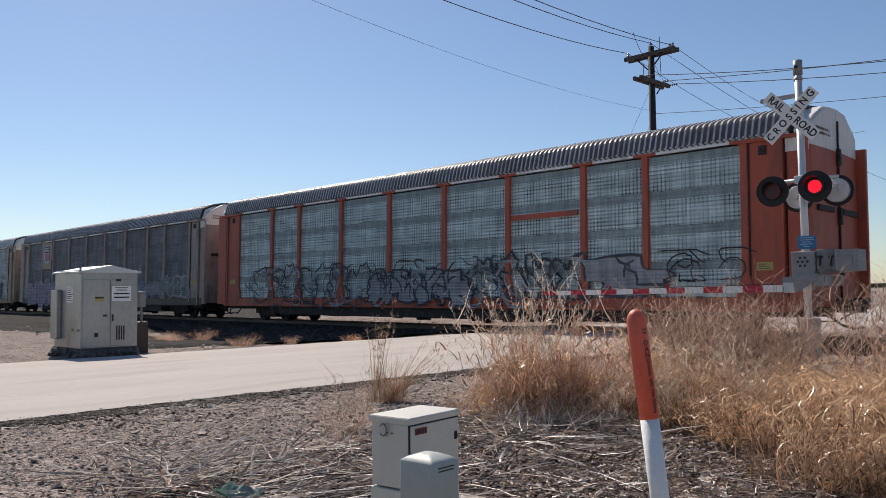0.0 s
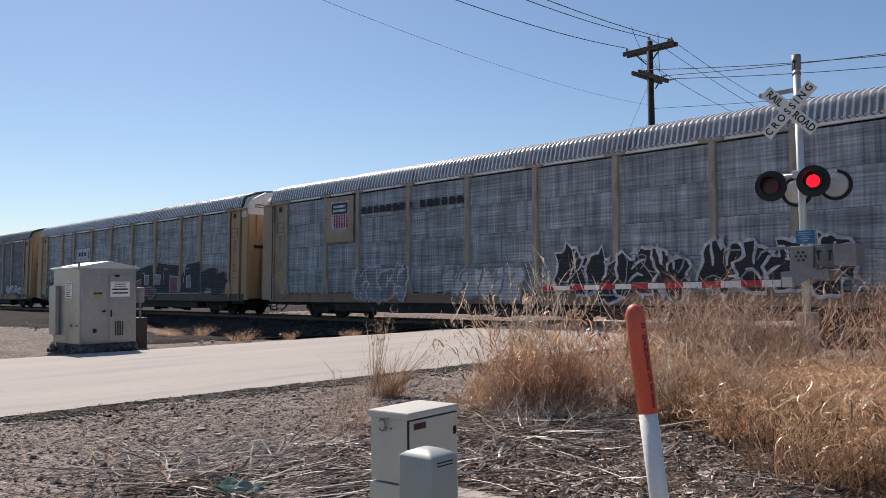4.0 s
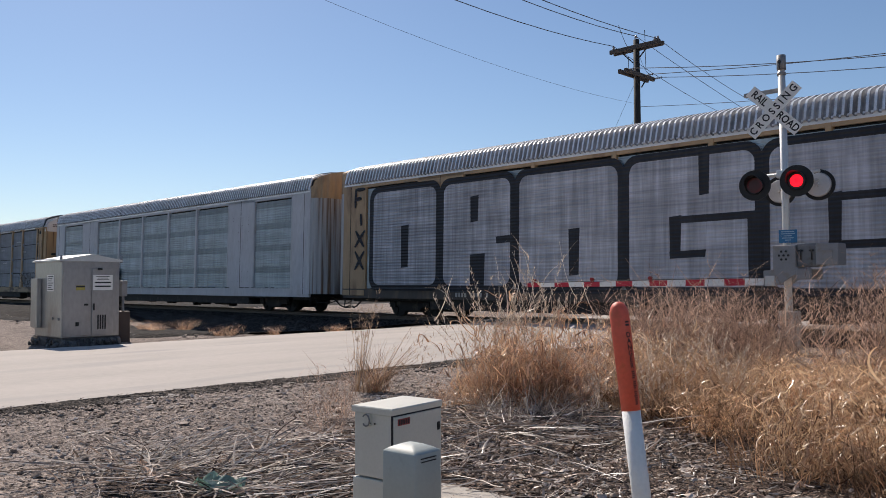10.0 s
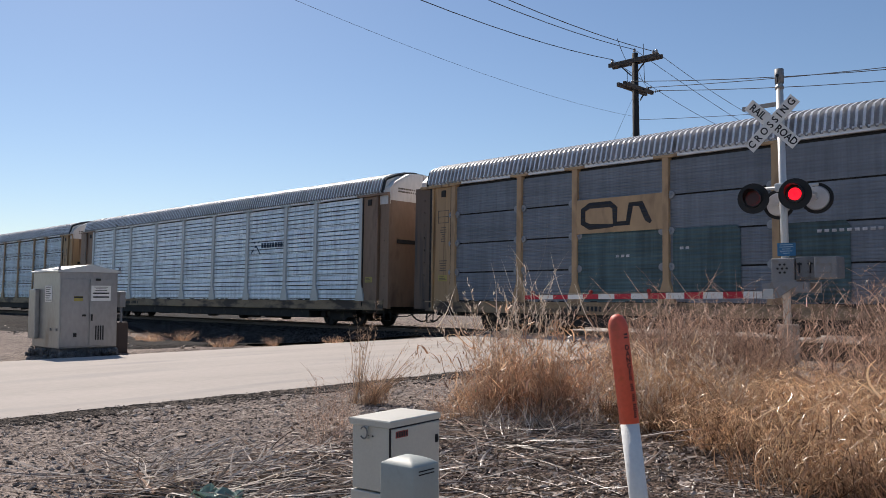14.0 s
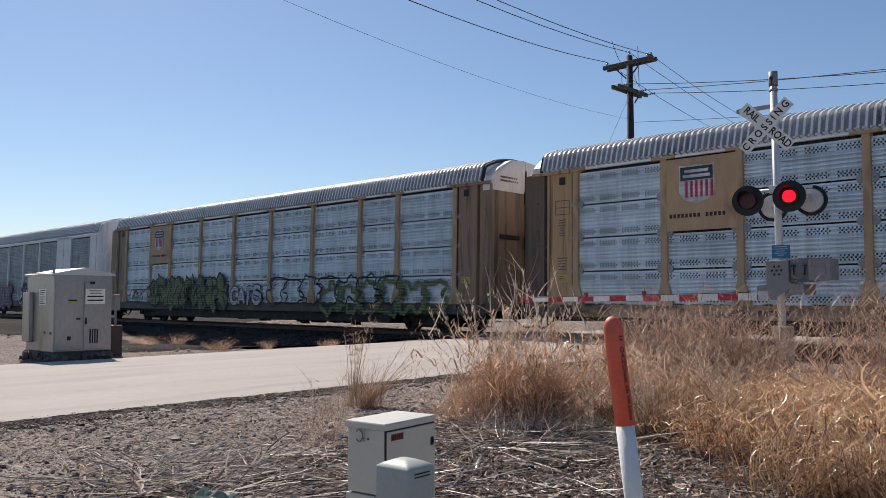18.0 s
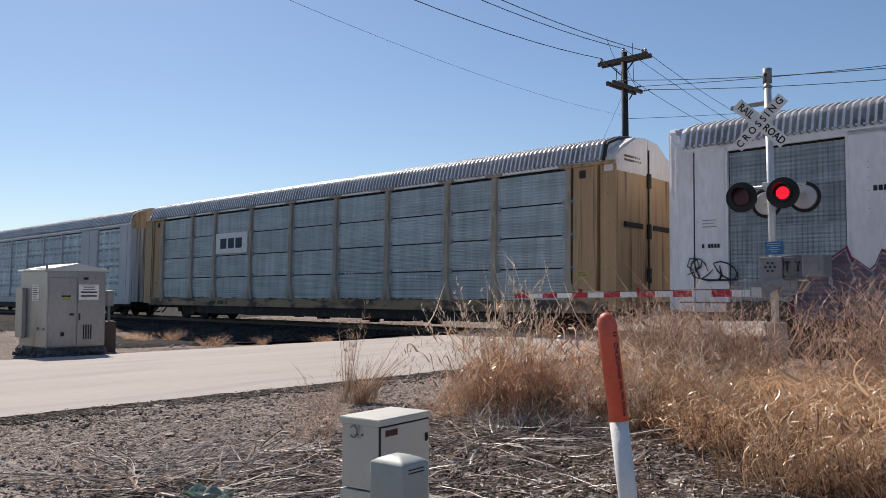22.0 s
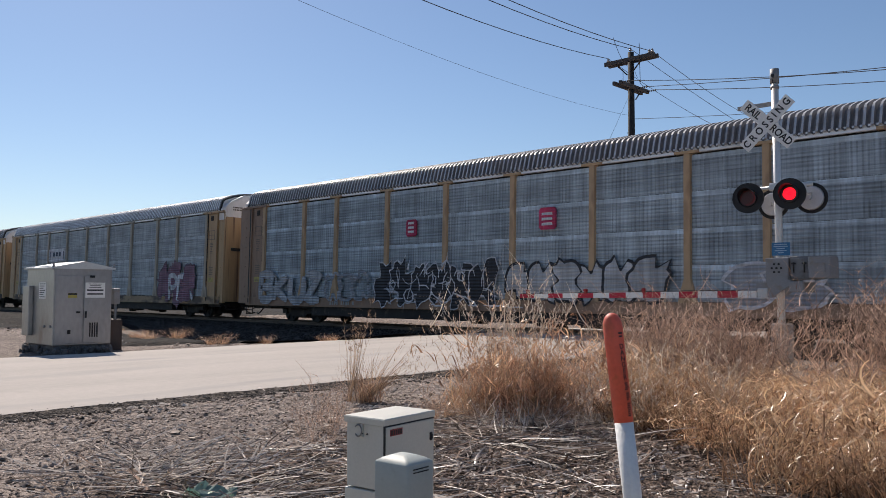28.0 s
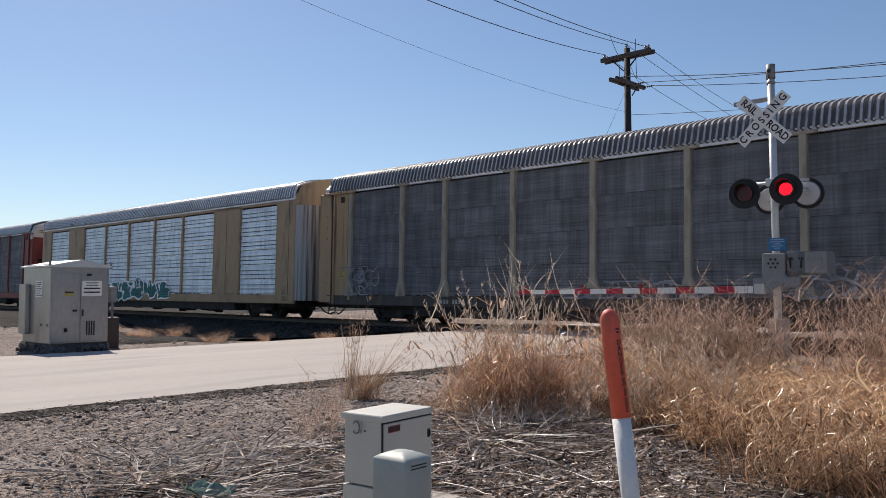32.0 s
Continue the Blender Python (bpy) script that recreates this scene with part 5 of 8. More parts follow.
    part("emblem_line", bm, INK, p)
    graffiti(4, -4.6, -1.6, 0.55, 1.75, 4, 41, SKYSPRAY, SEAGREEN, "pale blue graffiti", 0.5)
    graffiti(4, -0.9, 2.0, 0.6, 1.85, 3, 42, SMOKE, INK, "grey graffiti outlined in black", 0.4, halo=CHALK)
    graffiti(4, 8.3, 11.5, 1.0, 1.7, 2, 43, CHALK, INK, "white graffiti with black outline", 0.3)
    # yellow smooth car: giant block letters
    root = plate(5, -11.85, -11.83, 2.0, 2.02, YELLOW, "graffiti", "giant white block letters outlined in black")
    for i, (x0, x1, cuts) in enumerate((
            (-11.6, -8.15, ((0.47, 0.2, 0.57, 0.62),)),
            (-8.05, -4.95, ((0.43, 0.60, 0.53, 0.84), (0.43, -0.02, 0.62, 0.32), (0.78, 0.40, 1.0, 0.47))),
            (-4.85, -1.15, ((0.53, 0.12, 0.62, 0.50),)),
            (-1.05, 2.65, ((0.58, 0.68, 0.65, 1.0), (0.36, 0.49, 1.0, 0.55), (0.36, 0.27, 0.44, 0.55), (0.36, 0.24, 0.62, 0.30), (0.92, 0.0, 1.0, 0.52))),
            (2.75, 6.4, ((0.40, 0.58, 1.0, 0.64), (0.40, 0.28, 0.47, 0.64), (0.40, 0.28, 1.0, 0.34))),
            (6.5, 10.4, ((0.60, 0.47, 1.0, 0.53), (0.60, 0.5, 0.66, 1.0), (0.33, -0.02, 0.68, 0.26))))):
        z0, z1 = 0.98 - 0.02 * i, 4.55 - 0.012 * i
        letter_block(root, x0, x1, z0, z1, cuts, i)
    p = plate(5, 7.8, 8.75, 3.05, 4.45, EMBLEMRED, "emblem_plate", "red emblem plate with white bars", 0.12, Y1 - 0.012)
    bars(p, [(7.88, 8.3, 4.12, 4.28), (7.88, 8.45, 3.8, 3.95), (7.88, 8.65, 3.48, 3.63), (7.88, 8.5, 3.18, 3.33)], CHALK, Y1 - 0.013)
    words("graffiti_lettering", "62!", 0.95, INK, TRAIN[5], pose(11.1, Y1 - 0.004, 3.42) @ face(), 0.03, 0.002)
    for i, (c, z0, z1) in enumerate((("F", 3.95, 4.65), ("I", 3.3, 3.75), ("X", 2.45, 3.1), ("X", 1.65, 2.3))):
        tag(5, c, -12.55, -11.95, z0, z1, INK, INK, 0.12, 0.01, "black spray-painted letter", 50 + i)
    plate(5, 10.4, 11.75, 2.2, 4.55, SKYSPRAY, "blue_patch", "faded blue painted patch", y=NEAR + 0.04)
    # white car with blue graffiti
    deep = flat("blue-black spray paint", (0.015, 0.035, 0.065))
    graffiti(6, -11.5, -7.3, 0.75, 2.2, 4, 61, DEEPBLUE, deep, "deep blue graffiti", 0.5)
    graffiti(6, -7.2, -4.1, 0.95, 2.1, 3, 62, DEEPBLUE, deep, "deep blue graffiti", 0.5)
    patch(6, [(-11.5, 0.6), (-4.2, 0.6), (-4.6, 0.86), (-11.3, 0.9)], SEAGREEN, depth=0.001, label="sea-green sprayed band along the sill")
    scrawl(6, -11.2, -4.4, 0.9, 2.0, 22, 63, flat("cobalt spray paint", (0.07, 0.16, 0.36)), 0.07, "blue inner strokes", 0.006)
    scrawl(6, -11.2, -4.4, 0.9, 2.0, 12, 64, flat("dull rose spray paint", (0.24, 0.10, 0.11)), 0.05, "dull rose strokes", 0.006)
    # slate car, faded green shapes
    bm = bmesh.new()
    line(bm, [(-5.85, 3.08), (-6.62, 3.08), (-6.84, 3.2), (-6.84, 3.56), (-6.62, 3.68), (-5.95, 3.68), (-5.8, 3.56), (-5.8, 3.12), (-5.4, 3.12), (-5.3, 3.62), (-5.0, 3.62), (-4.8, 3.2), (-4.7, 3.1)], 0.17, yb - 0.006)
    part("emblem_line", bm, INK, plate(7, -7.14, -4.36, 2.9, 3.86, YELLOW, label="ochre emblem panel with a black looping line"), "black looping line emblem")
    for x0, x1, z0, z1 in ((-7.1, -4.4, 0.98, 2.9), (-4.1, -2.3, 1.2, 2.9), (-1.3, 0.2, 1.0, 2.85), (1.5, 3.9, 1.9, 2.8), (2.2, 4.1, 1.0, 1.9)):
        plate(7, x0, x1, z0, z1, flat("faded sea-green paint", (0.075, 0.125, 0.135)), "green_patch", "faded sea-green painted patch", 0.1, NEAR + 0.035)
    for x, z, n in ((-5.8, 2.2, 3), (-0.5, 2.6, 9), (1.9, 2.55, 5), (4.9, 3.5, 4), (5.3, 2.6, 5), (9.2, 3.3, 4), (8.0, 4.0, 5), (-3.9, 2.35, 2)):
        bars(TRAIN[7], [(x + i * 0.16, x + i * 0.16 + 0.1, z, z + 0.07) for i in range(n)], CHALK, yb + 0.05, "worn_flecks")
    scrawl(4, -13.0, -12.2, 1.75, 2.2, 9, 47, INK, 0.045, "small black spray-painted scribble", -0.045)
    bars(TRAIN[4], [(-12.95 + i * 0.1, -12.89 + i * 0.1, 2.72, 2.82) for i in range(8) if i != 2], STENCIL, yb + 0.02, "stencil_print")
    scrawl(7, 9.0, 11.5, 1.1, 1.9, 14, 72, INK, 0.05)
    # silver car with crossed mark
    bm = bmesh.new()
    line(bm, [(4.55, 2.95), (5.3, 3.55)], 0.12, yb + 0.06)
    line(bm, [(4.6, 3.6), (5.25, 2.9)], 0.12, yb + 0.058)
    part("emblem_cross", bm, NAVY, TRAIN[8], "dark crossed-strokes emblem")
    bars(TRAIN[8], [(5.35 + i * 0.2, 5.5 + i * 0.2, 3.15, 3.35) for i in range(9)], NAVY, yb + 0.05, "emblem_bars")
    # punched-screen cars with tan shield panels
    for k in (9, 10):
        plate(k, -9.1, -7.2, 2.87, 4.73, YELLOW)
        shield(k, -8.25, 3.55, 0.95, 1.0, yb)
        bars(TRAIN[k], [(-9.0 + i * 0.11, -8.93 + i * 0.11, 3.2, 3.3) for i in range(14) if i != 8], INK, yb - 0.001, "slogan_bars")
    for i, (x0, x1) in enumerate(((-9.0, -5.0), (-5.2, -1.8))):
        graffiti(10, x0, x1, 0.75, 2.05, 4, 101 + i, GREENSPRAY, INK, "olive green graffiti", 0.7)
    tag(10, "CATS", -1.45, 0.85, 0.9, 1.55, CHALK, INK, 0.17, 0.05, "white bubble letters outlined in black", 105)
    graffiti(10, 1.4, 9.4, 0.9, 1.95, 7, 106, CHALK, INK, "large outlined graffiti shapes", 0.3, hollow=True, thick=0.07)
    graffiti(10, 5.0, 11.6, 0.7, 1.7, 6, 108, CHALK, GREENSPRAY, "olive outlined graffiti shapes", 0.5, hollow=True, thick=0.16)
    scrawl(10, -11.6, -9.5, 0.9, 1.6, 14, 107, INK, 0.05)
    # white car with shield and dark red graffiti
    shield(11, -7.85, 3.55, 0.75, 1.1, yb)
    bars(TRAIN[11], [(-8.66 + i * 0.107, -8.58 + i * 0.107, 3.40, 3.52) for i in range(15) if i != 8], INK, yb, "slogan_bars")
    bars(TRAIN[11], [(-12.6 + i * 0.08, -12.54 + i * 0.08, 2.30, 2.40) for i in range(6) if i != 1], INK, yb, "stencil_print")
    bars(TRAIN[11], [(-12.58, -12.58 + w, z, z + 0.02) for w, z in ((0.34, 2.98), (0.3, 2.9), (0.36, 2.82))], SMOKE, yb, "stencil_print")
    graffiti(11, -10.2, -0.5, 0.55, 1.95, 9, 111, flat("dull plum spray paint", (0.16, 0.12, 0.15)), flat("ash grey spray paint", (0.34, 0.31, 0.34)), "dull plum and dark red graffiti", 0.8, halo=SPRAYRED, thick=0.05)
    graffiti(11, 1.4, 7.1, 0.75, 2.05, 6, 112, flat("blackish navy spray paint", (0.03, 0.035, 0.06)), SMOKE, "dark graffiti outlined in grey", 0.9, halo=flat("dull plum spray paint", (0.16, 0.12, 0.15)), thick=0.06)
    scrawl(11, 1.6, 7.0, 0.8, 2.05, 26, 114, CHALK, 0.06, "white highlight strokes", 0.006)
    scrawl(11, -9.4, -0.8, 0.75, 1.7, 22, 115, SMOKE, 0.06, "grey highlight strokes", 0.006)
    scrawl(15, -4.4, 0.5, 0.75, 1.9, 12, 155, CHALK, 0.05, "white highlight strokes", 0.006)
    scrawl(2, 2.6, 10.2, 0.9, 2.0, 16, 25, SMOKE, 0.05, "grey highlight strokes", 0.006)
    scrawl(3, -11.4, -4.6, 0.6, 1.8, 20, 41, INK, 0.05, "black inner strokes", 0.006)
    scrawl(10, -9.0, -2.0, 0.8, 1.75, 22, 109, INK, 0.06, "black inner strokes", 0.006)
    scrawl(11, -12.6, -11.95, 1.5, 2.1, 5, 113, INK, 0.04)
    # silver car with white plate
    p = plate(12, -6.98, -4.48, 2.92, 3.82, WHITE, label="white emblem plate with navy shapes")
    bars(p, [(-6.6, -6.1, 3.14, 3.58), (-5.98, -5.5, 3.14, 3.58), (-5.38, -4.88, 3.14, 3.58)], NAVY, yb)
    for x, z, n in ((2.0, 1.9, 10), (-9.0, 2.05, 8), (4.6, 1.95, 12), (4.8, 1.7, 9), (8.0, 2.0, 12)):
        bars(TRAIN[12], [(x + i * 0.17, x + i * 0.17 + 0.12, z, z + 0.06) for i in range(n)], CHALK, yb + 0.05, "worn_flecks")
    # yellow smooth car with a faint emblem
    bm = bmesh.new()
    line(bm, [(-7.85 + 0.42 * math.cos(i * 0.42), 3.9 + 0.5 * math.sin(i * 0.42)) for i in range(16)], 0.1, yb)
    part("emblem_ring", bm, STREAKED, TRAIN[14], "faded round grey emblem")
    # grey plaid car: red plates, black graffiti
    for x0, x1, z0, z1 in ((-3.25, -2.75, 3.1, 3.68), (2.45, 3.05, 3.05, 3.7)):
        p = plate(15, x0, x1, z0, z1, EMBLEMRED, "emblem_plate", "small red emblem plate with white bars", 0.07)
        bars(p, [(x0 + 0.1, x1 - 0.12, z0 + 0.12 + j * 0.15, z0 + 0.2 + j * 0.15) for j in range(3)], CHALK, yb)
    tag(15, "BKUZ", -12.1, -7.9, 0.85, 1.85, flat("faded pale spray paint", (0.40, 0.41, 0.42)), SMOKE, 0.26, 0.05, "faded pale grey block letters", 151)
    graffiti(15, -7.6, -5.2, 0.9, 1.9, 3, 156, SMOKE, SMOKE, "faded grey outlined graffiti", 0.2, hollow=True, thick=0.12)
    graffiti(15, -4.7, 0.7, 0.75, 2.1, 6, 152, INK, CHALK, "black graffiti letters edged in white", 0.7, thick=0.05)
    graffiti(15, 1.3, 6.5, 0.95, 2.05, 6, 153, flat("faded pale spray paint", (0.40, 0.41, 0.42)), INK, "pale graffiti outlined in black", 0.2, False)
    graffiti(15, 8.2, 10.4, 0.95, 1.9, 2, 154, SMOKE, CHALK, "dull grey graffiti patch", 0.4, False)
    # car with white bracket plate and pink graffiti
    p = plate(16, -6.95, -4.5, 2.98, 3.76, CHALK, label="white emblem plate with dark shapes")
    bars(p, [(-6.8, -6.7, 3.1, 3.6), (-4.75, -4.65, 3.1, 3.6), (-6.3, -6.0, 3.3, 3.55), (-5.85, -5.55, 3.3, 3.55), (-5.4, -5.1, 3.3, 3.55)], NAVY, yb)
    graffiti(16, 7.7, 10.9, 0.7, 2.5, 3, 161, flat("plum spray paint", (0.21, 0.10, 0.145)), flat("dark plum spray paint", (0.15, 0.09, 0.115)), "plum-red sprayed cloud", 0.5, False)
    tag(16, "PEK", 8.65, 11.0, 0.85, 1.95, CHALK, SMOKE, 0.25, 0.05, "white sprayed block letters", 162)
    # dark car with small white graffiti
    scrawl(17, -11.8, -10.6, 1.0, 2.0, 18, 171, SMOKE, 0.05, "small white spray-painted scribble")
    scrawl(17, -1.3, 1.2, 0.95, 1.4, 24, 172, SMOKE, 0.05, "small white spray-painted scribble")
    tag(17, "HUBER", 7.95, 11.7, 0.80, 1.75, CHALK, flat("greyed spray paint", (0.21, 0.20, 0.215)), 0.2, 0.04, "white sprayed letters on the screens", 173)
    scrawl(17, 8.0, 11.4, 0.9, 1.7, 14, 175, SMOKE, 0.05, "grey inner strokes", 0.006)
    scrawl(17, 4.6, 5.4, 1.0, 1.8, 7, 174, SMOKE, 0.06)
    # bright smooth car
    graffiti(18, -5.6, 3.0, 0.75, 1.6, 7, 181, SEAGREEN, SILVERBLUE, "faded blue-green graffiti", 0.4)



# ---- crossing signal ----
SX, SY = -5.63, 14.4


def face(yaw=0.0):
    """Turns flat lettering (xy plane) upright, facing -y."""
    return pose(0, 0, 0, 0, 0, yaw) @ pose(0, 0, 0, 90)


LIT = mat("lit red lamp", (1.0, 0.004, 0.014), 0.4, vary=0.0, bump=0, glow=1.9)
REDGLASS = mat("unlit red glass", (0.05, 0.003, 0.004), 0.3, vary=0.1, bump=0)
GALV = mat("galvanised mast", (0.66, 0.65, 0.63), 0.42, 0.35, scale=6, vary=0.08, bump=0.04, dirt=(0.5, 0.48, 0.45), dirt_at=0.62)
MECH = mat("dull grey gate machine", (0.26, 0.26, 0.265), 0.6, 0.2, scale=5, vary=0.15, dirt=(0.25, 0.23, 0.21))
PALEHOUSE = mat("pale grey lamp housing", (0.60, 0.60, 0.61), 0.5, 0.1, scale=5, vary=0.08, bump=0.03)
LAMPS = []


def disc(bm, r, y0, y1, n=28, inner=0.0):
    a = [(math.cos(2 * math.pi * i / n), math.sin(2 * math.pi * i / n)) for i in range(n)]
    if inner:
        sweep(bm, [[(c * rr, y, s * rr) for c, s in a] for rr, y in ((inner, y0), (r, y0), (r, y1), (inner, y1), (inner, y0))], caps=False)
    else:
        sweep(bm, [[(c * r, y, s * r) for c, s in a] for y in (y0, y1)])


def signal_lamp(parent, x, z, yaw, front, phase):
    """A flashing light unit: black target, hood, housing and a turning lens disc."""
    m = pose(x, SY + (-0.28 if front else 0.28), z, 0, 0, yaw if front else 180 + yaw)
    bm = bmesh.new()
    disc(bm, 0.265, -0.012, 0.012, inner=0.14)
    disc(bm, 0.272, -0.02, 0.02, inner=0.255)
    target = part("lamp_target", bm, LAMPBLACK, parent, "round matt black lamp target", m)
    bm = bmesh.new()
    n = 20
    ring = []
    for j, dy in enumerate((0.0, -0.06, -0.13, -0.24)):
        ring.append([(0.158 * math.cos(a), dy * (0.25 + 0.75 * max(0, math.sin(a) * 0.9 + 0.2)), 0.158 * math.sin(a)) for a in (2 * math.pi * i / n for i in range(n))])
    sweep(bm, ring, caps=False)
    part("hood", bm, LAMPBLACK, target)
    bm = bmesh.new()
    tube(bm, (0, 0.013, 0), (0, 0.06, 0), 0.17 if front else 0.215, 0.13 if front else 0.195, 24)
    tube(bm, (0, 0.1, 0), (0, 0.2, 0), 0.04, n=8)
    part("housing", bm, LAMPBLACK if front else PALEHOUSE, target)
    bm = bmesh.new()
    disc(bm, 0.15, -0.004, 0.004)
    part("lens", bm, REDGLASS, target, "dark red glass lens")
    if front:
        bm = bmesh.new()
        disc(bm, 0.108, -0.0115, -0.0100)
        for i in range(3):
            disc(bm, 0.03, -0.0125, -0.0115, 8)
        me = mesh_of("flasher_disc", bm, LIT)
        me.materials.append(REDGLASS)
        bm = bmesh.new()
        bm.from_mesh(me)
        disc(bm, 0.109, -0.0095, -0.0080)
        for f in bm.faces:
            if f.calc_center_median().y > -0.0099:
                f.material_index = 1
        bm.to_mesh(me)
        bm.free()
        me.transform(Matrix.Translation((0, 0.0100, 0)))
        d = part("flasher_disc", me, None, target, "glowing red flasher disc", pose(0, -0.013, 0))
        LAMPS.append((d, phase))


def build_signal():
    sig = thing("crossing_signal", pose(0, 0, 0), "galvanised railway crossing signal with flashing red lamps and crossbuck", "crossing signal")
    bm = bmesh.new()
    tube(bm, (SX + 0.05, SY, -0.05), (SX, SY, 5.02), 0.068, 0.062, 16)
    part("mast", bm, GALV, sig)
    bm = bmesh.new()
    tube(bm, (SX, SY, 5.0), (SX, SY, 5.26), 0.078, 0.078, 14)
    tube(bm, (SX, SY, 4.9), (SX, SY, 4.95), 0.075, n=14)
    part("mast_cap", bm, MECH, sig)
    bm = bmesh.new()
    disc(bm, 0.03, -0.1, -0.08)
    tube(bm, (0, -0.09, -0.13), (0, -0.09, -0.02), 0.008, n=6)
    part("bell_mark", bm, LETTER, sig, at=pose(SX, SY, 5.13))
    bm = bmesh.new()
    box(bm, -0.15, 0.15, -0.15, 0.15, -0.1, 0.76, 0.025)
    part("foundation", bm, CONCRETE, sig, at=pose(SX + 0.05, SY, -0.05))
    for s, text in ((1, "RAIL ROAD"), (-1, "CROSSING")):
        bm = bmesh.new()
        box(bm, -0.575, 0.575, -0.006, 0.006, -0.11, 0.11, 0.004)
        blade = part("crossbuck_blade", bm, WHITE, sig, "white crossbuck blade with black letters", pose(SX - 0.1, SY - 0.11 - (0.02 if s < 0 else 0.0), 4.27, 0, s * 45, 6))
        if s > 0:
            words("lettering", "RAIL", 0.185, LETTER, blade, pose(-0.345, -0.009, 0) @ face(), 0.004, 0.001, squeeze=0.88)
            words("lettering", "ROAD", 0.185, LETTER, blade, pose(0.33, -0.009, 0) @ face(), 0.004, 0.001, squeeze=0.88)
        else:
            words("lettering", "C R O S S I N G", 0.185, LETTER, blade, pose(0, -0.009, 0) @ face(), 0.004, 0.001, squeeze=0.87)
    bm = bmesh.new()  # arm that carries the back sign
    box(bm, SX - 0.72, SX + 0.12, SY + 0.06, SY + 0.10, 4.62, 4.70, 0.008)
    part("sign_bracket", bm, MECH, sig)
    bm = bmesh.new()
    tube(bm, (SX - 0.52, SY, 3.13), (SX + 0.62, SY, 3.13), 0.028, n=10)
    box(bm, SX - 0.1, SX + 0.1, SY - 0.1, SY + 0.1, 3.06, 3.2, 0.02)
    for dx in (-0.40, 0.33, 0.5):
        tube(bm, (SX + dx, SY, 3.13), (SX + dx, SY, 3.0), 0.025, n=8)
        tube(bm, (SX + dx, SY - 0.2, 3.0), (SX + dx, SY + 0.2, 3.0), 0.03, n=8)
    part("lamp_arm", bm, GALV, sig)
    signal_lamp(sig, SX - 0.40, 2.94, 8, True, 1)
    signal_lamp(sig, SX + 0.33, 2.96, 8, True, 0)
    signal_lamp(sig, SX - 0.17, 2.86, 4, False, 0)
    signal_lamp(sig, SX + 0.50, 2.92, 4, False, 0)
    bm = bmesh.new()
    box(bm, -0.155, 0.155, -0.01, 0.01, -0.115, 0.115, 0.006)
    plate = part("emergency_plate", bm, BLUE, sig, "small blue notice plate with pale bars", pose(SX + 0.09, SY - 0.09, 2.02, 0, 0, 5))
    bm = bmesh.new()
    for i, w in enumerate((0.11, 0.12, 0.07, 0.1, 0.05)):
        box(bm, -w, w, -0.0125, -0.0105, 0.075 - i * 0.037, 0.088 - i * 0.037)
    part("notice_print", bm, mat("pale blue bars", (0.35, 0.5, 0.6), 0.6), plate)
    return sig


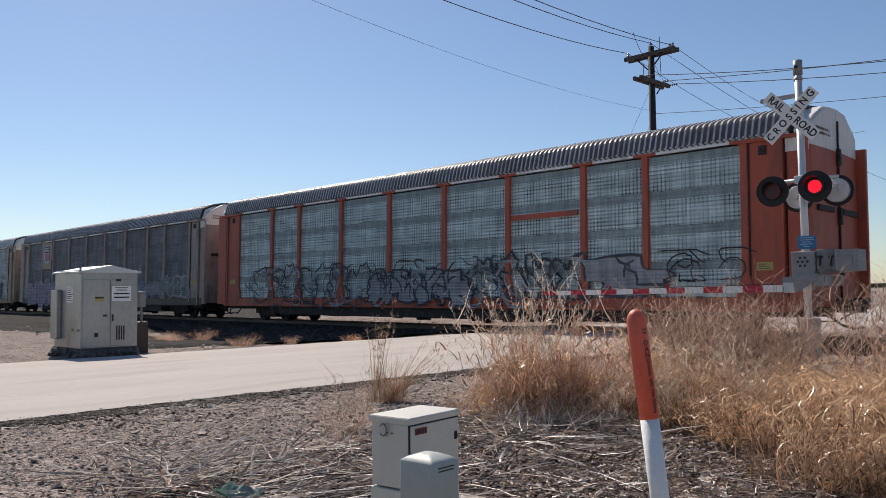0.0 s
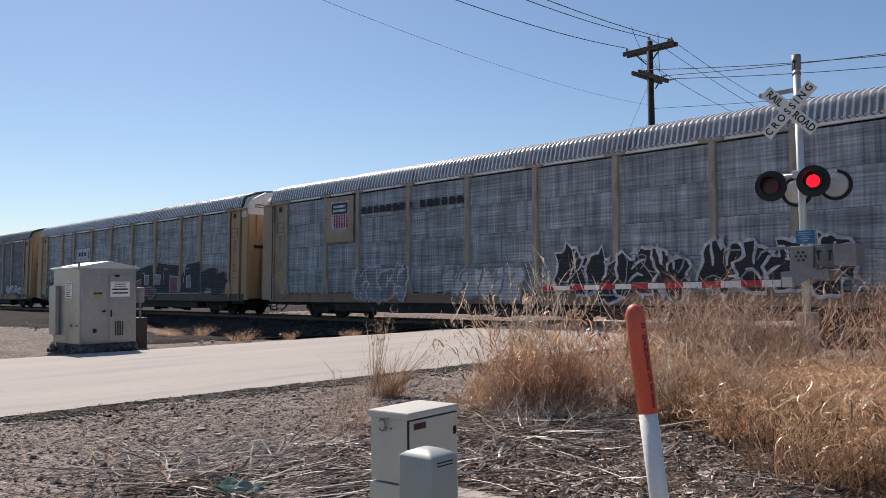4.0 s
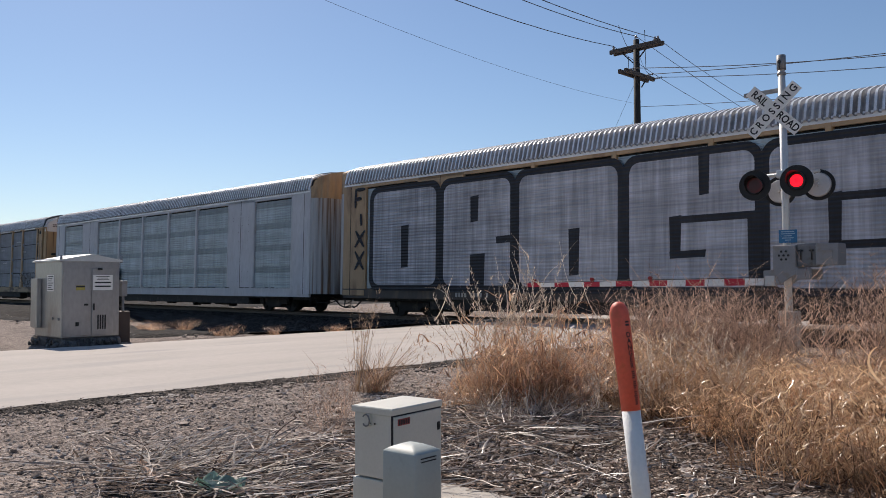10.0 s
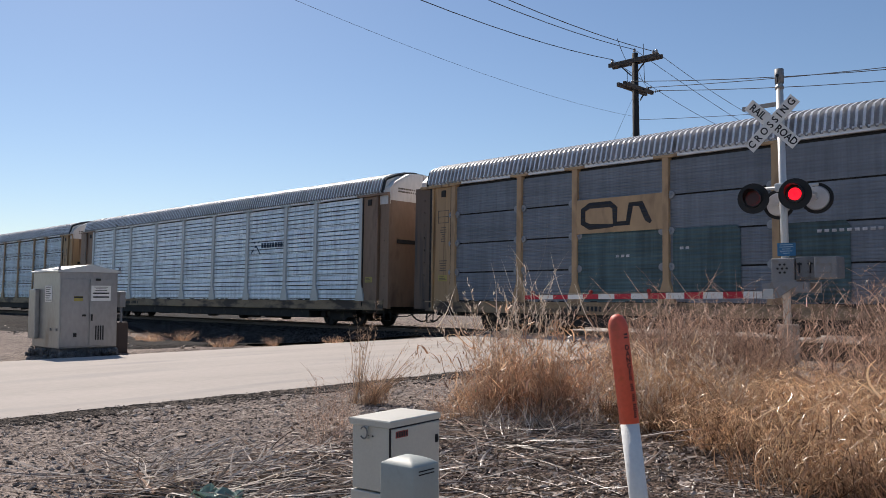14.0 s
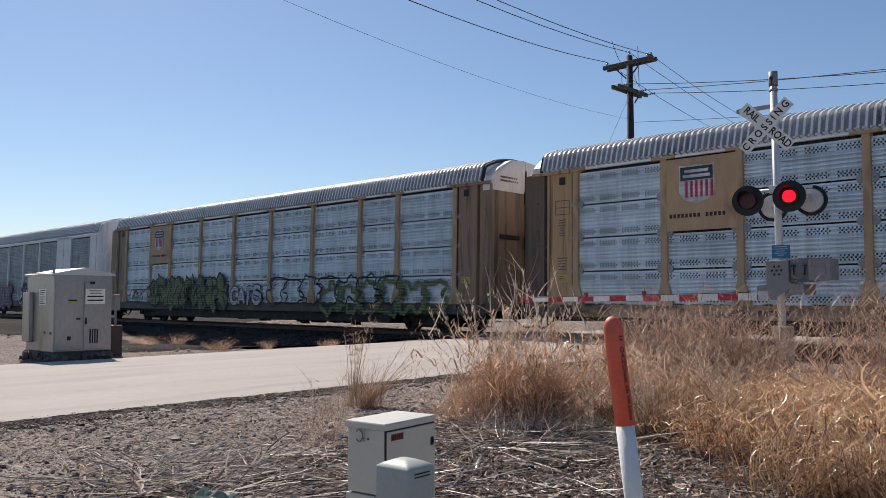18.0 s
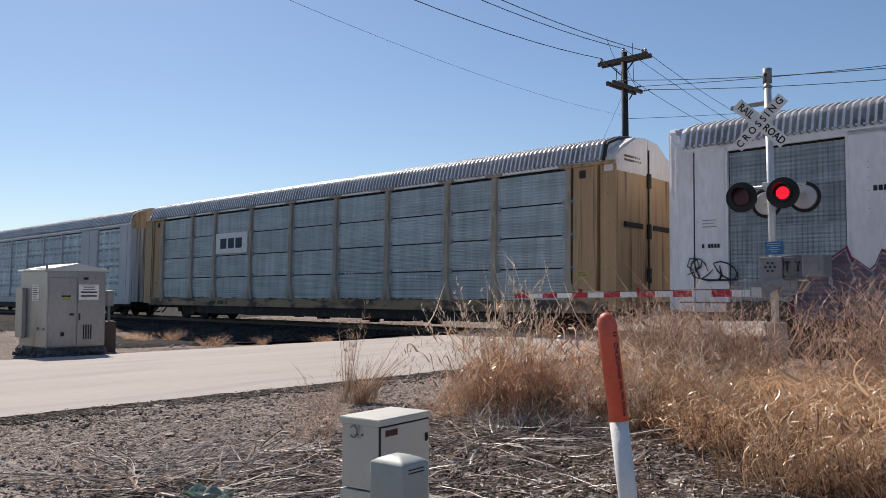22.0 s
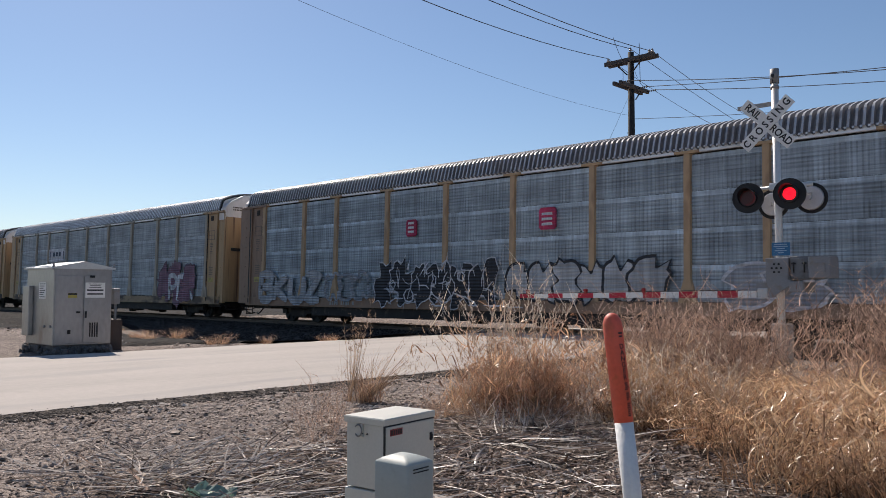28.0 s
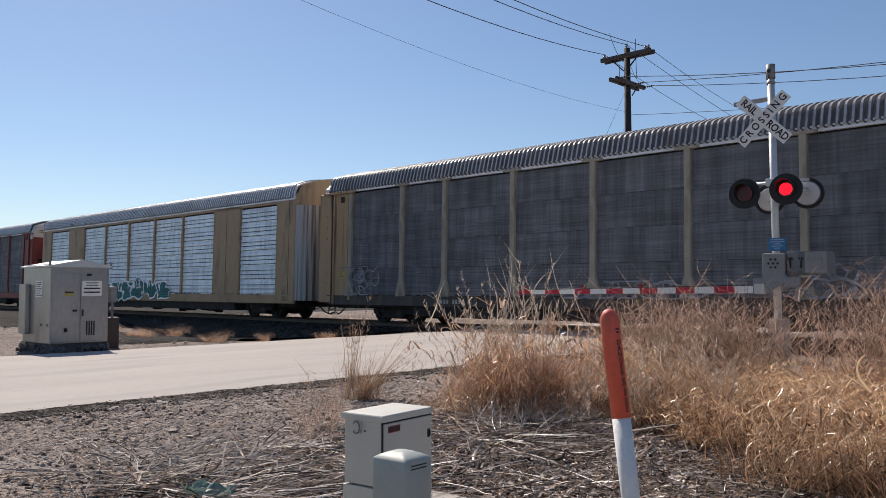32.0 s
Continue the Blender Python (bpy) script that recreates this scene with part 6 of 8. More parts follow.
def build_gate():
    gate = thing("crossing_gate", pose(SX, SY, 0), "lowered red and white crossing gate arm with its machine", "crossing gate")
    bm = bmesh.new()
    box(bm, -0.12, 0.28, -0.27, 0.2, 1.42, 1.86, 0.02)
    body = part("gate_machine", bm, MECH, gate)
    bm = bmesh.new()
    box(bm, 0.28, 0.64, -0.22, 0.15, 1.48, 1.88, 0.02)
    box(bm, 0.3, 0.62, -0.235, -0.215, 1.52, 1.84, 0.008)
    part("machine_cover", bm, mat("dark weathered machine cover", (0.17, 0.175, 0.18), 0.6, 0.2, scale=5, vary=0.2, dirt=(0.12, 0.11, 0.10)), gate)
    bm = bmesh.new()
    for x in (0.36, 0.54):
        tube(bm, (x, -0.25, 1.6), (x, -0.25, 1.78), 0.012, n=6)
        box(bm, x - 0.04, x + 0.04, -0.255, -0.235, 1.74, 1.77)
    for i in range(7):
        a = i * math.pi * 2 / 6
        tube(bm, (0.08 + 0.08 * math.cos(a) * (i < 6), -0.285, 1.68 + 0.08 * math.sin(a) * (i < 6)), (0.08 + 0.08 * math.cos(a) * (i < 6), -0.265, 1.68 + 0.08 * math.sin(a) * (i < 6)), 0.02, n=7)
    tagged(part("bolts", bm, LAMPBLACK, gate), kind="stuff")
    bm = bmesh.new()
    box(bm, 0.62, 0.98, -0.3, 0.12, 1.50, 1.87, 0.02)
    box(bm, 0.70, 0.90, -0.315, -0.295, 1.60, 1.76, 0.008)
    part("relay_box", bm, MECH, gate)
    for y in (-0.3, 0.24):  # short yoke that carries the arm
        bm = bmesh.new()
        sweep(bm, [[(x, y0, z) for x, z in ((-0.26, 1.16), (0.02, 1.18), (0.30, 1.36), (0.34, 1.48), (0.02, 1.44), (-0.26, 1.42))] for y0 in (y - 0.02, y + 0.02)])
        part("yoke", bm, MECH, gate)
        bm = bmesh.new()
        box(bm, 0.30, 0.55, y - 0.035, y + 0.035, 1.26, 1.45, 0.02)
        part("counterweight", bm, MECH, gate)
    bm = bmesh.new()
    box(bm, -0.24, -0.06, -0.335, -0.26, 1.15, 1.33, 0.01)
    part("arm_clamp", bm, ALU, gate)
    n, x0, x1 = 13, -0.6, -5.56
    step = (x1 - x0) / n
    for i in range(n):
        bm = bmesh.new()
        za = 1.222 - 0.06 * i / n
        zb = 1.222 - 0.06 * (i + 1) / n
        h = 0.062 - 0.02 * i / n
        xa, xb = x0 + step * i, x0 + step * (i + 1)
        sweep(bm, [[(x, y, z) for y, z in ((-0.32, zz - h), (-0.29, zz - h), (-0.29, zz + h), (-0.32, zz + h))] for x, zz in ((xb, zb), (xa, za))])
        part("arm_stripe", bm, RED if i % 2 == 0 else WHITE, gate)
    bm = bmesh.new()
    box(bm, -0.6, -0.22, -0.32, -0.29, 1.16, 1.284)
    part("arm_stripe", bm, WHITE, gate)
    for x in (-2.49, -3.84, -5.35):
        bm = bmesh.new()
        zz = 1.222 - 0.06 * (-0.6 - x) / 4.96
        tube(bm, (x, -0.35, zz + 0.105), (x, -0.27, zz + 0.105), 0.034, n=12)
        box(bm, x - 0.03, x + 0.03, -0.325, -0.285, zz + 0.03, zz + 0.085)
        part("arm_lamp", bm, mat("gate lamp red", (0.30, 0.015, 0.015), 0.3, vary=0.1), gate, "small red gate arm lamp")
    bm = bmesh.new()
    tube(bm, (-5.5, -0.305, 1.222), (-0.4, -0.305, 1.30), 0.008, n=5)
    part("lamp_cable", bm, LAMPBLACK, gate)


build_signal()
build_gate()

# ---- marker post, cable boxes and signal case ----


def build_marker_post():
    a, b = Vector((-1.975, 3.38, -0.05)), Vector((-2.128, 3.385, 1.135))
    d = b - a
    q = Vector((0, 0, 1)).rotation_difference(d).to_matrix().to_4x4()
    post = thing("marker_post", Matrix.Translation(a) @ q, "leaning white cable marker post with orange top", "marker post")
    L, r = d.length, 0.0455
    bm = bmesh.new()
    tube(bm, (0, 0, 0), (0, 0, L - 0.49), r * 0.97, n=20)
    part("shaft", bm, WHITE, post, "white plastic shaft")
    bm = bmesh.new()
    n = 20
    prof = [(r, L - 0.505), (r * 1.03, L - 0.05), (r * 1.0, L - 0.035), (r * 0.86, L - 0.012), (r * 0.6, L + 0.006), (r * 0.25, L + 0.014)]
    sweep(bm, [[(rr * math.cos(2 * math.pi * i / n), rr * math.sin(2 * math.pi * i / n), z) for i in range(n)] for rr, z in prof])
    for f in bm.faces:
        f.smooth = len(f.verts) == 4
    sleeve = part("sleeve", bm, ORANGE, post, "faded orange domed sleeve with black print")
    # the word runs down the post, letter above letter, on the side towards the viewer
    base = math.atan2(-0.83, 0.55) + 0.72

    def on_side(ang, z):
        m = Matrix.Translation((math.cos(ang) * r * 1.035, math.sin(ang) * r * 1.035, z))
        return m @ pose(0, 0, 0, 0, 0, math.degrees(ang) + 90) @ pose(0, 0, 0, 90)
    for i, c in enumerate("DANGER"):
        words("lettering", c, 0.034, LETTER, sleeve, on_side(base - 0.05, L - 0.15 - i * 0.029), 0.0005, 0.0006)
    bm = bmesh.new()
    rng = random.Random(3)
    for i in range(17):
        z = L - 0.325 - i * 0.0095
        a0 = base - 0.25 + rng.uniform(0, 0.12)
        a1 = base + 0.32 - rng.uniform(0, 0.2)
        if i in (4, 9):
            continue
        pts = [a0 + (a1 - a0) * j / 3 for j in range(4)]
        for zz in (0,):
            row = [[(math.cos(t) * r * 1.036, math.sin(t) * r * 1.036, z + k) for t in pts] for k in (0, 0.0055)]
            sweep(bm, row, closed=False)
    for z in (L - 0.105, L - 0.09):
        row = [[(math.cos(base - 0.25 + t * 0.12) * r * 1.036, math.sin(base - 0.25 + t * 0.12) * r * 1.036, z + k) for t in range(5)] for k in (0, 0.008)]
        sweep(bm, row, closed=False)
    tagged(part("label_print", bm, LETTER, sleeve), kind="stuff")


build_marker_post()


def build_box():
    """Beige cable cabinet with a lid and a hasp."""
    cab = thing("cable_cabinet", pose(-2.731, 2.455, 0, 0, 0, 97.6), "beige metal cable cabinet with flat lid and red label", "utility cabinet")
    # local: x runs along the door side, y along the narrow side, corner at the origin
    W, Dp, H = 0.374, 0.240, 0.674
    bm = bmesh.new()
    box(bm, 0.006, W - 0.006, 0.006, Dp - 0.006, 0.35, H - 0.03, 0.006)
    body = part("body", bm, BEIGE, cab)
    bm = bmesh.new()
    box(bm, 0.0, W, 0.0, Dp, -0.05, 0.344, 0.005)
    part("base", bm, BEIGE, cab)
    bm = bmesh.new()
    sweep(bm, [[(x, y, z) for x, y in ((-o, -o), (W + o, -o), (W + o, Dp + o), (-o, Dp + o))] for o, z in ((0.003, H - 0.030), (0.004, H - 0.005), (0.0, H), (-0.05, H + 0.003))])
    part("lid", bm, BEIGE, cab, "flat pale lid")
    bm = bmesh.new()
    box(bm, 0.010, W - 0.008, -0.005, 0.004, 0.36, H - 0.038, 0.003)
    door = part("door", bm, BEIGE, cab)
    bm = bmesh.new()
    box(bm, 0.004, W - 0.004, -0.001, 0.008, H - 0.0375, H - 0.0305)
    box(bm, 0.0045, 0.0095, -0.001, 0.008, 0.36, H - 0.032)
    part("door_gap", bm, LAMPBLACK, cab)
    bm = bmesh.new()
    box(bm, 0.330, 0.350, -0.011, -0.004, H - 0.140, H - 0.100, 0.004)
    box(bm, 0.336, 0.344, -0.016, -0.01, H - 0.130, H - 0.110)
    part("lock", bm, LAMPBLACK, door)
    bm = bmesh.new()
    box(bm, 0.036, 0.122, -0.0075, -0.0052, H - 0.080, H - 0.050)
    tag = part("number_label", bm, mat("faded red label", (0.30, 0.05, 0.045), 0.6, vary=0.15), door, "red label with dark bars")
    bm = bmesh.new()
    for i in range(5):
        box(bm, 0.041 + i * 0.016, 0.051 + i * 0.016, -0.0092, -0.0078, H - 0.076, H - 0.054)
    tagged(part("label_print", bm, LETTER, tag), kind="stuff")
    bm = bmesh.new()
    box(bm, -0.004, 0.008, 0.128, 0.160, H - 0.090, H - 0.033)
    hasp = part("hasp", bm, BEIGE, cab)
    bm = bmesh.new()
    ring = [Vector((-0.012, 0.146 + 0.021 * math.cos(0.6 + i * 0.42), H - 0.062 + 0.027 * math.sin(0.6 + i * 0.42))) for i in range(13)]
    loops = []
    for j, p in enumerate(ring):
        out = (p - Vector((-0.012, 0.146, H - 0.062))).normalized()
        loops.append([tuple(p + (out * math.cos(a) + Vector((1, 0, 0)) * math.sin(a)) * 0.0036) for a in (0, 1.05, 2.09, 3.14, 4.19, 5.24)])
    sweep(bm, loops)
    part("shackle", bm, mat("dull steel shackle", (0.22, 0.22, 0.22), 0.4, 0.7, vary=0.1), hasp, "bent steel shackle ring")
    bm = bmesh.new()
    for i in range(2):
        tube(bm, (0.0, 0.1 + i * 0.03, H - 0.075), (-0.004, 0.1 + i * 0.03, H - 0.075), 0.004, n=6)
    part("screw", bm, LAMPBLACK, cab)


build_box()


def build_pedestal():
    """Rounded plastic cable pedestal in front of the cabinet."""
    ped = thing("cable_pedestal", pose(-2.222, 2.098, 0, 0, 0, 4), "grey-green plastic cable pedestal with domed top", "cable pedestal")

    def ring(hw, hd, z, r):
        pts = []
        for cx, cy, a0 in ((hw - r, hd - r, 0), (-hw + r, hd - r, 90), (-hw + r, -hd + r, 180), (hw - r, -hd + r, 270)):
            for j in range(5):
                a = radians(a0 + j * 22.5)
                pts.append((cx + r * math.cos(a), cy + r * math.sin(a), z))
        return pts
    bm = bmesh.new()
    sweep(bm, [ring(0.080, 0.070, z, 0.012) for z in (-0.05, 0.2, 0.56)])
    part("body", bm, PEDESTAL, ped)
    bm = bmesh.new()
    rings = [ring(0.085, 0.075, 0.30, 0.010), ring(0.084, 0.074, 0.616, 0.010), ring(0.082, 0.072, 0.621, 0.010), ring(0.064, 0.056, 0.632, 0.012), ring(0.038, 0.033, 0.642, 0.012), ring(0.013, 0.011, 0.645, 0.006)]
    sweep(bm, rings)
    for f in bm.faces:
        f.smooth = True
    hood = part("hood", bm, PEDESTAL, ped)
    bm = bmesh.new()
    for i in range(2):
        box(bm, 0.082, 0.0865, -0.042, 0.042, 0.600 - i * 0.012, 0.604 - i * 0.012)
    part("moulded_slots", bm, LAMPBLACK, hood)


build_pedestal()
bm = bmesh.new()
box(bm, -0.75, 0.64, -0.6, 0.90, -0.12, 0.02, 0.015)
tagged(part("concrete_pad", bm, CONCRETE, at=pose(-2.75, 2.75, -0.01, 0, 0, 4)), "weathered concrete pad around the cable boxes", "concrete pad")


BROWNBOX = mat("rusty brown steel", (0.075, 0.052, 0.042), 0.7, scale=5, vary=0.3, dirt=(0.07, 0.04, 0.03))


def build_signal_case():
    case = thing("signal_case", pose(-18.62, 6.33, 0), "weathered aluminium railway signal case with notices", "signal case")
    W, Dp, H = 1.5, 1.2, 1.76
    bm = bmesh.new()
    box(bm, 0, W, 0, Dp, 0.12, H, 0.015)
    body = part("body", bm, CASE, case)
    bm = bmesh.new()
    sweep(bm, [[(x, y, z) for y, z in ((-0.05, H - 0.03), (Dp / 2, H + 0.10), (Dp + 0.05, H - 0.03), (Dp + 0.05, H - 0.06), (-0.05, H - 0.06))] for x in (-0.05, W + 0.06)])
    part("roof", bm, ALU, case, "low bright metal roof")
    for y0, y1 in ((0.03, 0.57), (0.61, 1.06)):
        bm = bmesh.new()
        box(bm, W + 0.002, W + 0.02, y0, y1, 0.16, H - 0.2, 0.006)
        door = part("door", bm, CASE, case)
        if y0 > 0.5:
            bm = bmesh.new()
            for i in range(4):
                box(bm, W + 0.021, W + 0.03, 0.73 + i * 0.05, 0.755 + i * 0.05, 0.28, 0.58)
            part("vent", bm, LAMPBLACK, door)
            bm = bmesh.new()
            box(bm, W + 0.021, W + 0.045, 0.635, 0.665, 0.68, 0.82, 0.006)
            part("handle", bm, LAMPBLACK, door)
    bm = bmesh.new()
    box(bm, W + 0.024, W + 0.028, 0.63, 1.04, 1.1, 1.42)
    notice = part("notice", bm, WHITE, case, "white paper notice with dark bars")
    bm = bmesh.new()
    for i, (w, h) in enumerate(((0.28, 0.012), (0.22, 0.012), (0.25, 0.012), (0.34, 0.03), (0.33, 0.03))):
        z = 1.395 - (0, 0.035, 0.07, 0.12, 0.2)[i]
        box(bm, W + 0.0285, W + 0.031, 0.835 - w / 2, 0.835 + w / 2, z - h, z)
    tagged(part("notice_print", bm, LETTER, notice), kind="stuff")
    bm = bmesh.new()
    box(bm, W + 0.022, W + 0.026, 0.28, 0.46, 1.1, 1.2)
    part("caution_label", bm, mat("dull yellow label", (0.4, 0.33, 0.08), 0.6), case, "small dull yellow caution label")
    bm = bmesh.new()
    box(bm, W + 0.0265, W + 0.029, 0.28, 0.46, 1.16, 1.195)
    part("label_bar", bm, LETTER, case)
    bm = bmesh.new()
    box(bm, 0.72, 1.1, -0.006, -0.001, 1.08, 1.42)
    notice = part("notice", bm, WHITE, case, "white paper notice with dark bars")
    bm = bmesh.new()
    for i in range(7):
        box(bm, 0.76, 1.06 - (i % 3) * 0.05, -0.009, -0.0065, 1.38 - i * 0.045, 1.395 - i * 0.045)
    tagged(part("notice_print", bm, LETTER, notice), kind="stuff")
    for x, y in ((W + 0.06, -0.02), (W + 0.06, Dp + 0.03)):
        bm = bmesh.new()
        tube(bm, (x - 0.04, y, H - 0.08), (x - 0.04, y, H + 0.06), 0.025, n=8)
        part("lifting_lug", bm, MECH, case)
    for x in (W - 0.45, W - 0.12):
        bm = bmesh.new()
        tube(bm, (x, -0.02, 0.51), (x, 0.01, 0.51), 0.03, n=8)
        part("conduit_plug", bm, MECH, case)
    bm = bmesh.new()
    box(bm, W + 0.02, W + 0.05, 0.28, 0.34, 0.36, 0.44, 0.006)
    box(bm, W + 0.02, W + 0.045, 0.45, 0.53, 0.78, 0.82, 0.006)
    box(bm, W + 0.022, W + 0.04, 0.72, 0.82, 1.52, 1.57, 0.006)
    tagged(part("latch", bm, LAMPBLACK, case), kind="stuff")
    bm = bmesh.new()
    box(bm, 0.04, W - 0.04, 0.04, Dp - 0.04, -0.1, 0.14, 0.02)
    rng = random.Random(14)
    for _ in range(150):
        u, c = rng.random(), rng.gauss(0.03, 0.07)
        x, y = ((W * u, -c), (W + c, Dp * u), (W + c, Dp * u), (-c, Dp * u))[rng.randrange(4)]
        r = rng.uniform(0.03, 0.08)
        bmesh.ops.create_icosphere(bm, subdivisions=1, radius=r, matrix=pose(x, y, rng.uniform(-0.08, 0.07), rng.uniform(0, 90), rng.uniform(0, 90)) @ Matrix.Diagonal((1, rng.uniform(0.5, 1), rng.uniform(0.5, 0.9), 1)))
    part("rubble_footing", bm, mat("dark rubble footing", (0.13, 0.12, 0.115), 0.9, scale=8, vary=0.8, bump=0.8), case)
    bm = bmesh.new()
    box(bm, 0.03, 0.4, -0.1, 0.0, 0.3, 1.35, 0.015)
    part("side_cabinet", bm, CASE, case)
    bm = bmesh.new()
    tube(bm, (0.9, Dp + 0.35, -0.1), (0.9, Dp + 0.35, 1.3), 0.03, n=8)
    box(bm, 0.82, 0.98, Dp + 0.28, Dp + 0.42, 0.95, 1.3, 0.02)
    tagged(part("meter_post", bm, MECH, at=pose(-18.62, 6.33, 0)), "small grey meter box on a steel post", "meter post")
    bm = bmesh.new()
    box(bm, 0.55, 0.95, Dp + 0.15, Dp + 0.5, -0.15, 0.62, 0.02)
    tagged(part("junction_box", bm, BROWNBOX, at=pose(-18.62, 6.33, 0)), "squat rusty brown junction box behind the signal case", "junction box")


build_signal_case()

# ---- utility pole and wires ----
PX, PY = -17.8, 30.0


def build_pole():
    pole = thing("utility_pole", pose(PX, PY, 0), "dark wooden utility pole with two crossarms", "utility pole")
    bm = bmesh.new()
    tube(bm, (0, 0, -0.3), (0, 0, 11.5), 0.19, 0.125, 12)
    part("shaft", bm, POLEWOOD, pole)
    wood = mat("grey crossarm wood", (0.075, 0.066, 0.062), 0.85, scale=5, vary=0.3, stretch=(0.2, 1, 1))
    for y in (-0.16, 0.16):
        bm = bmesh.new()
        box(bm, -1.2, 1.2, y - 0.06, y + 0.06, 11.06, 11.24, 0.015)
        part("crossarm", bm, wood, pole)
    for x in (-0.15, 0.15):
        bm = bmesh.new()
        box(bm, x - 0.06, x + 0.06, -1.15, 1.15, 9.88, 10.05, 0.015)
        part("crossarm", bm, wood, pole)
    for s in (-1, 1):
        bm = bmesh.new()
        box(bm, -0.02, 0.02, -0.025, 0.025, 0, 0.85)
        part("brace", bm, POLEWOOD, pole, at=pose(s * 0.08, -0.17, 10.5, 0, s * 45, 0))
        bm = bmesh.new()
        box(bm, -0.02, 0.02, -0.02, 0.02, 0, 0.65)
        part("brace", bm, POLEWOOD, pole, at=pose(0.17, s * 0.08, 9.45, -s * 45, 0, 0))
    for x, z in ((-1.12, 11.24), (-0.02, 11.5), (0.88, 11.24), (1.02, 11.24)):
        bm = bmesh.new()
        tube(bm, (x, 0, z), (x, 0, z + 0.1), 0.02, n=6)
        tube(bm, (x, 0, z + 0.08), (x, 0, z + 0.14), 0.07, 0.05, 10)
        tube(bm, (x, 0, z + 0.15), (x, 0, z + 0.21), 0.055, 0.03, 10)
        part("insulator", bm, mat("porcelain insulator", (0.32, 0.32, 0.34), 0.3, vary=0.1), pole)
    for y in (-1.05, 0.3, 1.05):
        bm = bmesh.new()
        for j in range(4):
            tube(bm, (0.25 + j * 0.1, y, 9.97), (0.30 + j * 0.1, y, 9.97), 0.055, 0.02, 8)
        part("strain_insulator", bm, mat("dark strain insulator", (0.08, 0.08, 0.09), 0.4, vary=0.1), pole)


build_pole()


def wire(a, b, sag, r=0.012, n=22, name="overhead_wire", label="dark overhead wire sagging between poles"):
    bm = bmesh.new()
    a, b = Vector(a), Vector(b)
    pts = [a.lerp(b, i / n) - Vector((0, 0, 4 * sag * (i / n) * (1 - i / n))) for i in range(n + 1)]
    side = (b - a).cross(Vector((0, 0, 1))).normalized()
    sweep(bm, [[p + side * r, p + Vector((0, 0, r)), p - side * r, p - Vector((0, 0, r))] for p in pts])
    return tagged(part(name, bm, WIRE), label, "wire", "overhead wires")


for x, z, dx, dz, sag, bx, bz, bsag in ((-1.12, 11.45, 8.2, -0.6, 1.82, -11.0, 4.8, 1.47), (-0.02, 11.66, 8.9, -1.6, 1.62, -2.9, -2.1, 1.1), (1.02, 11.33, 8.2, -1.6, 1.51, -10.1, 5.2, 1.39)):
    wire((PX + x, PY, z), (PX + x + dx, PY - 46, z + dz), sag, 0.015)
    wire((PX + x, PY, z), (PX + x + bx, PY + 55, z + bz), bsag, 0.015)
for y, z, sag in ((-1.05, 9.97, 2.1), (0.3, 9.97, 1.5), (1.05, 9.97, 2.0)):
    wire((PX + 0.6, PY + y, z), (PX + 46, PY + y, z + 0.1), sag, 0.014)
wire((PX, PY, 8.62), (PX + 46, PY, 8.6), 1.4, 0.010)
wire((PX, PY, 8.75), (PX + 8.8, PY - 46, 9.2), 1.51, 0.0045)
wire((PX - 0.05, PY, 9.75), (PX - 5.5, PY, 0.0), 0.02, 0.010, name="guy_wire", label="steel guy wire of the utility pole")
wire((PX - 0.05, PY, 8.3), (PX - 4.6, PY, 0.0), 0.02, 0.010, name="guy_wire", label="steel guy wire of the utility pole")
for a, b in (((-0.05, -1.3, 11.85), (-0.1, -0.1, 10.9)), ((1.1, -1.2, 11.4), (0.5, -0.1, 10.1)), ((-0.3, -0.15, 10.8), (-0.2, -0.3, 10.0)), ((0.3, -0.2, 10.6), (0.55, 0.3, 9.97))):
    wire((PX + a[0], PY + a[1], a[2]), (PX + b[0], PY + b[1], b[2]), 0.2, 0.012, 10, "jumper_wire", "short looping jumper wire on the utility pole")

decorate()

# ---- vegetation and litter ----


